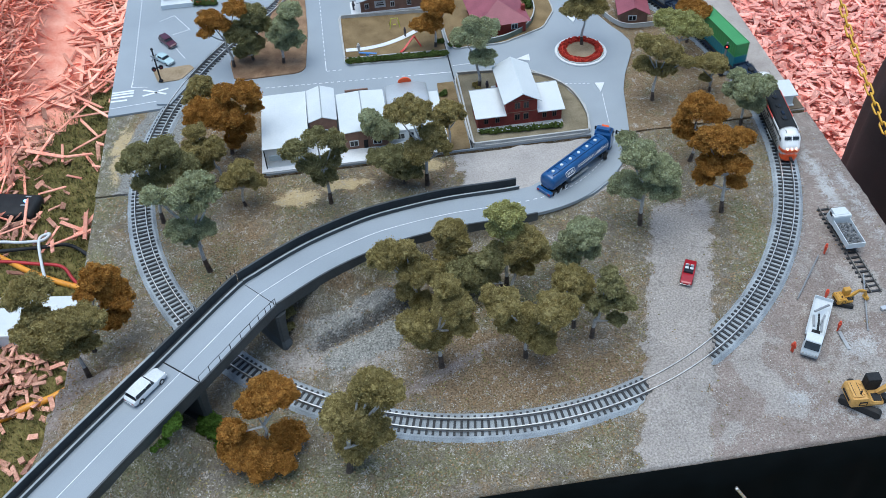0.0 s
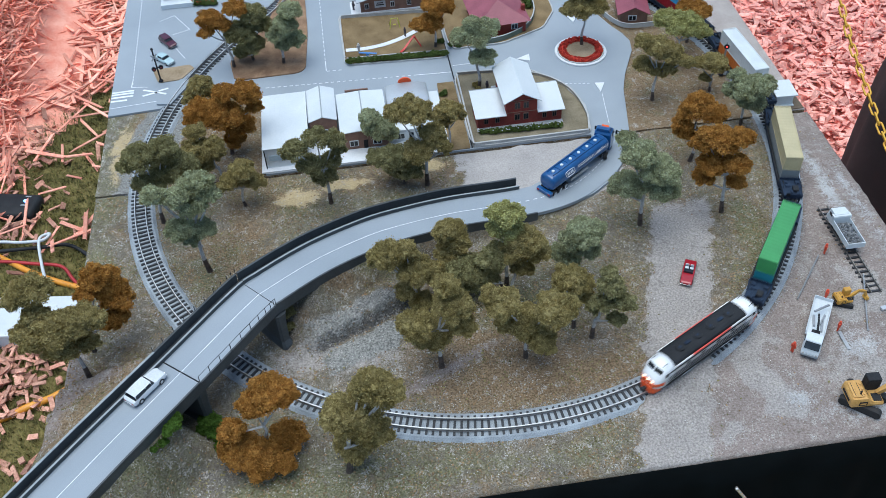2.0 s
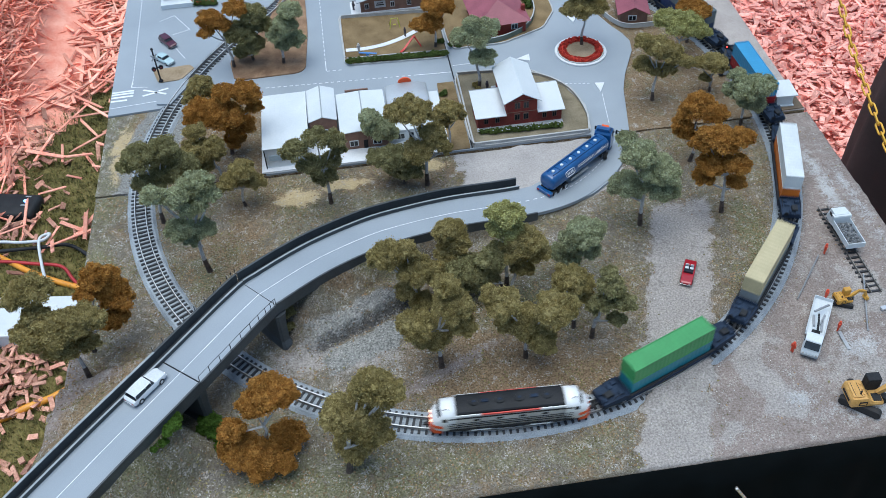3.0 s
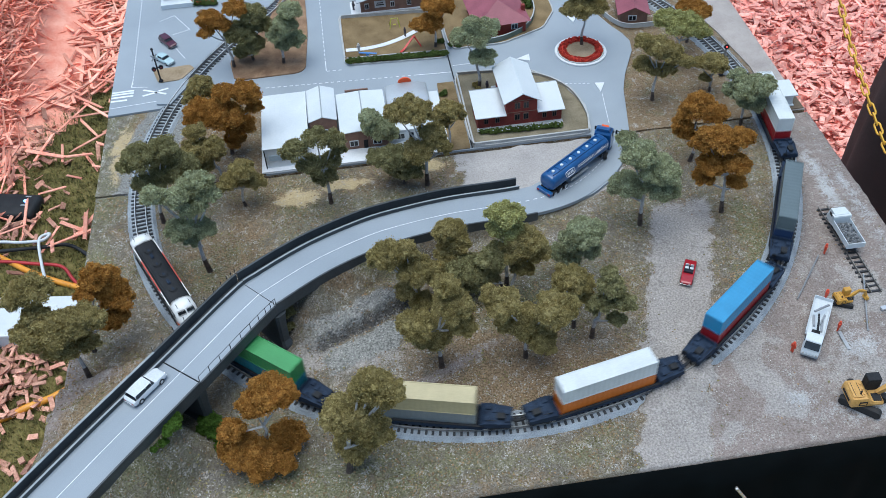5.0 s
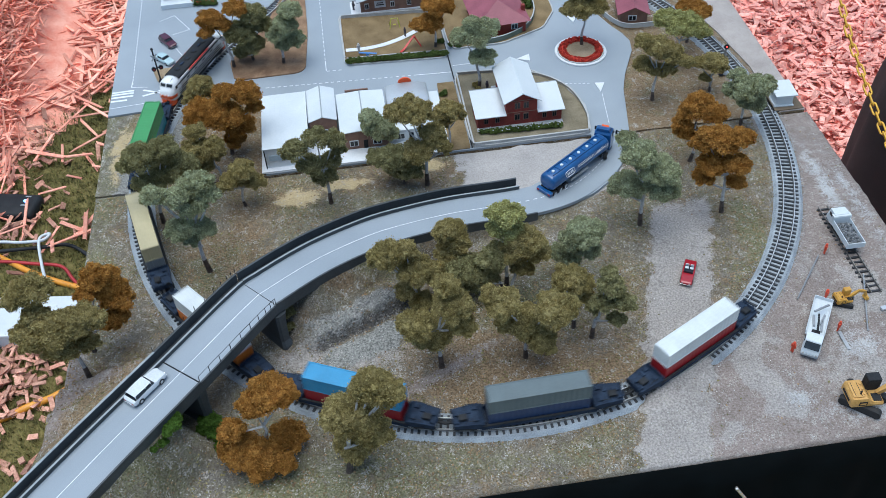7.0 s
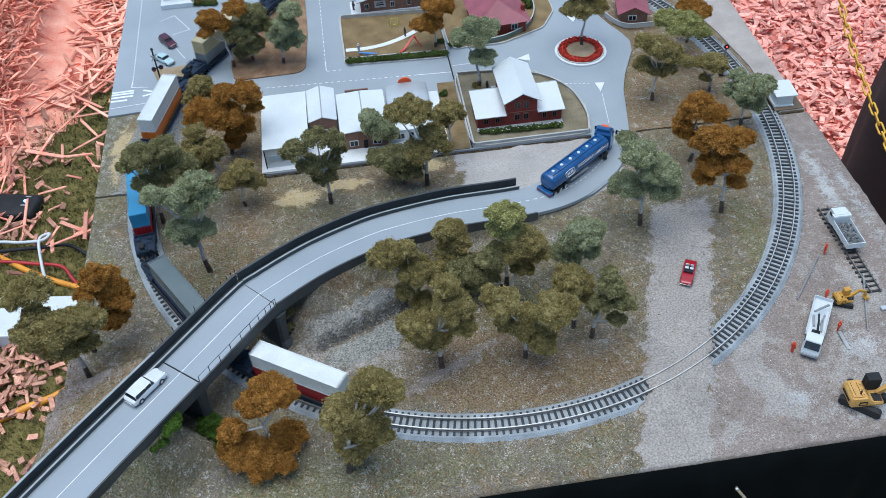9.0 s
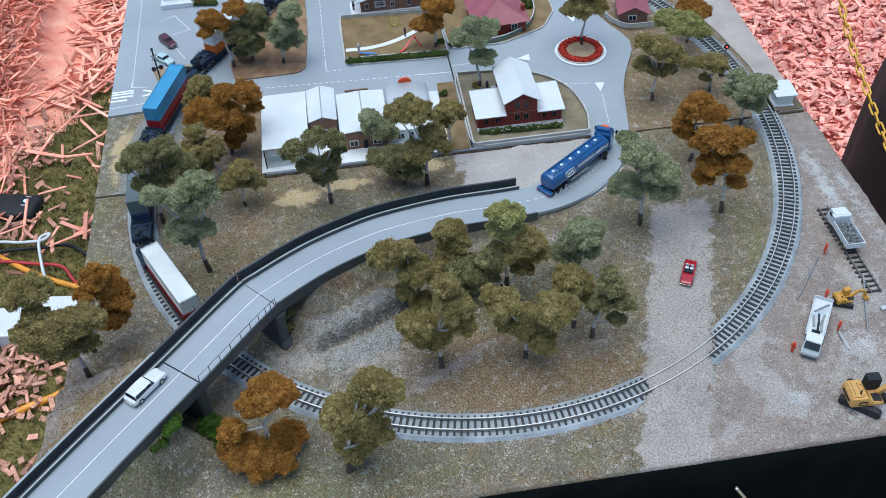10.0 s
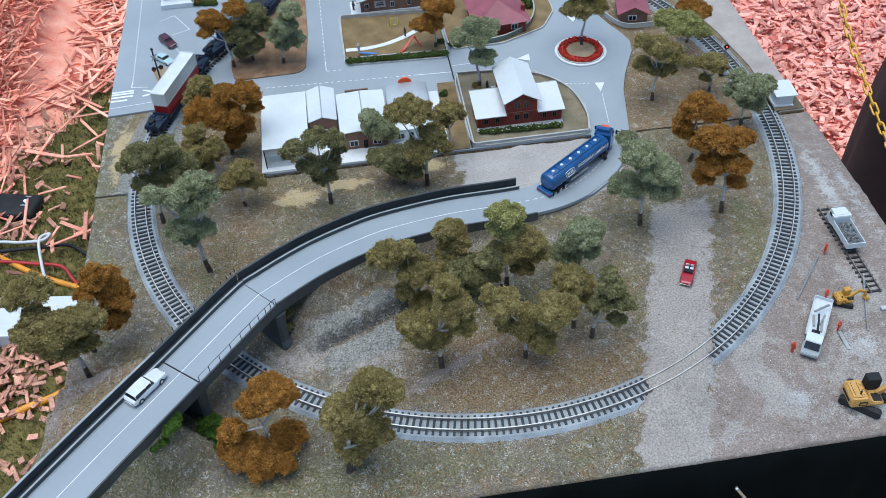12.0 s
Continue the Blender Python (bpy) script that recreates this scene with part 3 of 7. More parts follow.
# joints of the deck
for i in (i_sp0, i_sp1):
    part("deck_joint", tube([lateral(i, -W2 + 0.001, 0.0002), lateral(i, W2 - 0.001, 0.0002)], 0.0009 if i == i_sp0 else 0.0004, seg=6), M_BLACK, road)
# piers: tapered walls across the span's ends
for i, w in ((i_sp0 + 0, 0.060), (i_sp1 + 2, 0.074)):
    c = ROAD[i]
    a, b = ROAD[i - 1], ROAD[i + 1]
    ang = math.atan2(b.y - a.y, b.x - a.x)
    secs = []
    for z, k, t in ((-0.004, 1.06, 0.020), (0.004, 1.04, 0.018), (0.012, 0.90, 0.014), (0.035, 0.90, 0.014), (0.056, 0.94, 0.016), (0.0660, 0.98, 0.018)):
        secs.append([Vector((x * t, y * w * k, z)) for x, y in ((-.5, -.46), (-.3, -.5), (.3, -.5), (.5, -.46), (.5, .46), (.3, .5), (-.3, .5), (-.5, .46))])
    pier = part("bridge_pier", loft(secs), M_WALL, road)
    pier.matrix_basis = Matrix.Translation((c.x, c.y, 0)) @ Matrix.Rotation(ang, 4, "Z")

# road lines
def line_on_road(i0, i1, name="centre_line", u=0.0, w=0.00055):
    part(name, ribbon([lat(x, u, 0.0003) for x in along(i0, i1, max(2, int(abs(i1 - i0)) + 2))], [(-w, 0), (w, 0), (w, 0.0002), (-w, 0.0002)]), M_LINE, road)


line_on_road(0.2, i_end - 3)
for k in range(26):
    a = i_end - 2 + k * (len(ROAD) - i_end) / 26
    line_on_road(a, min(a + 0.75, len(ROAD) - 1.2), "dash_line", 0.0, 0.0006)

# apron between the curve of the road and the town edge
tagged(part("pavement_apron", slab(round_plan([(0.235, 1.066), (0.30, 1.028), (0.357, 1.046), (0.395, 1.075), (0.425, 1.112), (0.4575, 1.187), (0.391, 1.1875), (0.365, 1.145), (0.30, 1.10)], 0.25), -0.001, 0.0052), M_ROAD), "grey model road junction", "road", kind="structure")


# ---- the railway ----
track = thing("railway_track", pose(0, 0, 0), "oval model railway track on grey ballast", "track", kind="structure")
part("ballast", ribbon(LOOP, [(-0.024, -0.002), (0.024, -0.002), (0.0175, 0.0042), (-0.0175, 0.0042)], closed=True), M_BALLAST, track)
for u in (-0.00825, 0.00825):
    rail = ribbon(LOOP, [(u - 0.0011, 0.0058), (u + 0.0011, 0.0058), (u + 0.0004, 0.0066), (u + 0.0004, 0.0088), (u - 0.0004, 0.0088), (u - 0.0004, 0.0066)], closed=True)
    part("rail_web", rail, M_RUST, track)
    part("rail_head", ribbon(LOOP, [(u - 0.0006, 0.0088), (u + 0.0006, 0.0088), (u + 0.0006, 0.0101), (u - 0.0006, 0.0101)], closed=True), M_RAIL, track)
sl_bm = box(0, 0, 0.003, 0.0031, 0.0295, 0.0030)
sl_mesh = part("sleeper", sl_bm, M_SLEEPER, track).data
bpy.data.objects.remove([o for o in track.children if o.name.startswith("sleeper")][0])
far_v, far_f = [], []
n_sl = int(L_ALL / 0.0086)
near = 0
for k in range(n_sl):
    s = k * L_ALL / n_sl
    p, q = on_track(s), on_track(s + 0.002)
    ang = math.atan2(q.y - p.y, q.x - p.x) + random.uniform(-0.02, 0.02)
    m = Matrix.Translation((p.x + random.uniform(-3e-4, 3e-4), p.y, random.uniform(-2e-4, 1e-4))) @ Matrix.Rotation(ang, 4, "Z")
    if s < 2.62 and near < 300:
        near += 1
        ob = new("sleeper", sl_mesh)
        ob.parent, ob.matrix_basis = track, m
    else:
        b0 = len(far_v)
        far_v += [tuple(m @ x.co) for x in sl_mesh.vertices]
        far_f += [tuple(b0 + i for i in fc.vertices) for fc in sl_mesh.polygons]
tagged(part("far_sleepers", (far_v, far_f), M_SLEEPER, track), kind="stuff")


# ---- trees ----
def ico(sub):
    bm = bmesh.new()
    bmesh.ops.create_icosphere(bm, subdivisions=sub, radius=1)
    v = np.array([x.co[:] for x in bm.verts])
    f = np.array([[x.index for x in y.verts] for y in bm.faces])
    bm.free()
    return v, f


ICO_V, ICO_F = ico(2)
BALL_V, BALL_F = ico(1)


def foliage(clumps, rs, flake=0.0011, density=1.0, flat=0.72, lace=0.0):
    """Foam-like crowns: lumpy domes, flat below, thickly covered with small crumbs. Returns vertices and faces."""
    blobs = []
    for x, y, z, r in clumps:
        blobs.append((x, y, z, r * 0.74, True))
        subs = 26 if r > 0.017 else 16 if r > 0.010 else 5
        for k in range(subs):
            a, e = 2.4 * k + rs.uniform(-.4, .4), math.asin(-0.35 + 1.33 * (k + 0.5) / subs)
            d = r * rs.uniform(0.62, 0.92)
            blobs.append((x + d * math.cos(a) * math.cos(e), y + d * math.sin(a) * math.cos(e), z + d * math.sin(e) * flat, r * rs.uniform(0.17, 0.34), False))
    V, F, base, crumbs, owner = [], [], 0, [], []
    for i, (x, y, z, r, main) in enumerate(blobs):
        n, f = (ICO_V, ICO_F) if main else (BALL_V, BALL_F)
        rad = r * (0.90 - 0.45 * lace + rs.uniform(-0.16, 0.16, len(n)))
        squash = np.where(n[:, 2] < 0, 0.55, 1.0) if main else 1.0
        core = n * rad[:, None] * (1, 1, flat + 0.06)
        core[:, 2] = core[:, 2] * squash
        V.append(core + (x, y, z))
        F += (f + base).tolist()
        base += len(core)
        count = int(density * (30 + 3000 * (r / 0.020) ** 2) * (1 - 0.35 * lace))
        d = rs.normal(size=(count, 3))
        d /= np.linalg.norm(d, axis=1)[:, None]
        d = d[(d[:, 2] > -0.45) | (rs.random(count) < 0.55)]
        k = len(d)
        out = 0.95 - 0.35 * lace * rs.random(k) + 0.25 * rs.random(k) ** 2 + 0.45 * (rs.random(k) < 0.12) * rs.random(k)
        c = d * (r * out)[:, None] * (1, 1, flat + 0.06)
        if main:
            c[:, 2] = np.where(c[:, 2] < 0, c[:, 2] * 0.62, c[:, 2])
        crumbs.append(c + (x, y, z))
        owner.append(np.full(k, i))
    c, own = np.concatenate(crumbs), np.concatenate(owner)
    keep = np.ones(len(c), bool)
    for i, (x, y, z, r, main) in enumerate(blobs):
        q = (c - (x, y, z)) / (1, 1, flat + 0.06)
        if main:
            q[:, 2] = np.where(q[:, 2] < 0, q[:, 2] / 0.62, q[:, 2])
        keep &= ((q * q).sum(1) > (r * (0.88 - 0.4 * lace)) ** 2) | (own == i)
    c = c[keep]
    k = len(c)
    a, b = rs.normal(size=(k, 3)), rs.normal(size=(k, 3))
    a /= np.linalg.norm(a, axis=1)[:, None]
    b -= a * (a * b).sum(1)[:, None]
    b /= np.linalg.norm(b, axis=1)[:, None]
    s = (flake * rs.uniform(0.5, 1.45, k))[:, None]
    V.append(np.stack([c - a * s, c + a * s * 0.7 - b * s * 0.9, c + a * s * 0.6 + b * s], 1).reshape(-1, 3))
    F += (np.arange(k * 3).reshape(-1, 3) + base).tolist()
    return np.concatenate(V).tolist(), F


TREE_WORDS = {"autumn": "rusty orange-brown", "olive": "olive-green", "deep": "dark green", "grey": "pale grey-green", "light": "light yellow-green"}
tree_no = 0


def tree(x, y, z, tone, *clumps, lace=0.0):
    global tree_no
    tree_no += 1
    rs = np.random.RandomState(100 + tree_no)
    rnd = random.Random(tree_no)
    if y < 1.188:
        z = float(height(np.array([[x]]), np.array([[y]]))[0, 0])
    ob = thing("tree", pose(x, y, z), TREE_WORDS[tone] + " foam-leaved model gum tree with a bare trunk", "tree", "model trees")
    cl = [(a + rs.uniform(-.3, .3) * r * 0.3, b + rs.uniform(-1, 1) * r * 0.45, max(c, r * 0.5), r * 0.91) for a, b, c, r in clumps]
    top = max(c for _, _, c, _ in cl)
    mx, my = sum(c[0] for c in cl) / len(cl), sum(c[1] for c in cl) / len(cl)
    fork = Vector((mx * 0.35, my * 0.35, top * 0.5))
    w = 0.0015 + 0.011 * top
    way = crom([(0, 0, -0.004), (mx * 0.05 + rnd.uniform(-.003, .003), rnd.uniform(-.003, .003), top * 0.2), fork * 0.8 + Vector((rnd.uniform(-.003, .003), 0, 0)), fork], 6)
    part("trunk", tube(way[4:], w * 0.92, w * 0.55, 9), M_BARK, ob)
    part("trunk_base", tube(way[:6], w * 1.35, w * 0.95, 9), M_BARKDARK, ob, "dark brown bark at the foot")
    for a, b, c, r in cl:
        low = fork if c > fork.z else Vector((0, 0, c * 0.7))
        mid = low.lerp(Vector((a, b, c)), 0.5) + Vector((0, 0, -0.22 * r))
        part("limb", tube(crom([low, mid, (a, b, c)], 4), w * 0.56, w * 0.26, 6), M_BARK, ob)
    part("crown", foliage(cl, rs, lace=lace), LEAF[tone], ob, TREE_WORDS[tone] + " foam foliage in rounded clumps")
    return ob


tree(-0.154, 0.668, 0.000, "autumn", (0.014, 0.003, 0.107, 0.030), (-0.030, -0.008, 0.027, 0.029), (0.024, -0.005, 0.020, 0.024), (-0.008, -0.036, 0.020, 0.031), (0.029, 0.005, 0.111, 0.021), (-0.006, -0.002, 0.101, 0.019), (-0.038, -0.011, 0.058, 0.019), (0.016, -0.032, 0.020, 0.018))
tree(-0.060, 0.619, 0.000, "olive", (0.043, 0.001, 0.157, 0.026), (0.061, -0.000, 0.139, 0.018), (0.016, 0.001, 0.104, 0.036), (0.001, 0.000, 0.120, 0.022), (0.039, 0.001, 0.074, 0.023), (0.009, 0.001, 0.041, 0.024), (0.062, -0.000, 0.155, 0.019), (0.029, 0.001, 0.171, 0.015))
tree(0.075, 0.757, 0.000, "olive", (-0.030, 0.002, 0.098, 0.027), (-0.007, 0.001, 0.060, 0.029), (0.017, -0.002, 0.125, 0.029), (-0.041, 0.002, 0.095, 0.016), (0.027, -0.004, 0.092, 0.020), (0.011, -0.001, 0.152, 0.019), (-0.021, 0.001, 0.068, 0.022))
tree(0.188, 0.754, 0.000, "olive", (-0.031, 0.006, 0.116, 0.027), (0.028, -0.008, 0.104, 0.030), (-0.002, 0.000, 0.067, 0.029), (-0.019, 0.004, 0.061, 0.022), (0.045, -0.014, 0.108, 0.020), (0.017, -0.004, 0.046, 0.022), (-0.045, 0.008, 0.122, 0.016))
tree(0.283, 0.771, 0.000, "deep", (0.017, -0.007, 0.111, 0.019), (0.029, -0.012, 0.087, 0.018), (0.006, -0.002, 0.081, 0.018), (0.026, -0.010, 0.052, 0.013), (0.013, -0.005, 0.125, 0.014), (-0.003, 0.001, 0.067, 0.013))
tree(0.057, 0.861, 0.020, "olive", (-0.032, 0.001, 0.104, 0.028), (-0.046, 0.001, 0.113, 0.018), (0.000, -0.000, 0.078, 0.029), (0.019, -0.002, 0.070, 0.021), (-0.014, 0.001, 0.035, 0.019), (0.005, -0.000, 0.021, 0.019), (-0.012, 0.001, 0.117, 0.018))
tree(0.113, 0.910, 0.030, "olive", (0.000, -0.000, 0.090, 0.026), (-0.006, 0.001, 0.063, 0.022), (0.010, -0.001, 0.078, 0.019), (-0.008, 0.001, 0.106, 0.017))
tree(0.181, 0.878, 0.010, "deep", (-0.055, 0.008, 0.055, 0.030), (-0.031, 0.005, 0.042, 0.026), (-0.048, 0.007, 0.020, 0.024), (-0.016, 0.003, 0.075, 0.027), (-0.071, 0.009, 0.045, 0.022))
tree(0.187, 0.882, 0.010, "light", (-0.003, 0.001, 0.142, 0.024), (-0.018, 0.003, 0.149, 0.016), (0.001, -0.000, 0.107, 0.023), (0.011, -0.003, 0.139, 0.016), (-0.014, 0.003, 0.118, 0.017))
tree(0.191, 0.870, 0.010, "olive", (0.021, -0.005, 0.098, 0.029), (0.006, -0.001, 0.081, 0.025), (0.032, -0.008, 0.083, 0.021), (0.014, -0.003, 0.053, 0.019))
tree(0.282, 0.885, 0.000, "grey", (0.009, -0.003, 0.098, 0.027), (0.027, -0.010, 0.096, 0.017), (-0.005, 0.001, 0.080, 0.022), (0.019, -0.006, 0.061, 0.022), (-0.022, 0.006, 0.050, 0.018), (-0.006, 0.002, 0.040, 0.018))
tree(0.263, 0.792, 0.000, "olive", (-0.009, 0.003, 0.096, 0.024), (-0.024, 0.007, 0.100, 0.016), (0.006, -0.002, 0.082, 0.019), (-0.011, 0.003, 0.063, 0.021), (0.010, -0.004, 0.061, 0.015))
tree(0.411, 0.971, 0.000, "grey", (-0.021, 0.008, 0.144, 0.028), (0.008, -0.004, 0.113, 0.032), (-0.022, 0.009, 0.074, 0.029), (0.020, -0.009, 0.077, 0.029), (-0.036, 0.014, 0.067, 0.017), (0.027, -0.012, 0.106, 0.020), (-0.033, 0.013, 0.153, 0.018))
tree(0.541, 0.976, 0.000, "autumn", (-0.014, 0.008, 0.130, 0.029), (0.001, -0.000, 0.144, 0.020), (-0.046, 0.023, 0.123, 0.018), (-0.023, 0.012, 0.090, 0.027), (0.007, -0.004, 0.066, 0.017), (-0.034, 0.017, 0.065, 0.019), (0.001, -0.000, 0.102, 0.021), (-0.041, 0.020, 0.139, 0.015))
tree(0.532, 1.100, 0.000, "autumn", (0.002, -0.001, 0.103, 0.031), (0.022, -0.011, 0.097, 0.022), (-0.022, 0.010, 0.076, 0.018), (-0.012, 0.005, 0.056, 0.020), (0.003, -0.001, 0.120, 0.017), (-0.017, 0.008, 0.094, 0.018))
tree(0.646, 1.173, 0.000, "grey", (-0.001, 0.000, 0.078, 0.030), (0.013, -0.007, 0.089, 0.023), (-0.018, 0.010, 0.062, 0.020), (0.008, -0.004, 0.051, 0.026), (-0.015, 0.008, 0.091, 0.018))
tree(0.628, 1.274, 0.000, "olive", (-0.003, 0.001, 0.061, 0.025), (0.009, -0.005, 0.052, 0.018), (-0.021, 0.010, 0.052, 0.015), (-0.008, 0.004, 0.025, 0.012))
tree(0.523, 1.268, 0.000, "olive", (-0.008, 0.003, 0.107, 0.028), (0.019, -0.008, 0.094, 0.026), (-0.021, 0.008, 0.066, 0.021), (0.041, -0.019, 0.087, 0.017), (0.002, -0.001, 0.057, 0.019), (-0.026, 0.010, 0.116, 0.019), (0.019, -0.008, 0.066, 0.015))
tree(0.603, 1.371, 0.000, "light", (-0.001, 0.000, 0.077, 0.036), (-0.024, 0.010, 0.082, 0.025), (0.022, -0.010, 0.075, 0.022), (-0.035, 0.014, 0.090, 0.018))
tree(0.639, 1.430, 0.000, "autumn", (0.009, -0.004, 0.068, 0.025), (-0.010, 0.004, 0.074, 0.021), (0.024, -0.011, 0.061, 0.012))
tree(0.443, 1.451, 0.006, "olive", (-0.005, 0.002, 0.081, 0.029), (-0.025, 0.007, 0.077, 0.021), (0.019, -0.006, 0.083, 0.020), (-0.008, 0.002, 0.112, 0.030), (0.029, -0.009, 0.088, 0.012))
tree(0.229, 1.357, 0.000, "grey", (0.000, -0.000, 0.112, 0.031), (-0.024, 0.004, 0.113, 0.024), (0.019, -0.003, 0.128, 0.021), (0.005, -0.001, 0.072, 0.024), (-0.009, 0.001, 0.134, 0.019), (0.022, -0.004, 0.077, 0.012))
tree(0.171, 1.500, 0.000, "autumn", (-0.008, 0.001, 0.059, 0.027), (0.009, -0.001, 0.094, 0.031), (-0.029, 0.003, 0.055, 0.019), (0.024, -0.003, 0.087, 0.019))
tree(-0.207, 1.509, 0.000, "autumn", (-0.020, -0.003, 0.106, 0.026), (-0.033, -0.005, 0.088, 0.018), (0.024, 0.003, 0.126, 0.022), (-0.002, -0.000, 0.096, 0.018))
tree(-0.170, 1.524, 0.000, "deep", (-0.013, -0.002, 0.073, 0.031), (0.003, 0.000, 0.045, 0.026), (-0.017, -0.002, 0.025, 0.019), (0.013, 0.001, 0.103, 0.027), (0.029, 0.003, 0.077, 0.021))
tree(-0.115, 1.505, 0.000, "grey", (0.017, 0.001, 0.089, 0.027), (0.031, 0.002, 0.116, 0.024), (0.027, 0.002, 0.052, 0.023), (-0.001, -0.000, 0.069, 0.021), (0.005, 0.000, 0.044, 0.017))
tree(-0.208, 1.261, 0.000, "autumn", (0.002, 0.000, 0.091, 0.037), (-0.029, -0.005, 0.094, 0.029), (0.044, 0.006, 0.120, 0.027), (0.018, 0.003, 0.052, 0.030), (0.009, 0.001, 0.030, 0.021), (-0.048, -0.010, 0.088, 0.016), (0.014, 0.002, 0.127, 0.022), (0.052, 0.006, 0.090, 0.017))
tree(-0.270, 1.379, 0.000, "olive", (0.018, 0.003, 0.062, 0.024), (-0.000, -0.000, 0.043, 0.018), (0.028, 0.005, 0.041, 0.018))
tree(-0.313, 1.110, 0.000, "deep", (0.001, 0.000, 0.137, 0.030), (0.031, 0.008, 0.143, 0.025), (0.022, 0.006, 0.091, 0.030), (0.050, 0.012, 0.104, 0.027), (-0.021, -0.006, 0.130, 0.016), (-0.007, -0.002, 0.091, 0.021), (0.038, 0.009, 0.124, 0.021))
tree(-0.221, 1.191, 0.000, "olive", (-0.026, -0.005, 0.076, 0.028), (-0.003, -0.001, 0.080, 0.022), (-0.024, -0.005, 0.104, 0.019), (-0.024, -0.005, 0.046, 0.020), (-0.004, -0.001, 0.057, 0.018))
tree(-0.238, 0.992, 0.000, "grey", (0.013, 0.003, 0.158, 0.025), (-0.042, -0.012, 0.165, 0.019), (-0.014, -0.003, 0.158, 0.021), (0.007, 0.002, 0.134, 0.023), (-0.044, -0.013, 0.171, 0.014), (0.029, 0.006, 0.143, 0.016), (-0.019, -0.005, 0.102, 0.022), (0.009, 0.002, 0.090, 0.020), (-0.010, -0.002, 0.075, 0.014))
tree(-0.185, 1.127, 0.000, "olive", (0.008, 0.001, 0.073, 0.022), (-0.013, -0.002, 0.051, 0.021), (0.021, 0.003, 0.046, 0.018), (-0.026, -0.005, 0.050, 0.013), (0.012, 0.002, 0.043, 0.018))
tree(-0.051, 1.107, 0.000, "deep", (-0.041, -0.003, 0.124, 0.022), (-0.005, -0.000, 0.138, 0.023), (0.018, 0.001, 0.123, 0.020), (-0.020, -0.001, 0.086, 0.024), (0.011, 0.000, 0.080, 0.019), (0.024, 0.001, 0.100, 0.014), (-0.003, -0.000, 0.054, 0.022), (-0.030, -0.002, 0.077, 0.017), (-0.051, -0.005, 0.111, 0.013), lace=0.7)
tree(0.105, 1.122, 0.000, "olive", (-0.024, 0.002, 0.151, 0.030), (-0.004, 0.000, 0.139, 0.024), (-0.042, 0.002, 0.143, 0.019), (0.012, -0.001, 0.100, 0.024), (-0.011, 0.001, 0.079, 0.026), (0.020, -0.002, 0.088, 0.019), (0.032, -0.004, 0.071, 0.014))
tree(0.069, 1.132, 0.000, "deep", (-0.011, 0.001, 0.055, 0.030), (-0.038, 0.001, 0.053, 0.020), (0.006, -0.000, 0.035, 0.025), (-0.009, 0.000, 0.021, 0.018), (0.024, -0.002, 0.040, 0.014))
tree(0.053, 1.226, 0.000, "grey", (-0.013, 0.000, 0.052, 0.028), (-0.025, 0.001, 0.071, 0.020), (0.004, -0.000, 0.032, 0.019))
tree(0.153, 1.204, 0.000, "olive", (-0.002, 0.000, 0.087, 0.024), (0.016, -0.002, 0.069, 0.015), (-0.007, 0.001, 0.059, 0.017))
tree(-0.393, 0.819, 0.020, "olive", (-0.030, 0.016, 0.156, 0.028), (-0.049, 0.011, 0.148, 0.019), (-0.001, -0.004, 0.122, 0.031), (-0.031, -0.009, 0.107, 0.024), (0.021, 0.003, 0.109, 0.028), (-0.008, -0.009, 0.087, 0.023), (0.020, 0.001, 0.078, 0.017), (-0.029, 0.011, 0.126, 0.021), (-0.048, -0.019, 0.117, 0.018))
tree(-0.392, 0.865, 0.010, "autumn", (0.034, 0.014, 0.121, 0.022), (0.038, 0.015, 0.097, 0.029), (0.055, 0.021, 0.082, 0.023), (0.040, 0.016, 0.051, 0.024), (0.020, 0.009, 0.108, 0.016), (0.027, 0.011, 0.045, 0.015))


def bush(x, y, z, r, n, tone="bush", label="bright green model bush on the bank"):
    global tree_no
    tree_no += 1
    rs = np.random.RandomState(300 + tree_no)
    if y < 1.188:
        z = float(height(np.array([[x]]), np.array([[y]]))[0, 0])
    ob = thing("bush", pose(x, y, z), label, "bush")
    cl = [(rs.uniform(-1, 1) * r, rs.uniform(-1, 1) * r, r * rs.uniform(0.3, 0.8), r * rs.uniform(0.5, 0.8)) for _ in range(n)]
    part("leaves", foliage(cl, rs, 0.0014, 0.9), LEAF[tone], ob)
    part("stem", rod((0, 0, -0.003), (0, 0, r * 0.5), 0.0012, seg=6), M_BARKDARK, ob)


bush(-0.226, 0.706, 0, 0.017, 7, "lime")
bush(-0.205, 0.688, 0, 0.014, 5, "lime")
bush(-0.266, 0.672, 0, 0.013, 5, "lime")
bush(-0.274, 0.652, 0, 0.009, 4, "lime")
bush(-0.112, 0.862, 0, 0.014, 4, "deep", "dark green model shrub beside the bridge pier")
bush(-0.118, 0.845, 0, 0.010, 3, "deep", "dark green model shrub beside the bridge pier")


# ---- rocks and loose scatter on the front board ----
M_ROCK = mat("grey_rock", (0.13, 0.125, 0.12), (0.40, 0.385, 0.37), 0.008, 0.95, bump=0.8, fine=0.0015, per_object=0.3)
rock_meshes = []
for k in range(4):
    rs = np.random.RandomState(600 + k)
    nv = ICO_V * (1 + rs.uniform(-0.25, 0.25, (len(ICO_V), 1))) * (1.0, 0.75, 0.6)
    me = bpy.data.meshes.new("rock")
    me.from_pydata(nv.tolist(), [], ICO_F.tolist())
    me.materials.append(M_ROCK)
    rock_meshes.append(me)
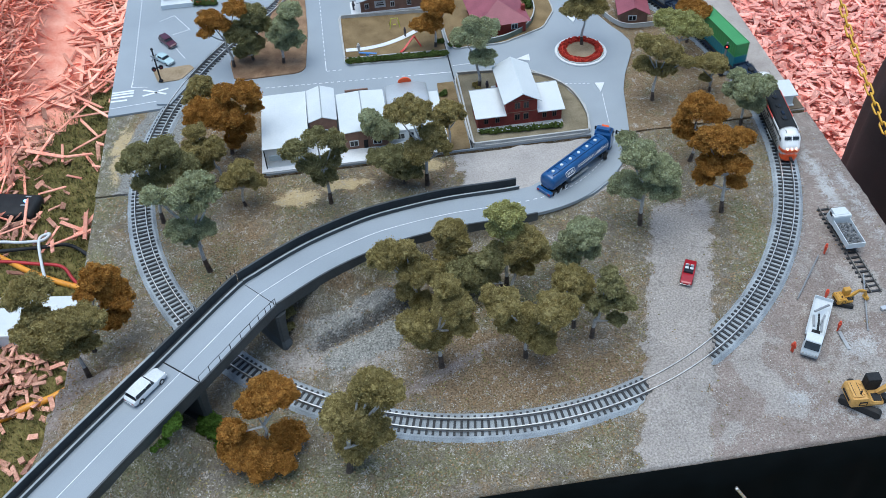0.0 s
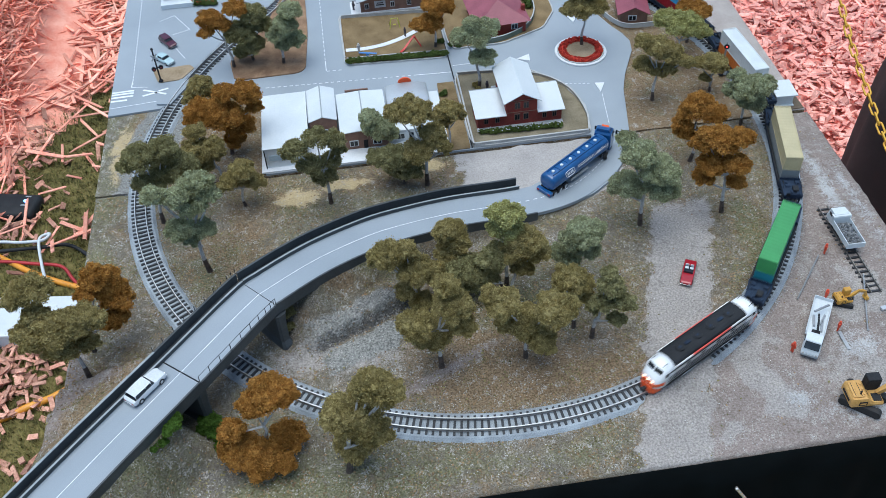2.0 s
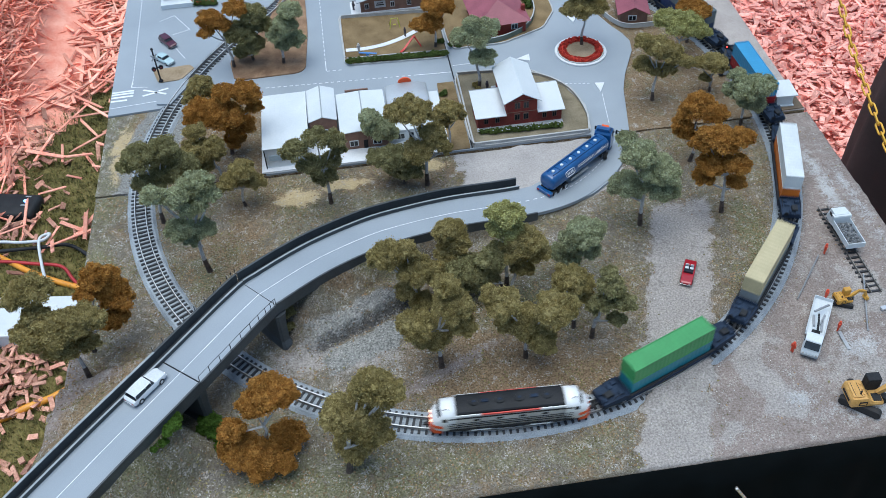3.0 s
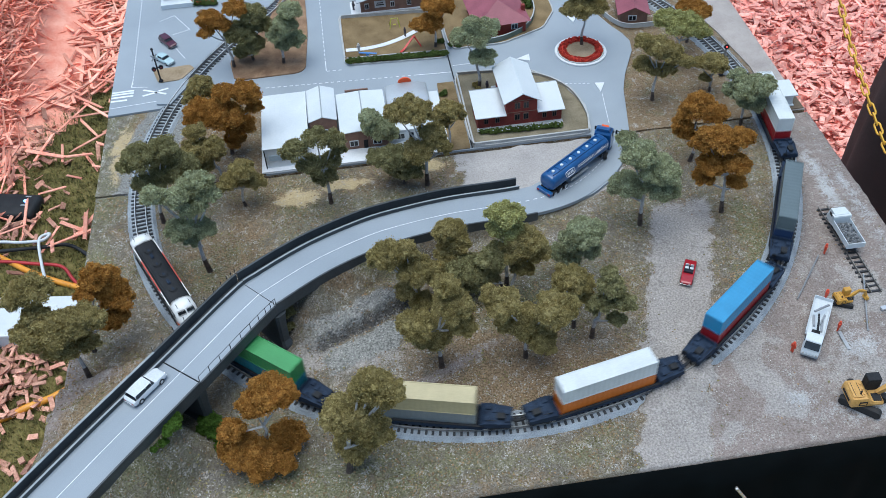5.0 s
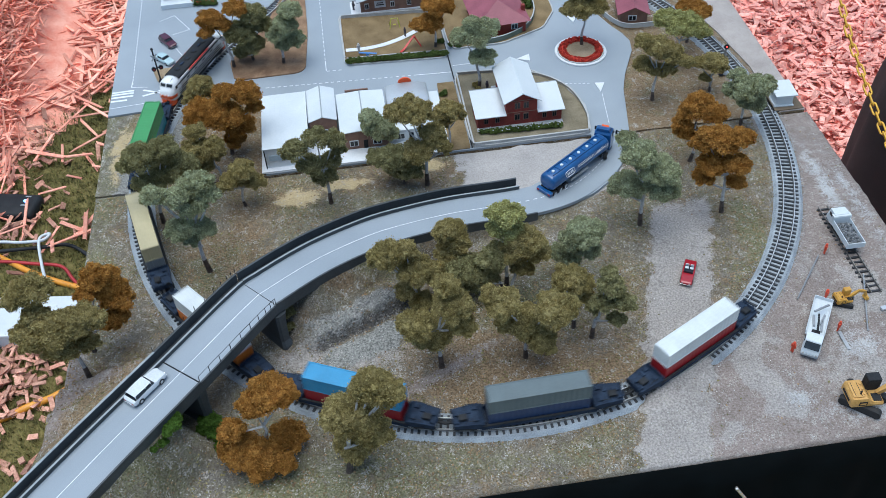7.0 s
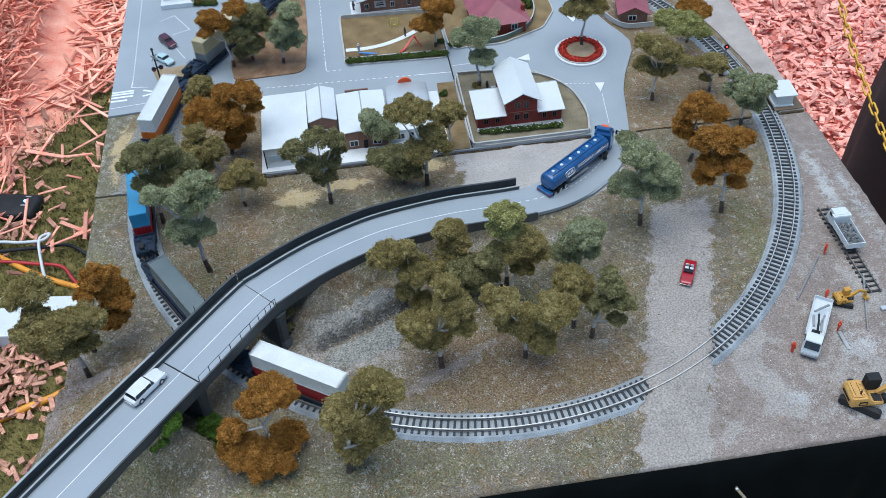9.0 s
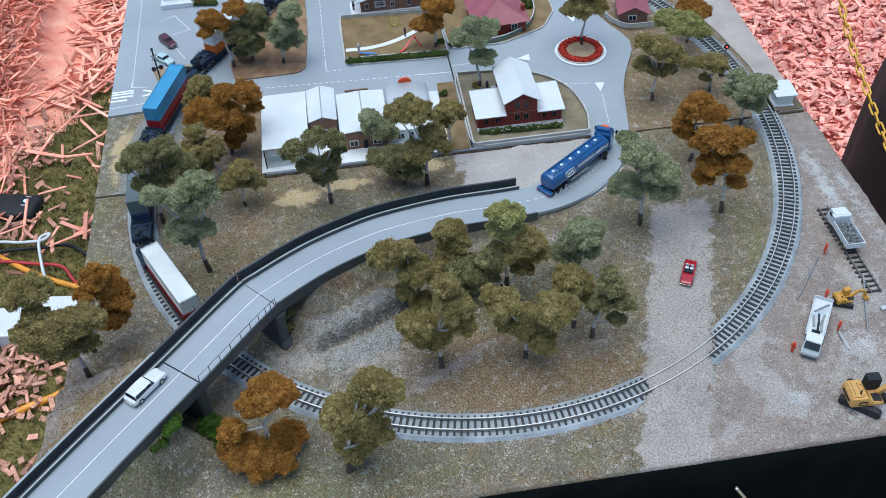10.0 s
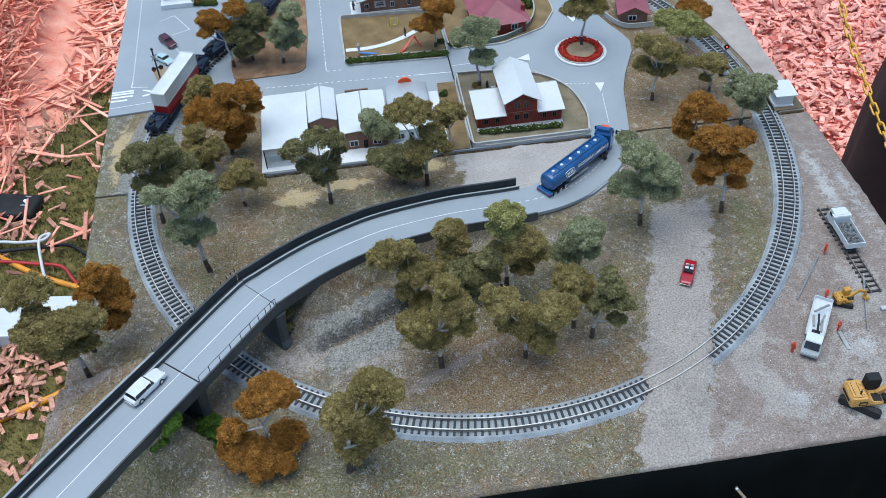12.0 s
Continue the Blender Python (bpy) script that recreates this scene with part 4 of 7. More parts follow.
ledge_rocks = thing("rock_ledge", pose(0, 0, 0), "grey broken rock ledge in the bank below the road", "rocks")
rs = np.random.RandomState(620)
for k in range(240):
    a, q = rs.uniform(0.0, 0.17), rs.uniform(-0.006, 0.030)
    x, y = -0.100 + a * 0.912 - q * 0.41, 0.803 + a * 0.41 + q * 0.912
    z = float(height(np.array([[x]]), np.array([[y]]))[0, 0])
    r = rs.uniform(0.0007, 0.0021)
    o = new("rock", rock_meshes[k % 4])
    o.parent = ledge_rocks
    o.matrix_basis = Matrix.LocRotScale((x, y, z), Euler((rs.uniform(-.5, .5), rs.uniform(-.5, .5), rs.uniform(0, 6))), (r * 1.3, r, r * 0.9))


def strewn(name, count, seed, dens, size, flat, material, label, category, area=(-0.424, 0.768, 0.566, 1.184), ground=None):
    """Small crumbs lying on the board, thicker where dens(x, y) is high."""
    rs = np.random.RandomState(seed)
    X, Y = rs.uniform(area[0], area[1], count * 4), rs.uniform(area[2], area[3], count * 4)
    dt, _ = near_line(X, Y, L_XY, True)
    dr, _ = near_line(X, Y, R_XYZ, False)
    ok = (rs.random(count * 4) < dens(X, Y, dt)) & (dt > 0.020) & (dr > 0.036)
    if ground is None:
        sand, gravel, plaster = features(X, Y)
        ok &= rs.random(count * 4) > 0.9 * np.clip(masks(X, Y)[0][2], 0, 1) * (name != "loose_gravel")
        ok &= rs.random(count * 4) > np.maximum(np.maximum(sand, plaster), gravel * (name != "loose_gravel"))
    X, Y = X[ok][:count], Y[ok][:count]
    Z = height(X, Y) if ground is None else ground(X, Y)
    n = len(X)
    base = np.array([(1, 0, 0), (0, 1, 0), (-1, 0, 0), (0, -1, 0), (0, 0, 1), (0, 0, -1)], float)
    c = base[None] * rs.uniform(0.6, 1.25, (n, 6, 1)) * rs.uniform(size[0], size[1], (n, 1, 1)) * (1, 1, flat)
    a = rs.uniform(0, math.tau, n)
    ca, sa = np.cos(a)[:, None], np.sin(a)[:, None]
    x = c[:, :, 0] * ca - c[:, :, 1] * sa + X[:, None]
    y = c[:, :, 0] * sa + c[:, :, 1] * ca + Y[:, None]
    z = c[:, :, 2] + Z[:, None] + 0.0003
    V = np.stack([x, y, z], -1).reshape(-1, 3)
    tri = np.array([(0, 1, 4), (1, 2, 4), (2, 3, 4), (3, 0, 4), (1, 0, 5), (2, 1, 5), (3, 2, 5), (0, 3, 5)])
    F = (tri[None] + (np.arange(n) * 6)[:, None, None]).reshape(-1, 3)
    return tagged(part(name, (V.tolist(), F.tolist()), material), label, category, kind="stuff")


M_PEBBLE = mat("pale_pebble", (0.25, 0.245, 0.235), (0.54, 0.535, 0.525), 0.01, 0.85, bump=0, island=0.35)
M_CRUMB = mat("brown_crumb", (0.125, 0.078, 0.038), (0.28, 0.185, 0.10), 0.02, 0.95, bump=0, island=0.5)
M_FLOCK = mat("olive_crumb", (0.07, 0.065, 0.02), (0.23, 0.20, 0.085), 0.02, 0.95, bump=0, island=0.5)
strewn("loose_gravel", 9000, 701, lambda X, Y, dt: np.clip(0.22 + 0.45 * wob(X, Y, 0.10, 71) + 0.3 * wob(X, Y, 0.03, 72) + 0.35 * features(X, Y)[1], 0, 1) * np.where(pale_strip(X, Y) > 0.3, 0.5, 1), (0.0004, 0.0011), 0.6, M_PEBBLE, "pale crushed stone strewn over the model ground", "gravel")
strewn("leaf_litter", 14000, 702, lambda X, Y, dt: np.clip(0.35 + 0.5 * wob(X, Y, 0.16, 11) + 0.3 * wob(X, Y, 0.05, 73), 0.02, 1) * (1 - 0.9 * pale_strip(X, Y)) * (1 - 0.95 * bare_east(X, Y)), (0.0007, 0.0018), 0.5, M_CRUMB, "brown leaf litter flock on the model ground", "litter")
strewn("olive_flock", 11000, 703, lambda X, Y, dt: np.clip(0.25 + 0.5 * wob(X, Y, 0.14, 74) + 0.3 * wob(X, Y, 0.05, 75), 0.02, 1) * (1 - 0.9 * pale_strip(X, Y)) * (1 - 0.97 * bare_east(X, Y)), (0.0007, 0.0019), 0.6, M_FLOCK, "olive grass flock on the model ground", "grass")


M_STONECHIP = mat("ballast_crumb", (0.17, 0.185, 0.20), (0.42, 0.45, 0.48), 0.01, 0.9, bump=0, island=0.4)


def ballast_crumbs(count, seed):
    """Loose ballast on the shoulders and along the ragged foot of the bed."""
    rs = np.random.RandomState(seed)
    V, F = [], []
    for k in range(count):
        p, q = on_track(s0 := rs.uniform(0, 3.1)), on_track(s0 + 0.002)
        d = (q - p).normalized()
        u = rs.choice((-1, 1)) * (0.0165 + 0.011 * rs.random() ** 0.8)
        z = 0.0042 - max(0, abs(u) - 0.0175) / 0.0065 * 0.0062
        c = p + Vector((d.y, -d.x, 0)) * u
        r = rs.uniform(0.0004, 0.0010)
        e = rs.uniform(0.6, 1.3, 5) * r
        a = rs.uniform(0, math.tau)
        b = len(V)
        for j in range(3):
            V.append((c.x + e[j] * math.cos(a + 2.1 * j), c.y + e[j] * math.sin(a + 2.1 * j), max(z, 0.0002)))
        V.append((c.x, c.y, max(z, 0.0002) + e[3]))
        F += [(b, b + 1, b + 3), (b + 1, b + 2, b + 3), (b + 2, b, b + 3)]
    return tagged(part("loose_ballast", (V, F), M_STONECHIP), "grey ballast crumbs along the track bed", "gravel", kind="stuff")


ballast_crumbs(11000, 710)


def town_bare(X, Y, dt):
    east = (X > 0.49 + 0.45 * np.clip(Y - 1.30, 0, 0.1)) & (Y < 1.47) & (X < 0.715)
    west = (X < -0.165) & (X > -0.424) & (Y < 1.395)
    return np.where(east | west, 0.35 + 0.4 * wob(X, Y, 0.09, 81) + 0.3 * wob(X, Y, 0.03, 82), 0.0)


def town_lawns(X, Y, dt):
    a = (X > -0.19) & (X < -0.078) & (Y > 1.475) & (Y < 1.75) & (X > -0.20 + 0.32 * np.clip(Y - 1.53, 0, None))
    return np.where(a, 0.6 + 0.4 * wob(X, Y, 0.05, 83), 0.0)


TOWN_AREA = (-0.424, 0.72, 1.195, 1.76)
strewn("town_litter", 2600, 704, town_bare, (0.0007, 0.0017), 0.5, M_CRUMB, "brown flock on the bare town ground", "litter", TOWN_AREA, lambda X, Y: 0 * X)
strewn("town_flock", 1500, 705, town_bare, (0.0007, 0.0017), 0.6, M_FLOCK, "olive flock on the bare town ground", "grass", TOWN_AREA, lambda X, Y: 0 * X)
strewn("town_gravel", 600, 706, town_bare, (0.0005, 0.0011), 0.6, M_PEBBLE, "pale grit on the bare town ground", "gravel", TOWN_AREA, lambda X, Y: 0 * X)
strewn("lawn_litter", 2500, 707, town_lawns, (0.0007, 0.0016), 0.5, M_CRUMB, "red-brown leaf litter under the lawn trees", "litter", TOWN_AREA, lambda X, Y: 0 * X + 0.0066)


# ---- the surroundings ----
FLOOR = -0.70
soil = part("ground_outside", slab([(-150, -150), (150, -150), (150, 150), (-150, 150)], FLOOR - 0.3, FLOOR), M_SOIL)
tagged(soil, "mossy brown grass under scattered wood chips", "ground", kind="structure")
bed = part("ground_chip_bed", slab(round_plan([(0.95, 0.2), (4.2, 0.2), (4.2, 5.0), (0.55, 5.0), (0.75, 2.2)], 0.1), FLOOR - 0.02, FLOOR + 0.004), M_SOILRED)
tagged(bed, "bed of red-dyed bark chips", "ground", kind="structure")


def chips(name, count, place, size, material, label, seed, thick=0.22, lift=0.03, tilt=0.5):
    rs = np.random.RandomState(seed)
    V, F = [], []
    corner = np.array([(x, y, z) for x in (-.5, .5) for y in (-.5, .5) for z in (-.5, .5)])
    quads = ((0, 1, 3, 2), (4, 6, 7, 5), (0, 4, 5, 1), (2, 3, 7, 6), (0, 2, 6, 4), (1, 5, 7, 3))
    for i in range(count):
        x, y, z = place(rs)
        L = rs.uniform(*size[0])
        w = rs.uniform(*size[1])
        c = corner * (L, w, w * thick) * (1 + rs.uniform(-0.22, 0.22, (8, 3)))
        e = Euler((rs.normal() * tilt, rs.normal() * tilt, rs.uniform(0, math.tau))).to_matrix()
        c = c @ np.array(e).T + (x, y, z + rs.uniform(0.004, lift))
        b = len(V)
        V += c.tolist()
        F += [tuple(b + k for k in q) for q in quads]
    ob = part(name, (V, F), material)
    return tagged(ob, label, "wood chips", kind="stuff")


def right_bed(rs):
    y = rs.uniform(0.7, 3.6)
    x = rs.uniform(0.78 + 0.06 * y, 2.3)
    return x, y, FLOOR


chips("bark_chips", 21000, right_bed, ((0.008, 0.052), (0.004, 0.017)), M_CHIP, "salmon-red dyed bark chips lying thickly on the ground", 5, 0.32, 0.030, 0.38)


def left_sparse(rs):
    while True:
        x, y = rs.uniform(-1.6, -0.45), rs.uniform(0.9, 3.6)
        d = 0.5 + 0.5 * math.sin(5.1 * x + 1.3) * math.sin(3.7 * y + 0.4)
        moss = step01(-0.98, -0.92, x) * (y > 1.55) + math.exp(-(((x + 0.70) / 0.1) ** 2 + ((y - 1.32) / 0.14) ** 2))
        if rs.random() < d * (1 - 0.9 * min(1, moss)) * (1.0 if y < 2.2 else 1.3):
            return x, y, FLOOR


chips("bark_chips", 1500, left_sparse, ((0.012, 0.052), (0.004, 0.014)), M_CHIPBROWN, "reddish bark chips strewn over mossy grass", 6, 0.35, 0.02, 0.3)


def left_dense(rs):
    cx, cy, sx, sy = ((-0.86, 1.43, 0.06, 0.07), (-0.97, 2.24, 0.06, 0.10), (-0.93, 1.92, 0.07, 0.04))[rs.choice(3, p=(0.55, 0.3, 0.15))]
    return rs.normal(cx, sx), rs.normal(cy, sy), FLOOR


chips("bark_chips", 330, left_dense, ((0.010, 0.046), (0.005, 0.013)), M_CHIPBROWN, "small drift of reddish bark chips beside the table", 16, 0.35, 0.03, 0.35)


def left_shreds(rs):
    while True:
        x, y = rs.uniform(-1.7, -0.55), rs.uniform(1.75, 3.7)
        d = step01(-1.02, -1.16, x) * step01(1.9, 2.3, y) + 0.9 * step01(2.40, 2.62, y) + 0.09
        if rs.random() < d * 0.9:
            return x, y, FLOOR


chips("wood_shreds", 3000, left_shreds, ((0.04, 0.17), (0.005, 0.011)), M_SHRED, "long pink wood shreds scattered over the ground", 7, 0.4, 0.04, 0.15)


def heap_at(x, y):
    return 0.50 * math.exp(-(((x + 1.42) / 0.34) ** 2 + ((y - 2.85) / 0.42) ** 2))


hx, hy = np.meshgrid(np.linspace(-2.6, -0.55, 70), np.linspace(1.7, 4.1, 80))
hz = FLOOR - 0.004 + 0.50 * np.exp(-(((hx + 1.42) / 0.34) ** 2 + ((hy - 2.85) / 0.42) ** 2)) * (1 + 0.10 * wob(hx, hy, 0.16, 21))
hv = np.stack([hx, hy, hz], -1).reshape(-1, 3).tolist()
hf = [(j * 70 + i, j * 70 + i + 1, j * 70 + 71 + i, j * 70 + 70 + i) for j in range(79) for i in range(69) if hz[j, i] > FLOOR + 0.004]
heap = smooth(part("shred_heap", (hv, hf), M_SHRED))
tagged(heap, "heaped pile of salmon-pink wood shreds", "mulch heap", kind="stuff")


def on_heap(rs):
    while True:
        x, y = rs.uniform(-2.0, -0.95), rs.uniform(1.95, 3.75)
        if x < -1.0 + rs.normal() * 0.05 and rs.random() < min(1.0, 0.25 + 8 * heap_at(x, y)):
            return x, y, FLOOR + heap_at(x, y) * 1.02


chips("wood_shreds", 17000, on_heap, ((0.03, 0.12), (0.003, 0.008)), M_SHRED, "fine pink wood shreds piled on the heap", 8, 0.4, 0.03, 0.55)


def moss_place(rs):
    return rs.uniform(-1.05, -0.5), rs.uniform(1.0, 3.1), FLOOR


def tufts(name, count, place, label, material, seed):
    rs = np.random.RandomState(seed)
    V, F = [], []
    for i in range(count):
        x, y, z = place(rs)
        for k in range(4):
            a, l = rs.uniform(0, math.tau), rs.uniform(0.008, 0.022)
            dx, dy = math.cos(a), math.sin(a)
            ox, oy = rs.normal(scale=0.006, size=2)
            b = len(V)
            V += [(x + ox - dy * 0.0015, y + oy + dx * 0.0015, z), (x + ox + dy * 0.0015, y + oy - dx * 0.0015, z), (x + ox + dx * l * 0.8, y + oy + dy * l * 0.8, z + l)]
            F.append((b, b + 1, b + 2))
    return tagged(part(name, (V, F), material), label, "grass", kind="stuff")


M_MOSS = mat("moss_blade", (0.085, 0.086, 0.020), (0.25, 0.215, 0.070), 0.08, 0.9, bump=0, island=0.35)
tufts("moss_grass", 9000, moss_place, "short mossy olive grass between the wood chips", M_MOSS, 9)


# table that carries the boards
table = thing("table", pose(0, 0, 0), "plain wooden table under the model layout", "table")
part("tabletop", box(0.172, 1.455, -0.116, 1.17, 1.74, 0.025), M_WOOD, table)
for x in (-0.36, 0.70):
    for y in (0.64, 1.455, 2.27):
        part("leg", box(x, y, FLOOR, 0.05, 0.05, -0.1165 - FLOOR, 0.003), M_WOOD, table)


# cloths
def cloth(name, x0, x1, y, z0, z1, depth, folds, material, label, lean=0.0):
    nx, nz = 120, 14
    V, F = [], []
    for j in range(nz + 1):
        k = j / nz
        for i in range(nx + 1):
            u = i / nx
            wave = math.sin(u * folds * math.tau) + 0.5 * math.sin(u * folds * 2.3 * math.tau + 1)
            V.append((x0 + (x1 - x0) * u, y - lean * k - depth * k * (1 + wave) * 0.5, z1 + (z0 - z1) * k))
    for j in range(nz):
        for i in range(nx):
            a = j * (nx + 1) + i
            F.append((a, a + 1, a + nx + 2, a + nx + 1))
    ob = smooth(part(name, (V, F), material))
    so = ob.modifiers.new("thickness", "SOLIDIFY")
    so.thickness = 0.002
    return tagged(ob, label, "cloth")


cloth("table_skirt", -0.43, 0.775, 0.5605, FLOOR + 0.01, -0.004, 0.05, 9, M_CLOTH, "black cloth skirt hanging from the table front", 0.06)


# dark cloth-covered stand beside the table
def cloaked(x, y, label):
    secs = []
    for j in range(22):
        k = j / 21
        z = FLOOR + 0.01 + k * 0.82
        r = 0.345 * (1 - 0.55 * k ** 5)
        secs.append([Vector((r * (1 + 0.10 * (1 - k) * math.sin(a * 7) + 0.04 * math.sin(a * 3 + 1 + k)) * math.cos(a) * 0.9, r * (1 + 0.10 * (1 - k) * math.sin(a * 7)) * math.sin(a), z))
                     for a in (math.tau * i / 64 for i in range(64))])
    ob = smooth(part("covered_stand", loft(secs), M_DRAPE))
    ob.location = (x, y, 0)
    return tagged(ob, label, "covered stand")


cloaked(1.372, 1.325, "dark plum cloth draped over a stand beside the table")

# chain: oval yellow links, turned by a quarter from link to link
CHAIN_AT = pose(1.040, 1.661, -0.040)
chain = thing("barrier_chain", CHAIN_AT, "hanging yellow plastic barrier chain", "chain")
link = bmesh.new()
ring = []
for i in range(20):
    a = math.tau * i / 20
    ring.append(Vector((0.0056 * math.cos(a), 0.0, 0.0068 * math.sin(a) + (0.0072 if math.sin(a) > 0 else -0.0072))))
rings = []
for i in range(20):
    d = (ring[(i + 1) % 20] - ring[i - 1]).normalized()
    side = Vector((0, 1, 0))
    up = d.cross(side)
    rings.append([link.verts.new(ring[i] + 0.0021 * (math.cos(k * math.tau / 8) * side + math.sin(k * math.tau / 8) * up)) for k in range(8)])
for i in range(20):
    for k in range(8):
        link.faces.new((rings[i][k], rings[i][(k + 1) % 8], rings[(i + 1) % 20][(k + 1) % 8], rings[(i + 1) % 20][k]))
first = smooth(part("link", link, M_YELLOW, chain))
hang = crom([(0, 0.12, 0.075), (0, 0, 0), (0, -0.054, -0.023), (0, -0.129, -0.071), (0.003, -0.208, -0.116), (0.003, -0.28, -0.149), (0.002, -0.351, -0.176), (0.003, -0.435, -0.196), (0, -0.60, -0.21)], 60)
acc, step, k = 0.0, 0.0225, 0
for a, b in zip(hang, hang[1:]):
    acc += (b - a).length
    if acc >= step:
        acc -= step
        q = (b - a).to_track_quat("Z", "X").to_matrix().to_4x4()
        m = Matrix.Translation(b) @ q @ Matrix.Rotation(radians(90 * (k % 2) + 25), 4, "Z")
        if k == 0:
            first.matrix_basis = m
        else:
            o = new("link", first.data)
            o.parent, o.matrix_basis = chain, m
        k += 1

# things lying on the ground beside the table
device = thing("radio_unit", pose(-0.965, 2.01, FLOOR, 0, 0, -14), "black handheld unit with a lit blue key", "device")
smooth(part("body", box(0, 0, 0.0, 0.20, 0.085, 0.034, 0.012), M_BLACK, device))
part("blue_key", rod((0.066, 0.012, 0.034), (0.066, 0.012, 0.0358), 0.006, seg=16), glow("blue_light", (0.1, 0.3, 1.0), 6.0), device, "lit blue key")
for k in (-1, 1):
    part("key_mark", box(0.066, 0.012 + k * 0.017, 0.0341, 0.016, 0.004, 0.0006), M_EDGE, device)
crate = thing("white_box", pose(-0.875, 1.572, FLOOR, 0, 0, -8), "white plastic box lying on the wood chips", "box")
part("tub", box(0, 0, 0.0, 0.33, 0.115, 0.045, 0.008), M_WHITE, crate)
part("lid", box(0, 0, 0.0452, 0.336, 0.121, 0.008, 0.003), M_WHITE, crate)
M_HOSE = mat("orange_cable", (0.62, 0.24, 0.02), (0.78, 0.34, 0.04), 0.05, 0.4, bump=0.02)
M_REDCABLE = mat("red_cable", (0.30, 0.015, 0.02), (0.45, 0.03, 0.035), 0.05, 0.4, bump=0.02)
for name, pts, r, m, label in (
        ("orange_cable", [(-1.1, 1.22, 0), (-0.85, 1.306, 0), (-0.793, 1.326, 0.004), (-0.732, 1.353, 0), (-0.62, 1.42, 0)], 0.0085, M_HOSE, "thick orange cable on the grass"),
        ("orange_cable", [(-1.1, 1.95, 0), (-0.943, 1.825, 0), (-0.846, 1.747, 0.004), (-0.755, 1.695, 0), (-0.66, 1.65, 0)], 0.0075, M_HOSE, "thick orange cable on the grass"),
        ("white_cable", [(-1.1, 1.88, 0.02), (-0.949, 1.861, 0.025), (-0.89, 1.846, 0.028), (-0.832, 1.841, 0.03), (-0.815, 1.862, 0.03), (-0.836, 1.855, 0.03), (-0.838, 1.826, 0.028), (-0.821, 1.752, 0.02), (-0.803, 1.69, 0.012), (-0.78, 1.60, 0.008)], 0.004, M_WHITE, "thin white cable looped over the grass"),
        ("red_cable", [(-1.1, 1.83, 0.004), (-0.939, 1.802, 0.01), (-0.85, 1.777, 0.012), (-0.777, 1.754, 0.012), (-0.743, 1.708, 0.006), (-0.70, 1.65, 0.002)], 0.0045, M_REDCABLE, "thin dark red cable lying on the grass"),
        ("black_cable", [(-1.1, 1.85, 0.004), (-0.946, 1.84, 0.01), (-0.83, 1.831, 0.014), (-0.773, 1.831, 0.012), (-0.722, 1.794, 0.008), (-0.66, 1.72, 0.002)], 0.005, M_BLACK, "thick cable with a black sheath on the grass")):
    c = smooth(part(name, tube([p + Vector((0, 0, FLOOR + r)) for p in crom(pts, 10)], r, seg=10), m))
    tagged(c, label, "cable")
clip = smooth(part("chrome_clip", tube(crom([(0.408, 0.5405, -0.040), (0.415, 0.5395, -0.052), (0.425, 0.5375, -0.068), (0.436, 0.5350, -0.090)], 8), 0.0022, seg=8), M_RAIL))
tagged(clip, "small chrome clip on the black cloth", "clip")


# ---- the town ----
M_EARTH = mat("grey_earth", (0.28, 0.245, 0.225), (0.45, 0.405, 0.38), 0.05, 0.95, bump=0.6, fine=0.0016)
tagged(part("ground_verge", slab([(0.7225, 1.1925), (0.7675, 1.1925), (0.7675, 1.95), (0.60, 1.95), (0.665, 1.62), (0.705, 1.45), (0.7235, 1.33)], 0.0005, 0.0024), M_EARTH), "grey earth verge along the track", "ground", kind="structure")
M_SLAB = mat("pale_concrete", (0.56, 0.59, 0.63), (0.70, 0.72, 0.75), 0.04, 0.7, bump=0.05)
tagged(part("pavement_shops", slab([(-0.158, 1.1935), (0.1545, 1.1925), (0.1545, 1.262), (-0.158, 1.262)], 0.0042, 0.0068), M_SLAB), "pale concrete pavement before the shops", "pavement", kind="structure")


def roof_gable(x0, x1, y0, y1, z_eave, z_ridge, over=0.004, t=0.0014, half=0):
    """Two thin slopes with the ridge along y; half: -1 or 1 gives one slope alone."""
    xm = (x0 + x1) / 2
    bm = bmesh.new()
    for s, xe in ((-1, x0 - over), (1, x1 + over)):
        if half and s != half:
            continue
        ze = z_eave - (z_ridge - z_eave) * over / (xm - x0)
        loft([[Vector((xm, y, z_ridge)), Vector((xe, y, ze)), Vector((xe, y, ze + t)), Vector((xm, y, z_ridge + t))] for y in (y0 - over, y1 + over)], bm)
    return bm


def gable_walls(x0, x1, y0, y1, z0, ze, zr):
    bm = bmesh.new()
    xm = (x0 + x1) / 2
    return loft([[Vector((x0, y, z0)), Vector((x1, y, z0)), Vector((x1, y, ze)), Vector((xm, y, zr)), Vector((x0, y, ze))] for y in (y0, y1)], bm)


def front_window(parent, x, y, z, w, h, frame_m=None, pane_m=None):
    f = part("window", box(x, y - 0.0004, z, w, 0.0012, h), frame_m or M_WHITE, parent)
    for k in (-1, 1):
        part("pane", box(x + k * w * 0.22, y - 0.0012, z + h * 0.12, w * 0.36, 0.0006, h * 0.76), pane_m or M_GLASS, f)
    return f


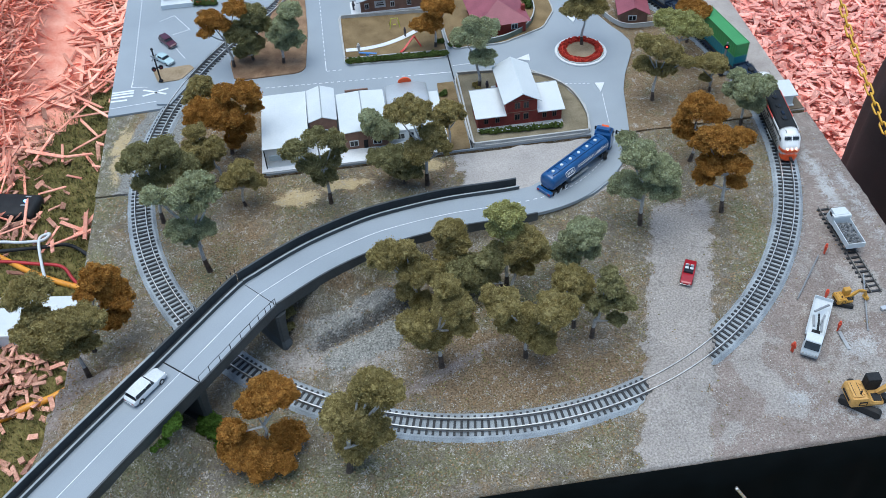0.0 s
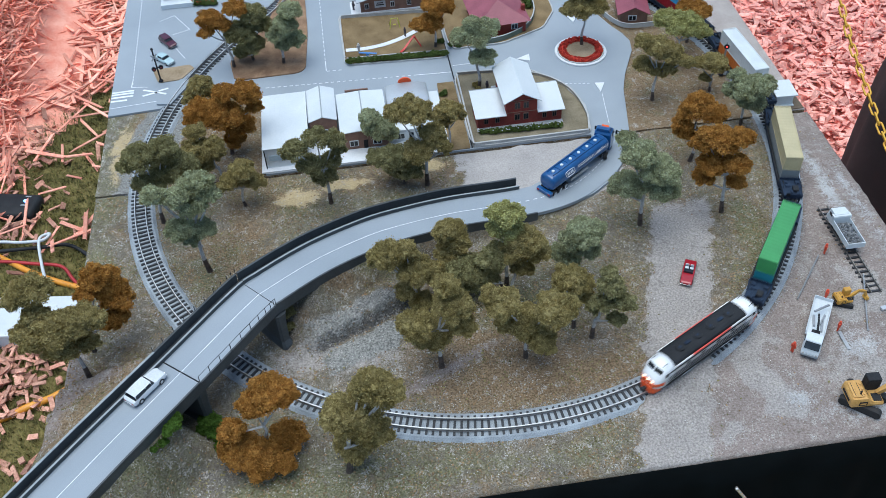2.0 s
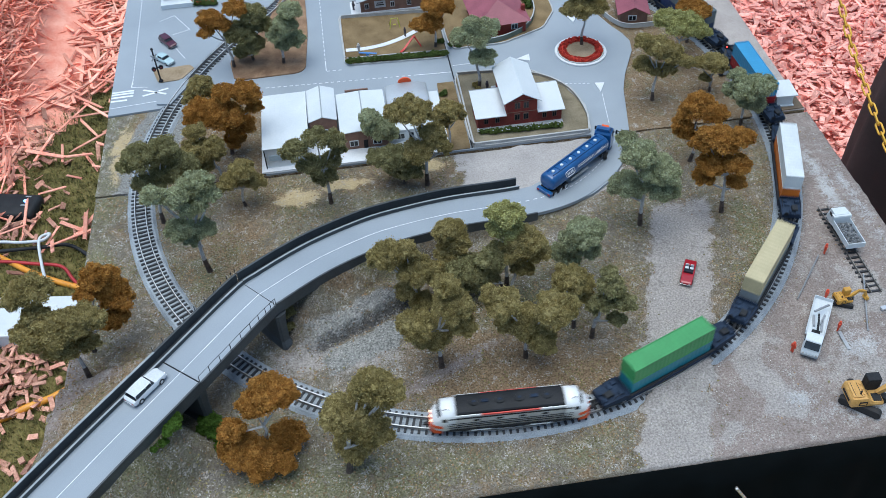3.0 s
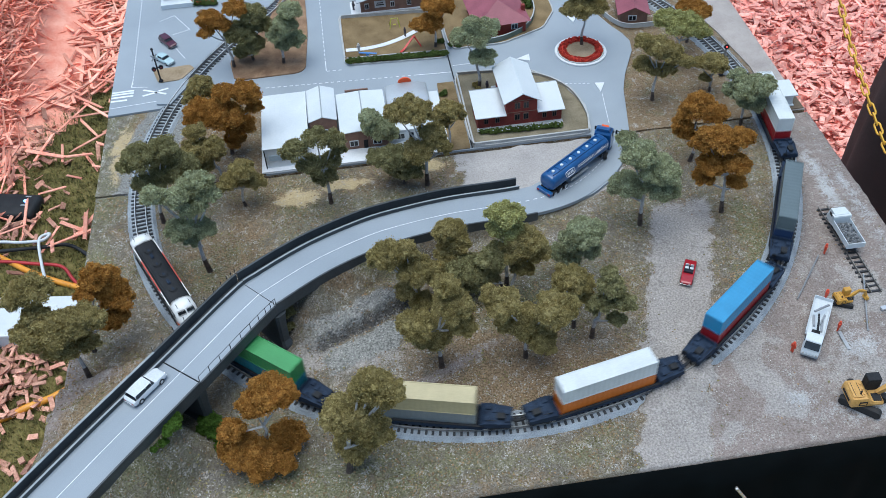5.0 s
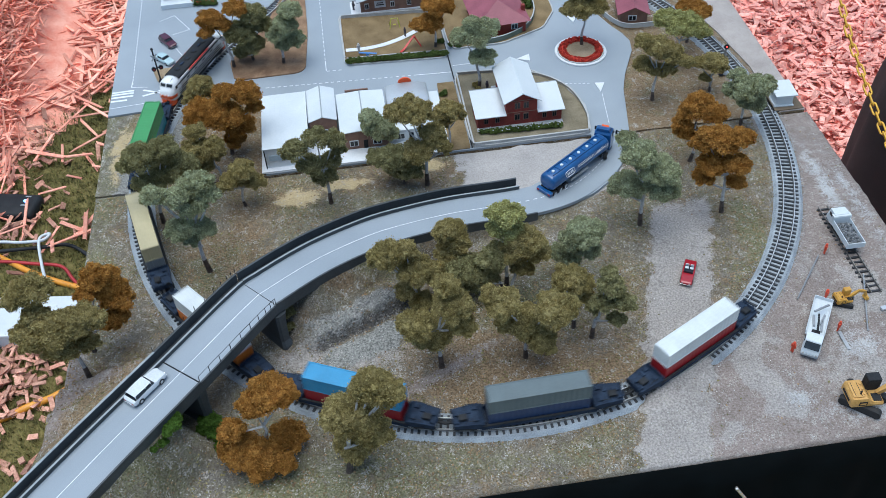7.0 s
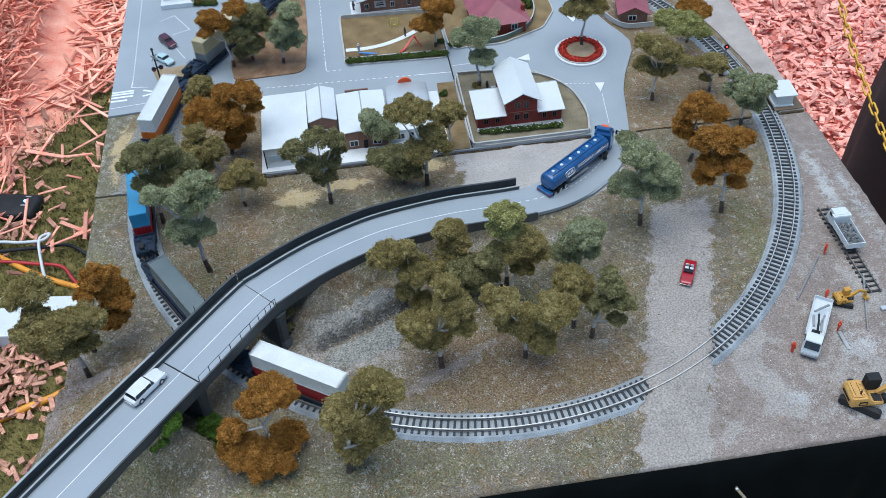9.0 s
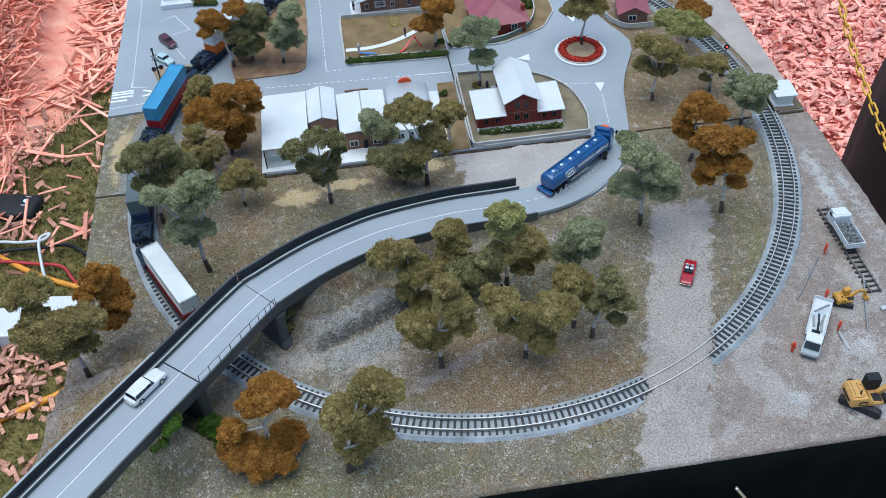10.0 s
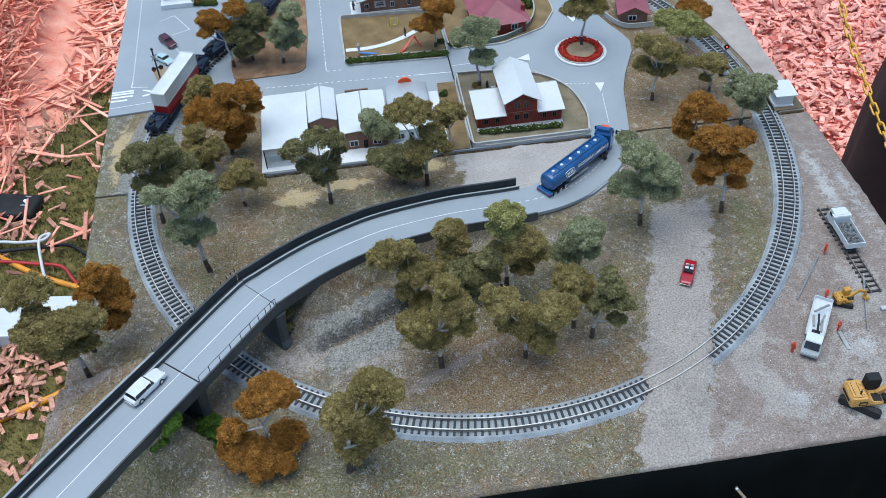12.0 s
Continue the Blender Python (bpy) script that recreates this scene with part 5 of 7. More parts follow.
# row of shops
def shop(x0, x1, y0, y1, zt, wall_m, label, kind="flat", roof_m=None, zr=None, glazed=True):
    z0 = 0.0068 if y0 < 1.26 else 0.004
    ob = thing("shop", pose(0, 0, 0), label, "shop", "row of shops")
    if kind == "gable":
        part("wall", gable_walls(x0, x1, y0, y1, z0, zt, zr - 0.0006), wall_m, ob)
        for s in (-1, 1):
            part("roof_slope", roof_gable(x0, x1, y0, y1, zt, zr, 0.0015, half=s), roof_m or M_WHITE, ob)
        part("ridge_cap", box((x0 + x1) / 2, (y0 + y1) / 2, zr + 0.0008, 0.0022, y1 - y0 + 0.003, 0.0010, 0.0003), M_EDGE, ob)
    elif kind == "arch":
        part("wall", box((x0 + x1) / 2, (y0 + y1) / 2, z0, x1 - x0, y1 - y0, zt - z0), wall_m, ob)
        secs = []
        for y in (y0 - 0.002, y1 + 0.002):
            ring = []
            for k in range(13):
                a = math.pi * k / 12
                ring.append(Vector(((x0 + x1) / 2 - math.cos(a) * (x1 - x0 + 0.002) / 2, y, zt + math.sin(a) * (zr - zt))))
            secs.append(ring + [Vector((ring[-1].x, y, zt - 0.001)), Vector((ring[0].x, y, zt - 0.001))])
        smooth(part("roof", loft(secs), roof_m or M_WHITE, ob, "curved grey sheet roof"))
    else:
        part("wall", box((x0 + x1) / 2, (y0 + y1) / 2, z0, x1 - x0, y1 - y0, zt - z0 - 0.0002), wall_m, ob)
        part("roof", box((x0 + x1) / 2, (y0 + y1) / 2, zt, x1 - x0 + 0.003, y1 - y0 + 0.003, 0.0016, 0.0004), roof_m or M_WHITE, ob)
        for k in range(int((x1 - x0) / 0.008)):
            part("roof_seam", box(x0 + 0.005 + k * 0.008, (y0 + y1) / 2, zt + 0.0016, 0.0005, y1 - y0, 0.0003), roof_m or M_WHITE, ob)
    if not glazed:
        return ob
    n = max(1, int((x1 - x0) / 0.028))
    for k in range(n):
        cx = x0 + (x1 - x0) * (k + 0.5) / n
        front_window(ob, cx, y0, z0 + 0.006, 0.015, 0.012)
    part("door", box(x0 + (x1 - x0) * 0.5 - (0.011 if n == 1 else 0), y0 - 0.0004, z0, 0.007, 0.0012, 0.0165), M_BLACK, ob)
    return ob


M_GREYROOF = mat("grey_sheet_roof", (0.40, 0.43, 0.47), (0.54, 0.57, 0.61), 0.05, 0.4, 0.2, 0.03)
a = shop(-0.150, -0.077, 1.2035, 1.348, 0.045, M_WHITE, "large white flat-roofed model shop with a white front", glazed=False)
part("sign_panel", box(-0.128, 1.2028, 0.022, 0.030, 0.0010, 0.010), mat("blue_grey_panel", (0.36, 0.45, 0.52), (0.46, 0.55, 0.62), 0.02, 0.3), a)
part("drain_pipe", rod((-0.149, 1.2015, 0.007), (-0.149, 1.2015, 0.044), 0.0009, seg=8), M_BLACK, a)
shop(-0.0735, -0.028, 1.268, 1.356, 0.040, M_BROWN, "narrow brown shop under a white gabled roof", "gable", None, 0.048)
c = shop(-0.0225, 0.0555, 1.226, 1.334, 0.0405, M_BROWN, "brown brick shop under a wide white roof", "gable", None, 0.0435)
part("back_parapet", box(0.012, 1.3375, 0.004, 0.040, 0.0022, 0.0425), M_BROWN, c)
d = shop(0.0610, 0.1330, 1.252, 1.338, 0.040, M_GREYROOF, "shop with a curved grey sheet roof", "arch", M_GREYROOF, 0.048)
ped = bmesh.new()
pr = [Vector((0.097 + 0.012 * math.cos(math.pi * k / 12), 0, 0.046 + 0.010 * math.sin(math.pi * k / 12))) for k in range(13)] + [Vector((0.085, 0, 0.004)), Vector((0.109, 0, 0.004))]
loft([[p + Vector((0, y, 0)) for p in pr] for y in (1.3405, 1.3435)], ped)
part("arched_sign", ped, M_ORANGE, d, "red arched name board")
shop(0.1350, 0.1500, 1.262, 1.326, 0.030, M_WHITE, "small white lean-to shed beside the shops")
shop(0.0575, 0.1300, 1.2305, 1.2495, 0.030, M_WHITE, "low white verandah building before the curved roof")

# station: two storeys with wings
st = thing("station_house", pose(0, 0, 0.0072), "two-storey red brick house with white gable roof and wings", "house")
part("wall", gable_walls(0.256, 0.309, 1.238, 1.333, 0, 0.052, 0.0655), M_BRICK, st)
for s in (-1, 1):
    part("roof_slope", roof_gable(0.256, 0.309, 1.236, 1.335, 0.052, 0.0665, 0.0055, half=s), M_WHITE, st, "white sheet roof")
part("ridge_cap", box(0.2825, 1.2855, 0.0672, 0.0020, 0.108, 0.0012, 0.0003), M_WHITE, st)
for x0, x1 in ((0.2070, 0.2558), (0.3092, 0.352)):
    w = part("wing_wall", box((x0 + x1) / 2, 1.263, 0, x1 - x0, 0.050, 0.026), M_BRICK, st)
    part("wing_roof", loft([[Vector((x, 1.300, 0.034)), Vector((x, 1.231, 0.0255)), Vector((x, 1.231, 0.0268)), Vector((x, 1.300, 0.0355))] for x in (x0 - 0.004 * (x0 < 0.25), x1 + 0.004 * (x0 > 0.25))]), M_WHITE, st, "white lean-to roof")
    part("wing_back_roof", loft([[Vector((x, 1.3002, 0.0350)), Vector((x, 1.309, 0.029)), Vector((x, 1.309, 0.0302)), Vector((x, 1.3002, 0.0364))] for x in (x0 - 0.004 * (x0 < 0.25), x1 + 0.004 * (x0 > 0.25))]), M_GREYROOF, st)
    for k in (0.3, 0.7):
        front_window(st, x0 + (x1 - x0) * k, 1.238, 0.009, 0.0075, 0.011, M_BROWN)
for z in (0.010, 0.033):
    for x in (0.275, 0.290):
        front_window(st, x, 1.238, z, 0.0095, 0.0135, M_BROWN)
    part("string_course", box(0.2825, 1.2376, z + 0.016, 0.0528, 0.0010, 0.0010), M_BROWN, st)
part("porch", box(0.2505, 1.322, 0, 0.008, 0.012, 0.020), M_WHITE, st)
part("verandah_floor", box(0.2795, 1.2335, 0, 0.148, 0.009, 0.0012), M_KERB, st)

# low walls and fences
M_STONE = mat("fawn_wall", (0.30, 0.27, 0.22), (0.44, 0.41, 0.36), 0.015, 0.9, bump=0.4)


def low_wall(name, pts, h, t, material, label, z=0.004, n=8):
    path = [Vector((p[0], p[1], z)) for p in crom([(x, y, 0) for x, y in pts], n)] if n > 1 else [Vector((x, y, z)) for x, y in pts]
    ob = part(name, ribbon(path, [(-t / 2, 0), (t / 2, 0), (t / 2, h), (-t / 2, h)]), material)
    tagged(ob, label, "wall")
    cap = part("coping", ribbon(path, [(-t * 0.7, h + 0.0002), (t * 0.7, h + 0.0002), (t * 0.7, h + 0.001), (-t * 0.7, h + 0.001)]), M_KERB, ob)
    return ob


low_wall("garden_wall", [(0.3905, 1.1975), (0.398, 1.247), (0.388, 1.312), (0.357, 1.358), (0.311, 1.385), (0.25, 1.398), (0.197, 1.402)], 0.0075, 0.002, M_STONE, "low fawn garden wall round the station garden")
low_wall("garden_wall", [(0.1965, 1.3995), (0.1945, 1.30), (0.1935, 1.1965)], 0.0075, 0.002, M_STONE, "low fawn garden wall round the station garden")
low_wall("front_fence", [(0.1955, 1.1955), (0.29, 1.1955), (0.3885, 1.1955)], 0.0085, 0.002, M_KERB, "pale grey fence at the front of the garden", n=1)
low_wall("playground_fence", [(0.003, 1.489), (0.10, 1.485), (0.190, 1.479)], 0.006, 0.0016, M_KERB, "low pale fence behind the playground hedge", n=1)
low_wall("playground_fence", [(0.0005, 1.495), (0.0, 1.57), (0.001, 1.640)], 0.005, 0.0014, M_STONE, "low fence beside the playground", n=1)
low_wall("playground_fence", [(0.003, 1.636), (0.10, 1.630), (0.185, 1.624)], 0.008, 0.0014, M_KERB, "pale grey fence behind the playground", n=1)
M_GREENFENCE = mat("green_grey_fence", (0.10, 0.13, 0.10), (0.17, 0.20, 0.16), 0.02, 0.8)
low_wall("house_fence", [(0.245, 1.492), (0.28, 1.492), (0.317, 1.503), (0.355, 1.530), (0.378, 1.575), (0.384, 1.64)], 0.012, 0.0016, M_GREENFENCE, "curved grey-green fence round the red house")
low_wall("house_fence", [(0.503, 1.565), (0.522, 1.515), (0.545, 1.493), (0.600, 1.490)], 0.009, 0.0014, M_KERB, "pale fence before the brown cottage")


def hedge(x0, y0, x1, y1, r, n, z, tone="bush", label="clipped green model hedge", flowers=None):
    global tree_no
    tree_no += 1
    rs = np.random.RandomState(500 + tree_no)
    ob = thing("hedge", pose((x0 + x1) / 2, (y0 + y1) / 2, z), label, "hedge")
    dx, dy = (x1 - x0) / 2, (y1 - y0) / 2
    cl = [(dx * (2 * k / (n - 1) - 1), dy * (2 * k / (n - 1) - 1) + rs.uniform(-.2, .2) * r, r * 0.55, r * rs.uniform(0.85, 1.2)) for k in range(n)]
    part("leaves", foliage(cl, rs, 0.0012, 0.8), LEAF[tone], ob)
    if flowers:
        fl = [(x + rs.uniform(-1, 1) * r, y + rs.uniform(-1, 1) * r, zz + r * 0.75, 0.0011) for x, y, zz, _ in cl for _ in range(2)]
        bm = bmesh.new()
        for a in fl:
            bmesh.ops.create_icosphere(bm, subdivisions=1, radius=a[3], matrix=Matrix.Translation(a[:3]))
        part("blossom", bm, flowers, ob)
    return ob


hedge(0.008, 1.4795, 0.186, 1.4705, 0.0068, 24, 0.006, "bush", "dark green clipped hedge along the playground")
hedge(0.212, 1.2250, 0.345, 1.2190, 0.0062, 18, 0.007, "bush", "green shrubs with pale flowers before the station", M_WHITE)
hedge(0.372, 1.600, 0.374, 1.70, 0.008, 12, 0.006, "bush", "green hedge beside the red house")
bush(0.352, 1.318, 0.0065, 0.008, 3, "bush", "green garden bush behind the station")
bush(0.225, 1.352, 0.0065, 0.009, 3, "olive", "olive garden bush on the lawn")
bush(0.168, 1.350, 0.0055, 0.007, 3, "bush", "small green bush on the verge")
bush(0.208, 1.495, 0.006, 0.008, 3, "bush", "round green bush by the gate")
bush(0.183, 1.515, 0.006, 0.007, 3, "bush", "small green bush beside the playground")

tagged(part("board_joint", box(0.1905, 1.55, 0.0022, 0.0016, 0.71, 0.0046), M_BLACK), "dark gap between two town boards", "joint", kind="structure")
# roundabout
M_FLOWER = mat("red_blossom", (0.38, 0.02, 0.015), (0.62, 0.07, 0.04), 0.006, 0.9, bump=0.5, fine=0.001, island=0.3)
ra = thing("roundabout", pose(0.4355, 1.4325, 0.004), "round traffic island with red flower ring and pale kerb", "traffic island", kind="")


def disc(r0, r1, z0, z1, seg=48):
    bm = bmesh.new()
    secs = []
    for k in range(seg + 1):
        a = math.tau * k / seg
        c, s = math.cos(a), math.sin(a)
        secs.append([Vector((r0 * c, r0 * s, z0)), Vector((r1 * c, r1 * s, z0)), Vector((r1 * c, r1 * s, z1 * 0.8)), Vector((r1 * 0.985 * c, r1 * 0.985 * s, z1)), Vector((r0 * c, r0 * s, z1))])
    loft(secs[:-1] + [secs[0]], bm)
    return bm


part("outer_kerb", disc(0.0435, 0.0480, 0.0002, 0.0030), M_SLAB, ra)
part("inner_kerb", disc(0.0415, 0.0434, 0.0002, 0.0048), M_KERB, ra)
part("soil", disc(0.0008, 0.0414, 0.0002, 0.0040), M_TAN, ra)
rs = np.random.RandomState(77)
part("flower_ring", foliage([(0.0340 * math.cos(a), 0.0340 * math.sin(a), 0.0045, 0.0078) for a in (math.tau * k / 34 for k in range(34))], rs, 0.0011, 0.7, 0.7), M_FLOWER, ra, "ring of bright red flowers")

# playground
path = crom([(0.0035, 1.5215, 0.0061), (0.04, 1.5205, 0.0061), (0.077, 1.527, 0.0061), (0.112, 1.542, 0.0061), (0.143, 1.562, 0.0061)], 8)
tagged(part("pavement_path", ribbon(path, [(-0.0052, 0), (0.0052, 0), (0.0052, 0.0006), (-0.0052, 0.0006)]), M_SLAB), "curved pale garden path", "path", kind="structure")
M_PLAYRED = paint("red_play_paint", (0.52, 0.03, 0.02))
M_PLAYBLUE = paint("blue_play_paint", (0.06, 0.22, 0.55))
M_PLAYYEL = paint("yellow_green_paint", (0.42, 0.42, 0.05))
sl = thing("playground_slide", pose(0.120, 1.513, 0.006), "small red playground slide", "slide")
part("chute", loft([[Vector((x, -0.004 + x * 0.9, z)), Vector((x + 0.003, -0.007 + x * 0.9, z)), Vector((x + 0.003, -0.007 + x * 0.9, z + 0.0012)), Vector((x, -0.004 + x * 0.9, z + 0.0012))] for x, z in ((-0.016, 0.001), (-0.010, 0.002), (0.010, 0.0150), (0.014, 0.0155))]), M_PLAYRED, sl)
for y in (0.006, 0.011):
    part("ladder_leg", rod((0.014, y, 0.0155), (0.026, y - 0.014, 0.0), 0.0008, seg=6), M_PLAYRED, sl)
ss = thing("seesaw", pose(0.0435, 1.498, 0.006, 0, 0, -16), "small blue playground seesaw on the lawn", "seesaw")
plank = part("plank", box(0, 0, 0.004, 0.034, 0.004, 0.0012, 0.0004), M_PLAYBLUE, ss)
part("pivot", box(0, 0, 0, 0.006, 0.0045, 0.0040, 0.0006), M_PLAYBLUE, ss)
sw = thing("swing_frame", pose(0.104, 1.586, 0.006), "yellow-green playground swing frame", "swing")
for s in (-1, 1):
    for k in (-1, 1):
        part("leg", rod((s * 0.010, k * 0.008, 0), (s * 0.006, 0, 0.018), 0.0008, seg=6), M_PLAYYEL, sw)
part("top_bar", rod((-0.0065, 0, 0.018), (0.0065, 0, 0.018), 0.0008, seg=6), M_PLAYYEL, sw)
part("swing_seat", box(0, 0, 0.004, 0.005, 0.003, 0.0008), M_PLAYYEL, sw)


def figurine(x, y, z, colour, label, lean=0.0):
    """Plain little figure in one mesh."""
    bm = bmesh.new()
    for s in (-1, 1):
        rod((s * 0.0012, 0, 0), (s * 0.0009, 0, 0.009), 0.0011, 0.0013, 8, bm)
        rod((s * 0.0030, 0.0004, 0.0092), (s * 0.0024, 0, 0.0150), 0.0008, 0.0010, 6, bm)
    rod((0, 0, 0.0085), (0, 0, 0.0155), 0.0021, 0.0025, 10, bm)
    bmesh.ops.create_icosphere(bm, subdivisions=2, radius=0.0019, matrix=Matrix.Translation((0, 0, 0.0180)))
    ob = part("figurine", bm, colour)
    ob.matrix_basis = pose(x, y, z, lean, 0, random.uniform(0, 360))
    return tagged(ob, label, "figurine")


M_HIVIS = paint("orange_red_figure", (0.60, 0.07, 0.03), 0.6, 0)
M_PALEFIG = paint("pale_figure", (0.55, 0.52, 0.48), 0.6, 0)
M_DARKFIG = paint("dark_figure", (0.06, 0.05, 0.06), 0.6, 0)
figurine(0.028, 1.511, 0.0067, M_PALEFIG, "pale plain model figurine on the path")
figurine(0.120, 1.547, 0.0067, M_DARKFIG, "dark plain model figurine on the path")
figurine(0.243, 1.345, 0.0072, M_DARKFIG, "dark plain model figurine in the garden")

# houses at the back
bh = thing("brick_house", pose(0, 0, 0.004), "brown brick house with white windows and white base", "house")
part("wall", box(0.128, 1.690, 0.005, 0.168, 0.092, 0.026), M_BROWN, bh)
part("plinth", box(0.128, 1.689, 0, 0.172, 0.096, 0.005), M_SLAB, bh)
for x in (0.056, 0.107, 0.140, 0.195):
    front_window(bh, x, 1.6436, 0.012, 0.0085, 0.012)
part("name_board", box(0.0825, 1.6432, 0.013, 0.022, 0.0014, 0.014), M_GREYROOF, bh)
part("board_bar", box(0.0825, 1.6422, 0.018, 0.016, 0.0006, 0.0022), M_BLACK, bh)
part("board_bar", box(0.0825, 1.6422, 0.0225, 0.012, 0.0006, 0.0015), M_BLACK, bh)
for s in (-1, 1):
    part("roof_slope", roof_gable(0.040, 0.216, 1.640, 1.740, 0.031, 0.055, 0.004, half=s), M_GREYROOF, bh)
part("porch", box(0.033, 1.668, 0, 0.018, 0.050, 0.002), M_SLAB, bh)
figurine(0.030, 1.662, 0.0062, M_DARKFIG, "dark plain model figurine on the porch")
rh = thing("red_house", pose(0.300, 1.565, 0.0062, 0, 0, 4), "red brick house under a maroon hipped roof", "house")
part("wall", box(0, 0, 0, 0.092, 0.100, 0.028), M_BRICK, rh)
hip = bmesh.new()
hv = [hip.verts.new(p) for p in ((-0.054, -0.058, 0.026), (0.054, -0.058, 0.026), (0.054, 0.060, 0.026), (-0.054, 0.060, 0.026), (0, -0.010, 0.052), (0, 0.020, 0.052))]
for q in ((0, 1, 4), (1, 2, 5, 4), (2, 3, 5), (3, 0, 4, 5), (3, 2, 1, 0)):
    hip.faces.new([hv[i] for i in q])
part("roof", hip, M_MAROON, rh, "maroon hipped roof")
part("ridge_cap", tube([(0, -0.010, 0.0522), (0, 0.020, 0.0522)], 0.0012, seg=6), M_MAROON, rh)
for x in (0.024, -0.022):
    front_window(rh, x, -0.050, 0.009, 0.013, 0.012)
part("chimney", box(0.048, -0.020, 0.020, 0.007, 0.007, 0.020, 0.0005), M_BRICK, rh)
ct = thing("cottage", pose(0.563, 1.540, 0.004, 0, 0, -10), "dark brown cottage with maroon roof and white window", "house")
part("wall", gable_walls(-0.026, 0.026, -0.036, 0.04, 0, 0.024, 0.036), M_BROWN, ct)
for s in (-1, 1):
    part("roof_slope", roof_gable(-0.026, 0.026, -0.036, 0.04, 0.024, 0.037, 0.005, half=s), M_MAROON, ct)
front_window(ct, -0.002, -0.036, 0.008, 0.016, 0.011)
wb = thing("white_building", pose(-0.322, 1.785, 0.004), "white corner building with a pale base", "building")
part("base", box(0, 0, 0, 0.066, 0.080, 0.010, 0.0006), M_WHITE, wb)
part("wall", box(0, 0.008, 0.010, 0.056, 0.060, 0.030), M_WHITE, wb)
hedge(-0.288, 1.752, -0.250, 1.746, 0.008, 6, 0.004, "bush", "flower bed with bright red blossoms", M_FLOWER)

# hut and signals
hut = thing("relay_hut", pose(0.735, 1.222, 0.0024, 0, 0, -3), "white lineside hut with a wide flat roof", "hut")
part("base", box(0, 0, 0, 0.034, 0.040, 0.0020), M_WHITE, hut)
part("wall", box(0, 0, 0.0020, 0.029, 0.035, 0.020), M_WHITE, hut)
part("roof", box(0, 0, 0.0222, 0.038, 0.046, 0.0026, 0.0006), M_WHITE, hut)
plate = part("hut_plinth", slab([(0.712, 1.194), (0.766, 1.194), (0.766, 1.262), (0.712, 1.268)], 0.0025, 0.0042), M_WOOD)
tagged(plate, "brown plinth under the lineside hut", "plinth", kind="structure")
hut.location.z = 0.0044


def signal(x, y, z, rz, cross, label):
    ob = thing("railway_signal", pose(x, y, z, 0, 0, rz), label, "signal")
    part("base", rod((0, 0, 0), (0, 0, 0.003), 0.0045, 0.0035, 12), M_BLACK, ob)
    part("mast", rod((0, 0, 0.002), (0, 0, 0.068), 0.0014, seg=8), M_BLACK if cross else M_STEEL, ob)
    if cross:
        for a in (45, -45):
            arm = part("crossbuck", box(0, 0, -0.001, 0.016, 0.0012, 0.0026), M_KERB, ob)
            arm.matrix_basis = Matrix.Translation((0, -0.0016, 0.052)) @ Matrix.Rotation(radians(a), 4, "Y")
        for s in (-1, 1):
            h = part("lamp_hood", rod((s * 0.0065, -0.001, 0.030), (s * 0.0065, -0.0045, 0.030), 0.0040, seg=14), M_BLACK, ob)
            part("lens", rod((s * 0.0065, -0.0046, 0.030), (s * 0.0065, -0.0050, 0.030), 0.0018, seg=12), M_REDLENS, h)
        part("lamp_bar", box(0, -0.0012, 0.0292, 0.014, 0.0016, 0.0016), M_BLACK, ob)
        part("bell", rod((0, 0, 0.068), (0, 0, 0.071), 0.0028, 0.0012, 12), M_BLACK, ob)
    else:
        part("target", rod((0, -0.0012, 0.060), (0, -0.0026, 0.060), 0.0046, seg=20), M_BLACK, ob)
        part("lens", rod((0, -0.0027, 0.060), (0, -0.0035, 0.060), 0.0014, seg=14), M_REDLIT, ob, "lit red lens")
        part("ladder", box(0, 0.003, 0.002, 0.003, 0.0006, 0.056), M_STEEL, ob)
        part("relay_box", box(0.004, 0.004, 0.0, 0.010, 0.008, 0.010, 0.0006), M_WHITE, ob)
    return ob


M_REDLENS = paint("red_lens", (0.25, 0.01, 0.01))
M_REDLIT = glow("lit_red_lens", (1.0, 0.04, 0.035), 2.5)
signal(-0.340, 1.491, 0.0056, 20, True, "level-crossing signal with crossed boards and twin lamps")
signal(0.6637, 1.3149, 0.0024, -20, False, "colour-light signal showing red beside the track")

# street markings
marks = thing("road_markings", pose(0, 0, 0.0041), "white painted street markings", "road marking", kind="structure")


def stroke(x0, y0, x1, y1, w, dash=0.0):
    a, b = Vector((x0, y0, 0)), Vector((x1, y1, 0))
    L = (b - a).length
    n = max(1, int(L / dash)) if dash else 1
    for k in range(n):
        p, q = a.lerp(b, k / n), a.lerp(b, (k + (0.55 if dash else 1)) / n)
        part("stroke", ribbon([p, q], [(-w / 2, 0), (w / 2, 0), (w / 2, 0.0003), (-w / 2, 0.0003)]), M_LINE, marks)


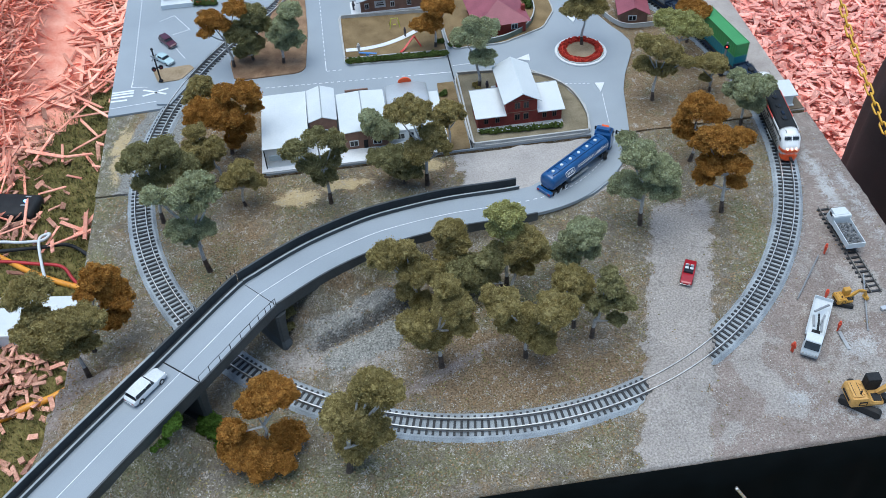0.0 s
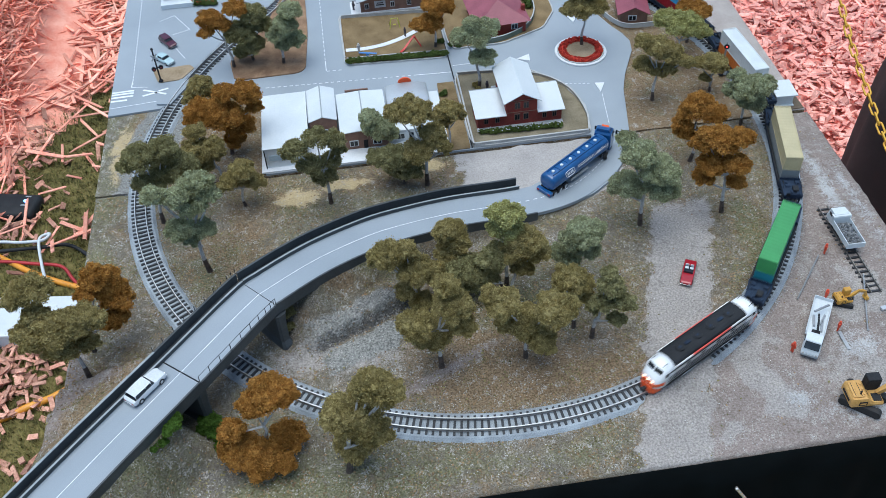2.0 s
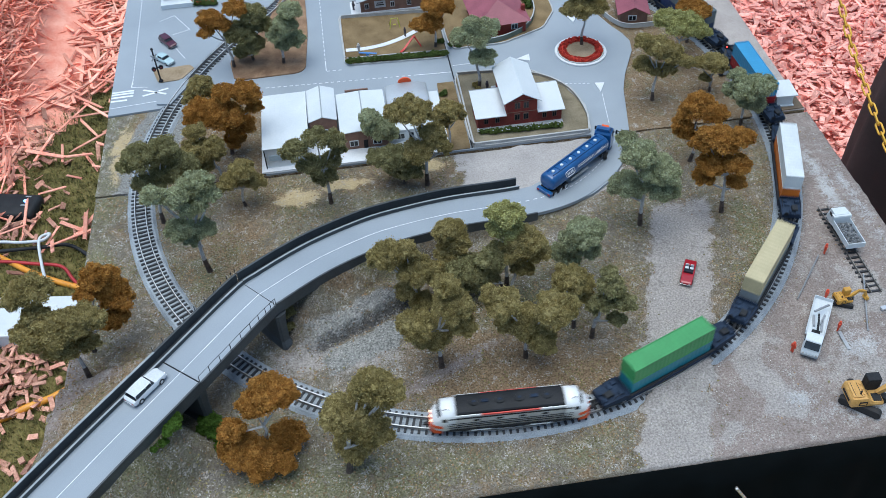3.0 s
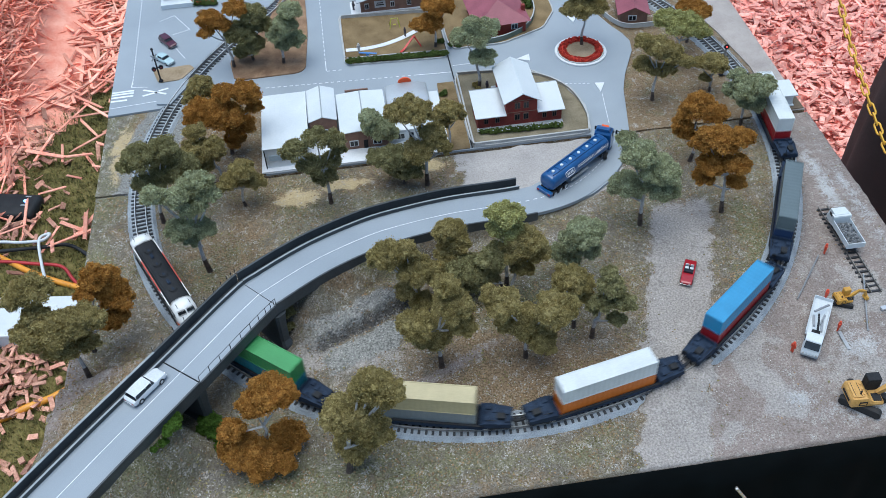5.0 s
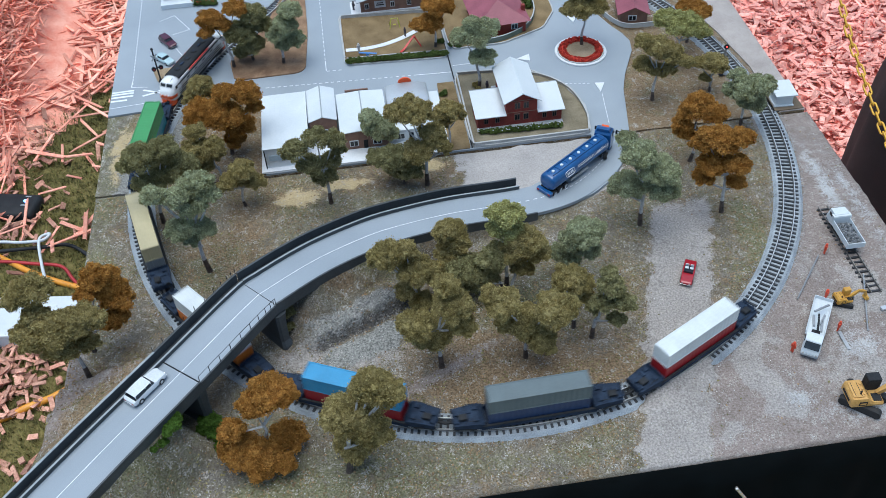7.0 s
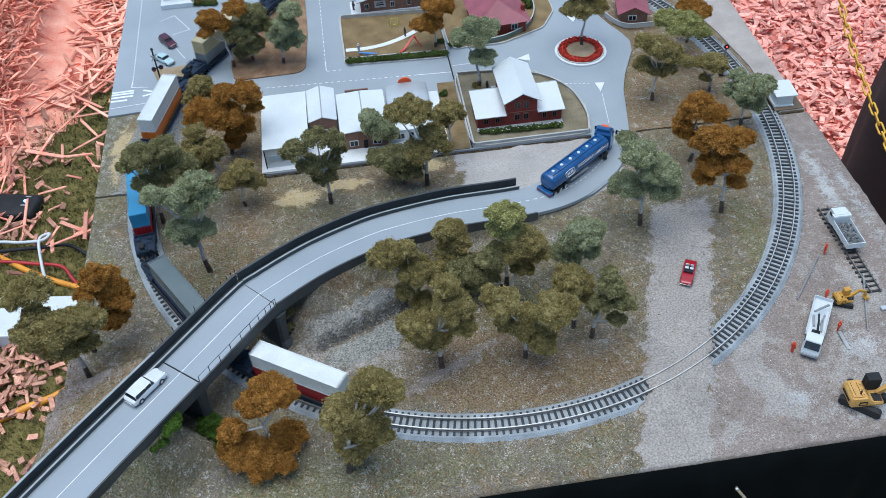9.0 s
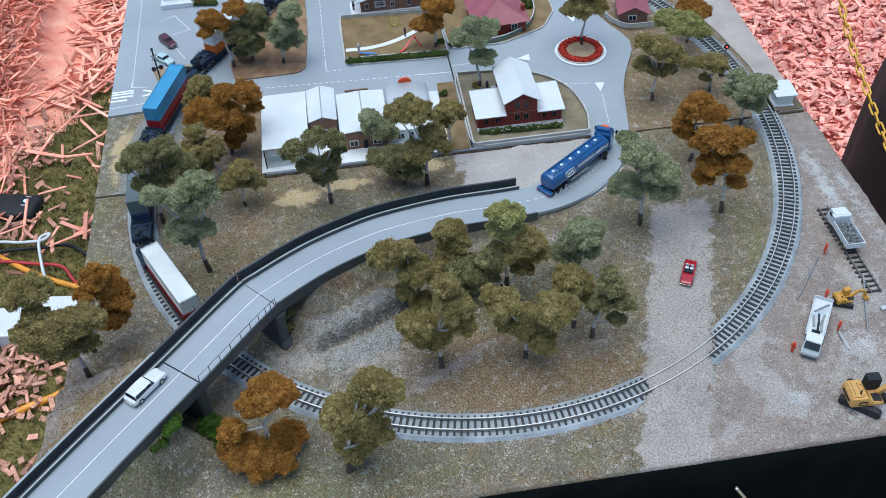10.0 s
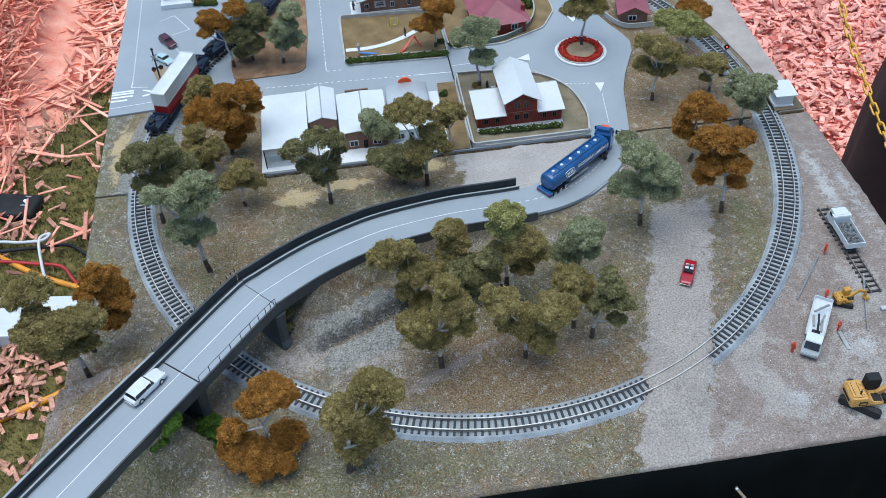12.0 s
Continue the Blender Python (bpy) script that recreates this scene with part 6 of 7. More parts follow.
for y in (1.4715, 1.4645, 1.4555, 1.4445):
    stroke(-0.427, y, -0.388 - (0.010 if y < 1.45 else 0), y + 0.001, 0.0045)
stroke(-0.371, 1.4705, -0.327, 1.4500, 0.0042)
stroke(-0.371, 1.4520, -0.345, 1.4590, 0.0042)
stroke(-0.343, 1.4620, -0.326, 1.4680, 0.0042)
stroke(-0.392, 1.492, -0.398, 1.80, 0.0014, 0.011)
stroke(-0.394, 1.4835, -0.364, 1.4785, 0.0014)
stroke(-0.3935, 1.484, -0.3925, 1.506, 0.0016)
stroke(-0.426, 1.424, -0.345, 1.431, 0.0012)
stroke(-0.356, 1.702, -0.328, 1.718, 0.0012)
stroke(-0.328, 1.718, -0.295, 1.660, 0.0012)
stroke(-0.295, 1.660, -0.328, 1.647, 0.0010)
stroke(-0.340, 1.640, -0.300, 1.560, 0.0010)
stroke(-0.149, 1.433, 0.12, 1.4195, 0.0012, 0.0105)
stroke(0.12, 1.4195, 0.190, 1.416, 0.0014)
stroke(0.195, 1.4355, 0.235, 1.436, 0.0012)
stroke(-0.037, 1.500, -0.0355, 1.80, 0.0012, 0.014)
stroke(-0.037, 1.4645, -0.0368, 1.497, 0.0014)
stroke(-0.036, 1.4635, -0.004, 1.4625, 0.0012, 0.010)
stroke(0.441, 1.302, 0.430, 1.215, 0.0007)
stroke(0.369, 1.344, 0.430, 1.332, 0.0012, 0.0075)
for tri in (((0.4355, 1.331), (0.4525, 1.329), (0.439, 1.303)), ((0.314, 1.432), (0.337, 1.421), (0.340, 1.443)), ((0.438, 1.559), (0.446, 1.531), (0.459, 1.553))):
    part("splitter_island", slab(tri, 0.0, 0.0016), M_SLAB, marks)
part("crossing_deck", slab([(-0.343, 1.418), (-0.318, 1.412), (-0.281, 1.480), (-0.303, 1.488)], 0.0002, 0.0040), M_ROAD, marks)


# ---- road vehicles ----
M_TYRE = mat("black_tyre", (0.012, 0.012, 0.013), (0.028, 0.028, 0.03), 0.01, 0.8)
M_CHROME = mat("chrome_trim", (0.62, 0.63, 0.64), (0.75, 0.76, 0.77), 0.02, 0.2, 1.0, 0.0)


def wheel(parent, x, y, r, w):
    t = part("wheel", rod((x, y - w / 2, r), (x, y + w / 2, r), r, seg=18), M_TYRE, parent)
    s = 1 if y > 0 else -1
    part("hub", rod((x, y + s * w * 0.5, r), (x, y + s * w * 0.56, r), r * 0.55, seg=14), M_CHROME, t)


def outline_loft(stations):
    """Stations along x: half width at the bottom, half width at the top, z low, z high."""
    return loft([[Vector((x, -a, z0)), Vector((x, -a * 1.03, (z0 + z1) / 2)), Vector((x, -b, z1)), Vector((x, b, z1)), Vector((x, a * 1.03, (z0 + z1) / 2)), Vector((x, a, z0))] for x, a, b, z0, z1 in stations])


def motor_car(m, colour, label, style, L=0.050):
    """Saloon, station wagon or open car; x is forward."""
    ob = thing("car", m, label, "car")
    p = paint(label.split()[0] + "_car_paint", colour, 0.25, 0.6)
    h, w = L / 2, L * 0.19
    body = outline_loft([(-h, w * 0.82, w * 0.76, L * .10, L * .165), (-h * 0.93, w * 0.97, w * 0.90, L * .065, L * .19), (-h * 0.4, w, w * 0.93, L * .06, L * .20), (h * 0.35, w, w * 0.92, L * .06, L * .20), (h * 0.9, w * 0.95, w * 0.86, L * .065, L * .175), (h, w * 0.80, w * 0.72, L * .085, L * .15)])
    b = part("body", body, p, ob)
    bv = b.modifiers.new("round", "BEVEL")
    bv.width, bv.segments = L * 0.012, 2
    top = L * 0.30
    if style != "open":
        back = -h * 0.86 if style == "wagon" else -h * 0.52
        g = part("glasshouse", outline_loft([(back, w * 0.86, w * 0.70, L * .195, L * .198), (back + L * .05, w * 0.88, w * 0.74, L * .195, top - L * .006), (h * 0.10, w * 0.88, w * 0.74, L * .195, top - L * .006), (h * 0.32, w * 0.86, w * 0.66, L * .195, L * .198)]), M_GLASS, ob)
        r = part("roof", outline_loft([(back + L * .03, w * 0.72, w * 0.66, top - L * .012, top), (-h * 0.2, w * 0.79, w * 0.70, top - L * .010, top + L * .006), (h * 0.17, w * 0.74, w * 0.66, top - L * .012, top)]), p, ob)
        for s in (-1, 1):
            for x in (back + L * .04, -h * 0.18, h * 0.12):
                part("pillar", rod((x + L * .012 * (x > 0), s * w * 0.89, L * .195), (x, s * w * 0.75, top - L * .004), L * .009, seg=6), p, ob)
    else:
        part("cockpit", box(-h * 0.12, 0, L * .185, L * .30, w * 1.5, L * .020, L * .006), M_GLASS, ob)
        for s in (-1, 1):
            st_ = part("seat", box(-h * 0.22, s * w * 0.38, L * .19, L * .085, w * 0.55, L * .030, L * .008), M_WHITE, ob)
            part("seat_back", box(-h * 0.42, s * w * 0.38, L * .19, L * .025, w * 0.55, L * .075, L * .006), M_WHITE, st_)
        part("windscreen", loft([[Vector((h * 0.22 + dx, y, z)) for y, z in ((-w * 0.8, L * .2), (w * 0.8, L * .2), (w * 0.7, L * .27), (-w * 0.7, L * .27))] for dx in (0, L * .012)]), M_GLASS, ob)
    for s in (-1, 1):
        for x in (-h * 0.62, h * 0.62):
            wheel(ob, x, s * w * 0.90, L * .075, L * .05)
        part("headlight", rod((h * 0.97, s * w * 0.55, L * .125), (h * 1.02, s * w * 0.55, L * .125), L * .022, seg=12), M_CHROME, ob)
        part("tail_light", box(-h * 1.005, s * w * 0.62, L * .115, L * .012, L * .04, L * .03), M_REDLENS, ob)
    part("bumper", box(h * 1.005, 0, L * .075, L * .022, w * 1.75, L * .022, L * .006), M_CHROME, ob)
    part("bumper", box(-h * 1.005, 0, L * .075, L * .022, w * 1.75, L * .022, L * .006), M_CHROME, ob)
    return ob


motor_car(pose(0.4475, 0.858, 0.0008, 0, 0, 62 + 180), (0.32, 0.012, 0.022), "red open-top model car with white seats on the gravel road", "open", 0.047)
motor_car(pose(-0.2895, 0.7205, 0.0852, 0, 0, 49), (0.62, 0.65, 0.68), "silver model station wagon on the bridge road", "wagon", 0.054)
motor_car(pose(-0.334, 1.617, 0.0042, 0, 0, -56), (0.075, 0.012, 0.025), "maroon model station wagon parked in the street", "wagon", 0.046)
motor_car(pose(-0.337, 1.557, 0.0042, 0, 0, -48), (0.42, 0.56, 0.60), "pale blue model saloon car at the crossing", "saloon", 0.044)


def lettering(text, parent, m, size, material):
    cu = bpy.data.curves.new("lettering", "FONT")
    cu.body, cu.size, cu.extrude, cu.align_x = text, size, 0.0001, "CENTER"
    tmp = new("lettering_source", cu)
    bpy.context.view_layer.update()
    me = bpy.data.meshes.new_from_object(tmp.evaluated_get(bpy.context.evaluated_depsgraph_get()))
    bpy.data.objects.remove(tmp)
    me.materials.clear()
    me.materials.append(material)
    ob = new("lettering", me)
    ob.parent, ob.matrix_basis = parent, m
    return ob


def tanker(m_trailer, m_cab):
    L = 0.139
    ob = thing("tank_truck", m_trailer, "blue fuel tanker truck with white lettering on the road bend", "truck")
    h = L / 2
    n = 20

    def oval(x, w, zh, zc):
        return [Vector((x, w * math.copysign(abs(math.cos(a)) ** 0.75, math.cos(a)), zc + zh * math.copysign(abs(math.sin(a)) ** 0.75, math.sin(a)))) for a in (math.tau * k / 28 for k in range(28))]

    tank = part("tank", loft([oval(x, w, z, 0.0255) for x, w, z in ((-h, 0.0105, 0.0095), (-h + 0.002, 0.0138, 0.0125), (-h + 0.006, 0.0148, 0.0135), (h - 0.006, 0.0148, 0.0135), (h - 0.002, 0.0138, 0.0125), (h, 0.0105, 0.0095))]), M_BLUE, ob, "glossy blue tank")
    smooth(tank)
    for y in (-0.0066, 0.0066):
        part("catwalk_rail", box(0, y, 0.0378, L * 0.88, 0.0010, 0.0024), M_BLUE, tank)
    for k in range(6):
        x = -h * 0.78 + k * L * 0.148
        part("hatch", rod((x, 0, 0.0385), (x, 0, 0.0405), 0.0027, 0.0024, 14), M_WHITE, tank, "white hatch lid")
        part("divider", box(x + L * 0.074, 0, 0.0382, 0.0010, 0.0128, 0.0018), M_BLUE, tank)
    for s in (-1, 1):
        part("tank_band", box(0, s * 0.0147, 0.0225, L * 0.9, 0.0008, 0.0012), M_BLUE, tank)
    side = Matrix.Translation((0.0265, -0.0156, 0.0287)) @ Matrix.Rotation(radians(68), 4, "X")
    lettering("EXCELLENCE IN LUBRICANTS", tank, side, 0.0056, M_LINE)
    ring = [Matrix.Translation((-0.030, -0.0146, 0.0305)) @ Matrix.Rotation(radians(68), 4, "X") @ Vector((0.0105 * math.copysign(abs(math.cos(a)) ** 0.6, math.cos(a)), 0.0048 * math.copysign(abs(math.sin(a)) ** 0.6, math.sin(a)), 0.0009)) for a in (math.tau * k / 30 for k in range(31))]
    badge = part("badge_ring", tube(ring, 0.0005, seg=5), M_LINE, tank)
    for k in range(4):
        q = part("badge_bar", box(0, 0, 0, 0.0022, 0.0040, 0.0004), M_LINE, badge)
        q.matrix_basis = Matrix.Translation((-0.030, -0.0146, 0.0305)) @ Matrix.Rotation(radians(68), 4, "X") @ Matrix.Translation((-0.0058 + k * 0.0038, 0, 0.0007))
    part("chassis", box(-0.004, 0, 0.0085, L * 0.96, 0.012, 0.0040), M_BLACK, ob)
    part("rear_bumper", box(-h - 0.0025, 0, 0.0070, 0.007, 0.0280, 0.0060, 0.0010), M_BLUE, ob)
    part("front_pillow", box(h - 0.012, 0, 0.0095, 0.02, 0.02, 0.004), M_BLACK, ob)
    for s in (-1, 1):
        part("side_guard", box(-0.004, s * 0.0138, 0.0085, 0.042, 0.0010, 0.0050), M_STEEL, ob)
        for x in (-0.062, -0.049, -0.036):
            wheel(ob, x, s * 0.0105, 0.0058, 0.0058)
        part("tail_light", box(-h - 0.0062, s * 0.011, 0.0090, 0.0008, 0.004, 0.003), M_REDLENS, ob)
    cabin = new("cab_unit")
    cabin.parent = ob
    cabin.matrix_basis = m_trailer.inverted() @ m_cab
    part("cab", outline_loft([(-0.014, 0.0138, 0.0128, 0.009, 0.037), (-0.012, 0.0142, 0.0135, 0.008, 0.040), (0.006, 0.0142, 0.0132, 0.008, 0.0385), (0.0125, 0.0142, 0.0126, 0.008, 0.0250), (0.0145, 0.0134, 0.0120, 0.009, 0.0150)]), M_BLUE, cabin)
    part("deflector", loft([[Vector((x, y, z)) for y, z in ((-0.0115, 0.0402), (0.0115, 0.0402), (0.0095, zt), (-0.0095, zt))] for x, zt in ((-0.011, 0.0455), (-0.004, 0.0445), (0.004, 0.0410))]), M_BLUE, cabin)
    part("light_bar", box(0.004, 0, 0.0395, 0.005, 0.0120, 0.0026, 0.0008), M_ORANGE, cabin, "orange light bar")
    wsc = part("windscreen", box(0, 0, 0, 0.0010, 0.0240, 0.0115), M_GLASS, cabin)
    wsc.matrix_basis = Matrix.Translation((0.0127, 0, 0.0266)) @ Matrix.Rotation(radians(-26), 4, "Y")
    part("grille", box(0.0150, 0, 0.0085, 0.0014, 0.0200, 0.0080), M_BLACK, cabin)
    part("tractor_chassis", box(-0.016, 0, 0.0062, 0.036, 0.0110, 0.0032), M_BLACK, cabin)
    for s in (-1, 1):
        part("side_window", box(0.002, s * 0.0140, 0.0245, 0.0100, 0.0008, 0.0080), M_GLASS, cabin)
        part("mirror", box(0.0125, s * 0.0175, 0.0240, 0.0014, 0.0030, 0.0066), M_BLACK, cabin)
        for x in (0.004, -0.026):
            wheel(cabin, x, s * 0.0108, 0.0060, 0.0058)
    return ob


tanker(pose(0.3392, 1.0972, 0.0066, 0, 0, 36.5), pose(0.4015, 1.1525, 0.0066, 0, 0, 60))


def tipper(m):
    ob = thing("tipper_truck", m, "white tipper truck loaded with grey stones on the siding", "truck")
    part("chassis", box(0, 0, 0.0050, 0.082, 0.013, 0.0035), M_BLACK, ob)
    part("cab", outline_loft([(0.020, 0.0122, 0.0112, 0.006, 0.0275), (0.024, 0.0124, 0.0116, 0.006, 0.0290), (0.038, 0.0124, 0.0112, 0.006, 0.0275), (0.042, 0.0120, 0.0105, 0.007, 0.0160)]), M_WHITE, ob)
    w = part("windscreen", box(0, 0, 0, 0.0010, 0.0205, 0.0090), M_GLASS, ob)
    w.matrix_basis = Matrix.Translation((0.0422, 0, 0.0175)) @ Matrix.Rotation(radians(-18), 4, "Y")
    for s in (-1, 1):
        part("side_window", box(0.030, s * 0.0122, 0.0175, 0.0095, 0.0008, 0.0065), M_GLASS, ob)
        part("tray_side", box(-0.014, s * 0.0135, 0.0105, 0.060, 0.0012, 0.0100, 0.0003), M_WHITE, ob)
        for x in (0.030, -0.020, -0.033):
            wheel(ob, x, s * 0.0090, 0.0050, 0.0050)
    part("tray_floor", box(-0.014, 0, 0.0095, 0.060, 0.0275, 0.0010), M_WHITE, ob)
    part("tailgate", box(-0.0445, 0, 0.0105, 0.0012, 0.0280, 0.0100), M_WHITE, ob)
    part("headboard", box(0.0165, 0, 0.0105, 0.0012, 0.0290, 0.0150), M_WHITE, ob)
    part("canopy", box(0.0205, 0, 0.0255, 0.008, 0.0290, 0.0012), M_WHITE, ob)
    rs = np.random.RandomState(31)
    part("stone_load", foliage([(-0.036 + 0.0105 * i, -0.007 + 0.007 * j, 0.0130, 0.0068) for i in range(5) for j in range(3)], rs, 0.0015, 0.5, 0.75), mat("grey_stones", (0.16, 0.17, 0.18), (0.36, 0.37, 0.38), 0.004, 0.9, bump=0.6, fine=0.001, island=0.4), ob, "load of grey stones")
    return ob


# siding with the tipper
sid = thing("siding_track", pose(0, 0, 0), "short half-buried siding track", "track", kind="structure")
sa, sb = Vector((0.6930, 0.955, 0)), Vector((0.6920, 0.777, 0))
for u in (-0.0072, 0.0072):
    part("siding_rail", ribbon([sa, sa.lerp(sb, 0.5), sb], [(u - 0.0006, 0.003), (u + 0.0006, 0.003), (u + 0.0006, 0.0055), (u - 0.0006, 0.0055)]), M_RUST, sid)
for k in range(19):
    p = sa.lerp(sb, (k + 0.5) / 19)
    o = new("siding_sleeper", sl_mesh)
    o.parent, o.matrix_basis = sid, Matrix.Translation((p.x, p.y, -0.0024)) @ Matrix.Rotation(radians(89), 4, "Z") @ Matrix.Diagonal((0.9, 0.72, 0.9, 1))
tipper(pose(0.6945, 0.891, 0.0055, 0, 0, 89) @ Matrix.Diagonal((0.84, 0.94, 0.94, 1)))


def crane_truck(m):
    ob = thing("crane_truck", m, "white flatbed truck with a grey loading crane", "truck")
    part("chassis", box(0, 0, 0.0050, 0.096, 0.013, 0.0035), M_BLACK, ob)
    part("cab", outline_loft([(0.024, 0.0125, 0.0115, 0.006, 0.0270), (0.028, 0.0128, 0.0120, 0.006, 0.0290), (0.040, 0.0128, 0.0116, 0.006, 0.0280), (0.0465, 0.0126, 0.0112, 0.006, 0.0170), (0.0485, 0.0122, 0.0108, 0.007, 0.0110)]), M_WHITE, ob)
    w = part("windscreen", box(0, 0, 0, 0.0010, 0.0215, 0.0105), M_GLASS, ob)
    w.matrix_basis = Matrix.Translation((0.0469, 0, 0.0182)) @ Matrix.Rotation(radians(-30), 4, "Y")
    part("bumper", box(0.0492, 0, 0.0060, 0.0018, 0.0245, 0.0040, 0.0006), M_EDGE, ob)
    for s in (-1, 1):
        part("side_window", box(0.034, s * 0.0126, 0.0175, 0.0100, 0.0008, 0.0070), M_GLASS, ob)
        part("tray_side", box(-0.020, s * 0.0135, 0.0105, 0.068, 0.0010, 0.0055, 0.0002), M_WHITE, ob)
        part("headlight", box(0.0490, s * 0.0095, 0.0085, 0.0012, 0.0034, 0.0028), M_CHROME, ob)
        for x in (0.034, -0.024, -0.037):
            wheel(ob, x, s * 0.0092, 0.0052, 0.0050)
    part("tray_floor", box(-0.020, 0, 0.0092, 0.070, 0.0280, 0.0012), M_WHITE, ob)
    part("tailgate", box(-0.0545, 0, 0.0105, 0.0010, 0.0270, 0.0055), M_WHITE, ob)
    part("crane_base", box(0.0185, 0, 0.0105, 0.0075, 0.0120, 0.0130, 0.0010), M_BLACK, ob)
    part("crane_boom", tube([(0.018, 0.002, 0.0235), (0.002, 0.000, 0.0265), (-0.014, -0.002, 0.0235)], 0.0018, 0.0014, 8), M_BLACK, ob)
    part("crane_jib", box(0, 0, 0, 0.030, 0.0030, 0.0024, 0.0005), M_STEEL, ob).matrix_basis = Matrix.Translation((-0.029, 0.000, 0.0195)) @ Matrix.Rotation(radians(-38), 4, "Z") @ Matrix.Rotation(radians(-8), 4, "Y")
    for x, y, r in ((-0.010, -0.006, 12), (-0.016, 0.006, -8), (-0.004, 0.007, 5)):
        part("stowed_tool", box(0, 0, 0.0106, 0.020, 0.0034, 0.0028, 0.0005), M_STEEL, ob).matrix_basis = pose(x, y, 0, 0, 0, r)
    return ob


crane_truck(pose(0.5795, 0.726, 0.0012, 0, 0, 236) @ Matrix.Diagonal((1.0, 0.88, 0.94, 1)))
crew = figurine(0.612, 0.772, 0.0118, M_HIVIS, "plain orange-red model worker figurine on the truck tray")


def excavator(m, k, arm, label, turn=0.0, paint_m=None):
    """Tracked digger, k times a body 30 mm long; arm: (reach, height) points of boom and stick; turn: of the crawlers below the house."""
    shade = paint_m or M_CATYEL
    ob = thing("excavator", m, label, "excavator")
    ob.scale = (k, k, k)
    for s in (-1, 1):
        ring = []
        for i in range(32):
            a = math.tau * i / 32
            ring.append((math.cos(a) * 0.0048 + (0.0155 if math.cos(a) > 0 else -0.0155), math.sin(a) * 0.0046 + 0.0048))
        t = part("crawler_track", loft([[Vector((x, s * 0.0112 + dy, z)) for x, z in ring] for dy in (-0.0032, 0.0032)]), M_TYRE, ob)
        t.matrix_basis = Matrix.Rotation(radians(turn), 4, "Z")
        for i in range(0, 32):
            x, z = ring[i]
            a = math.tau * i / 32
            g = part("grouser", box(0, 0, -0.0003, 0.0012, 0.0068, 0.0007), M_TYRE, t)
            g.matrix_basis = Matrix.Translation((x, s * 0.0112, z)) @ Matrix.Rotation(math.pi / 2 - a, 4, "Y")
    part("undercarriage", box(0, 0, 0.0035, 0.020, 0.0160, 0.0050, 0.0008), M_BLACK, ob).matrix_basis = Matrix.Rotation(radians(turn), 4, "Z")
    part("slew_ring", rod((0, 0, 0.0085), (0, 0, 0.0105), 0.0080, seg=20), M_BLACK, ob)
    part("house_body", outline_loft([(-0.0200, 0.0112, 0.0100, 0.0110, 0.0190), (-0.0185, 0.0128, 0.0118, 0.0105, 0.0215), (-0.004, 0.0128, 0.0118, 0.0105, 0.0215), (0.0020, 0.0128, 0.0120, 0.0105, 0.0160), (0.0130, 0.0126, 0.0118, 0.0105, 0.0150)]), shade, ob)
    part("engine_hood", box(-0.0125, 0, 0.0215, 0.0110, 0.0190, 0.0014, 0.0005), shade, ob)
    for x in (-0.0155, -0.0095, -0.0035):
        part("panel_seam", box(x, 0, 0.0229, 0.0004, 0.0170, 0.0003), M_BLACK, ob)
    for y in (-0.0060, 0.0, 0.0060):
        part("hood_latch", box(-0.0065, y, 0.0229, 0.0024, 0.0026, 0.0008, 0.0002), shade, ob)
    part("counterweight_bar", box(-0.0202, 0, 0.0135, 0.0006, 0.0150, 0.0030), M_BLACK, ob)
    part("exhaust", rod((-0.010, -0.006, 0.0225), (-0.010, -0.006, 0.0275), 0.0009, seg=8), M_BLACK, ob)
    cab = part("cab", box(0.0060, 0.0072, 0.0150, 0.0140, 0.0100, 0.0160, 0.0014), M_BLACK if k > 1 else shade, ob)
    part("cab_glass", box(0.0132, 0.0072, 0.0185, 0.0008, 0.0084, 0.0100), M_GLASS, cab)
    part("cab_roof", box(0.0060, 0.0072, 0.0311, 0.0135, 0.0096, 0.0010, 0.0004), shade if k < 1 else M_BLACK, cab)
    for s in (-1, 1):
        part("side_panel", box(-0.008, s * 0.0129, 0.0125, 0.0085, 0.0006, 0.0055), M_BLACK, ob)
        part("panel_bar", box(-0.008, s * 0.0133, 0.0140, 0.0060, 0.0004, 0.0022), shade, ob)
    part("walkway", box(0.0075, -0.0065, 0.0152, 0.0090, 0.0090, 0.0010), M_BLACK, ob)
    pts = [Vector((x, -0.002, z)) for x, z in arm]
    for a, b, w in zip(pts, pts[1:], (0.0058, 0.0052, 0.0042)):
        q = (b - a).to_track_quat("X", "Z").to_matrix().to_4x4()
        part("boom", loft([[q @ Vector((x, y * t, z * t)) + a for y, z in ((-w / 2.6, -w / 2), (w / 2.6, -w / 2), (w / 2.6, w / 2), (-w / 2.6, w / 2))] for x, t in ((-0.001, 0.8), ((b - a).length * 0.5, 1.1), ((b - a).length + 0.001, 0.75))]), shade, ob)
    part("boom_ram", rod((0.010, -0.002, 0.013), pts[1] * 0.75 + pts[0] * 0.25 + Vector((0, 0, -0.003)), 0.0010, seg=8), M_CHROME, ob)
    e = pts[-1]
    part("bucket", loft([[Vector((e.x + dx, e.y - 0.002 + y, e.z + dz)) for dx, dz in ((0, 0), (0.006, -0.002), (0.007, -0.008), (0.001, -0.010), (-0.003, -0.006))] for y in (-0.004, 0.008)]), shade, ob)
    return ob


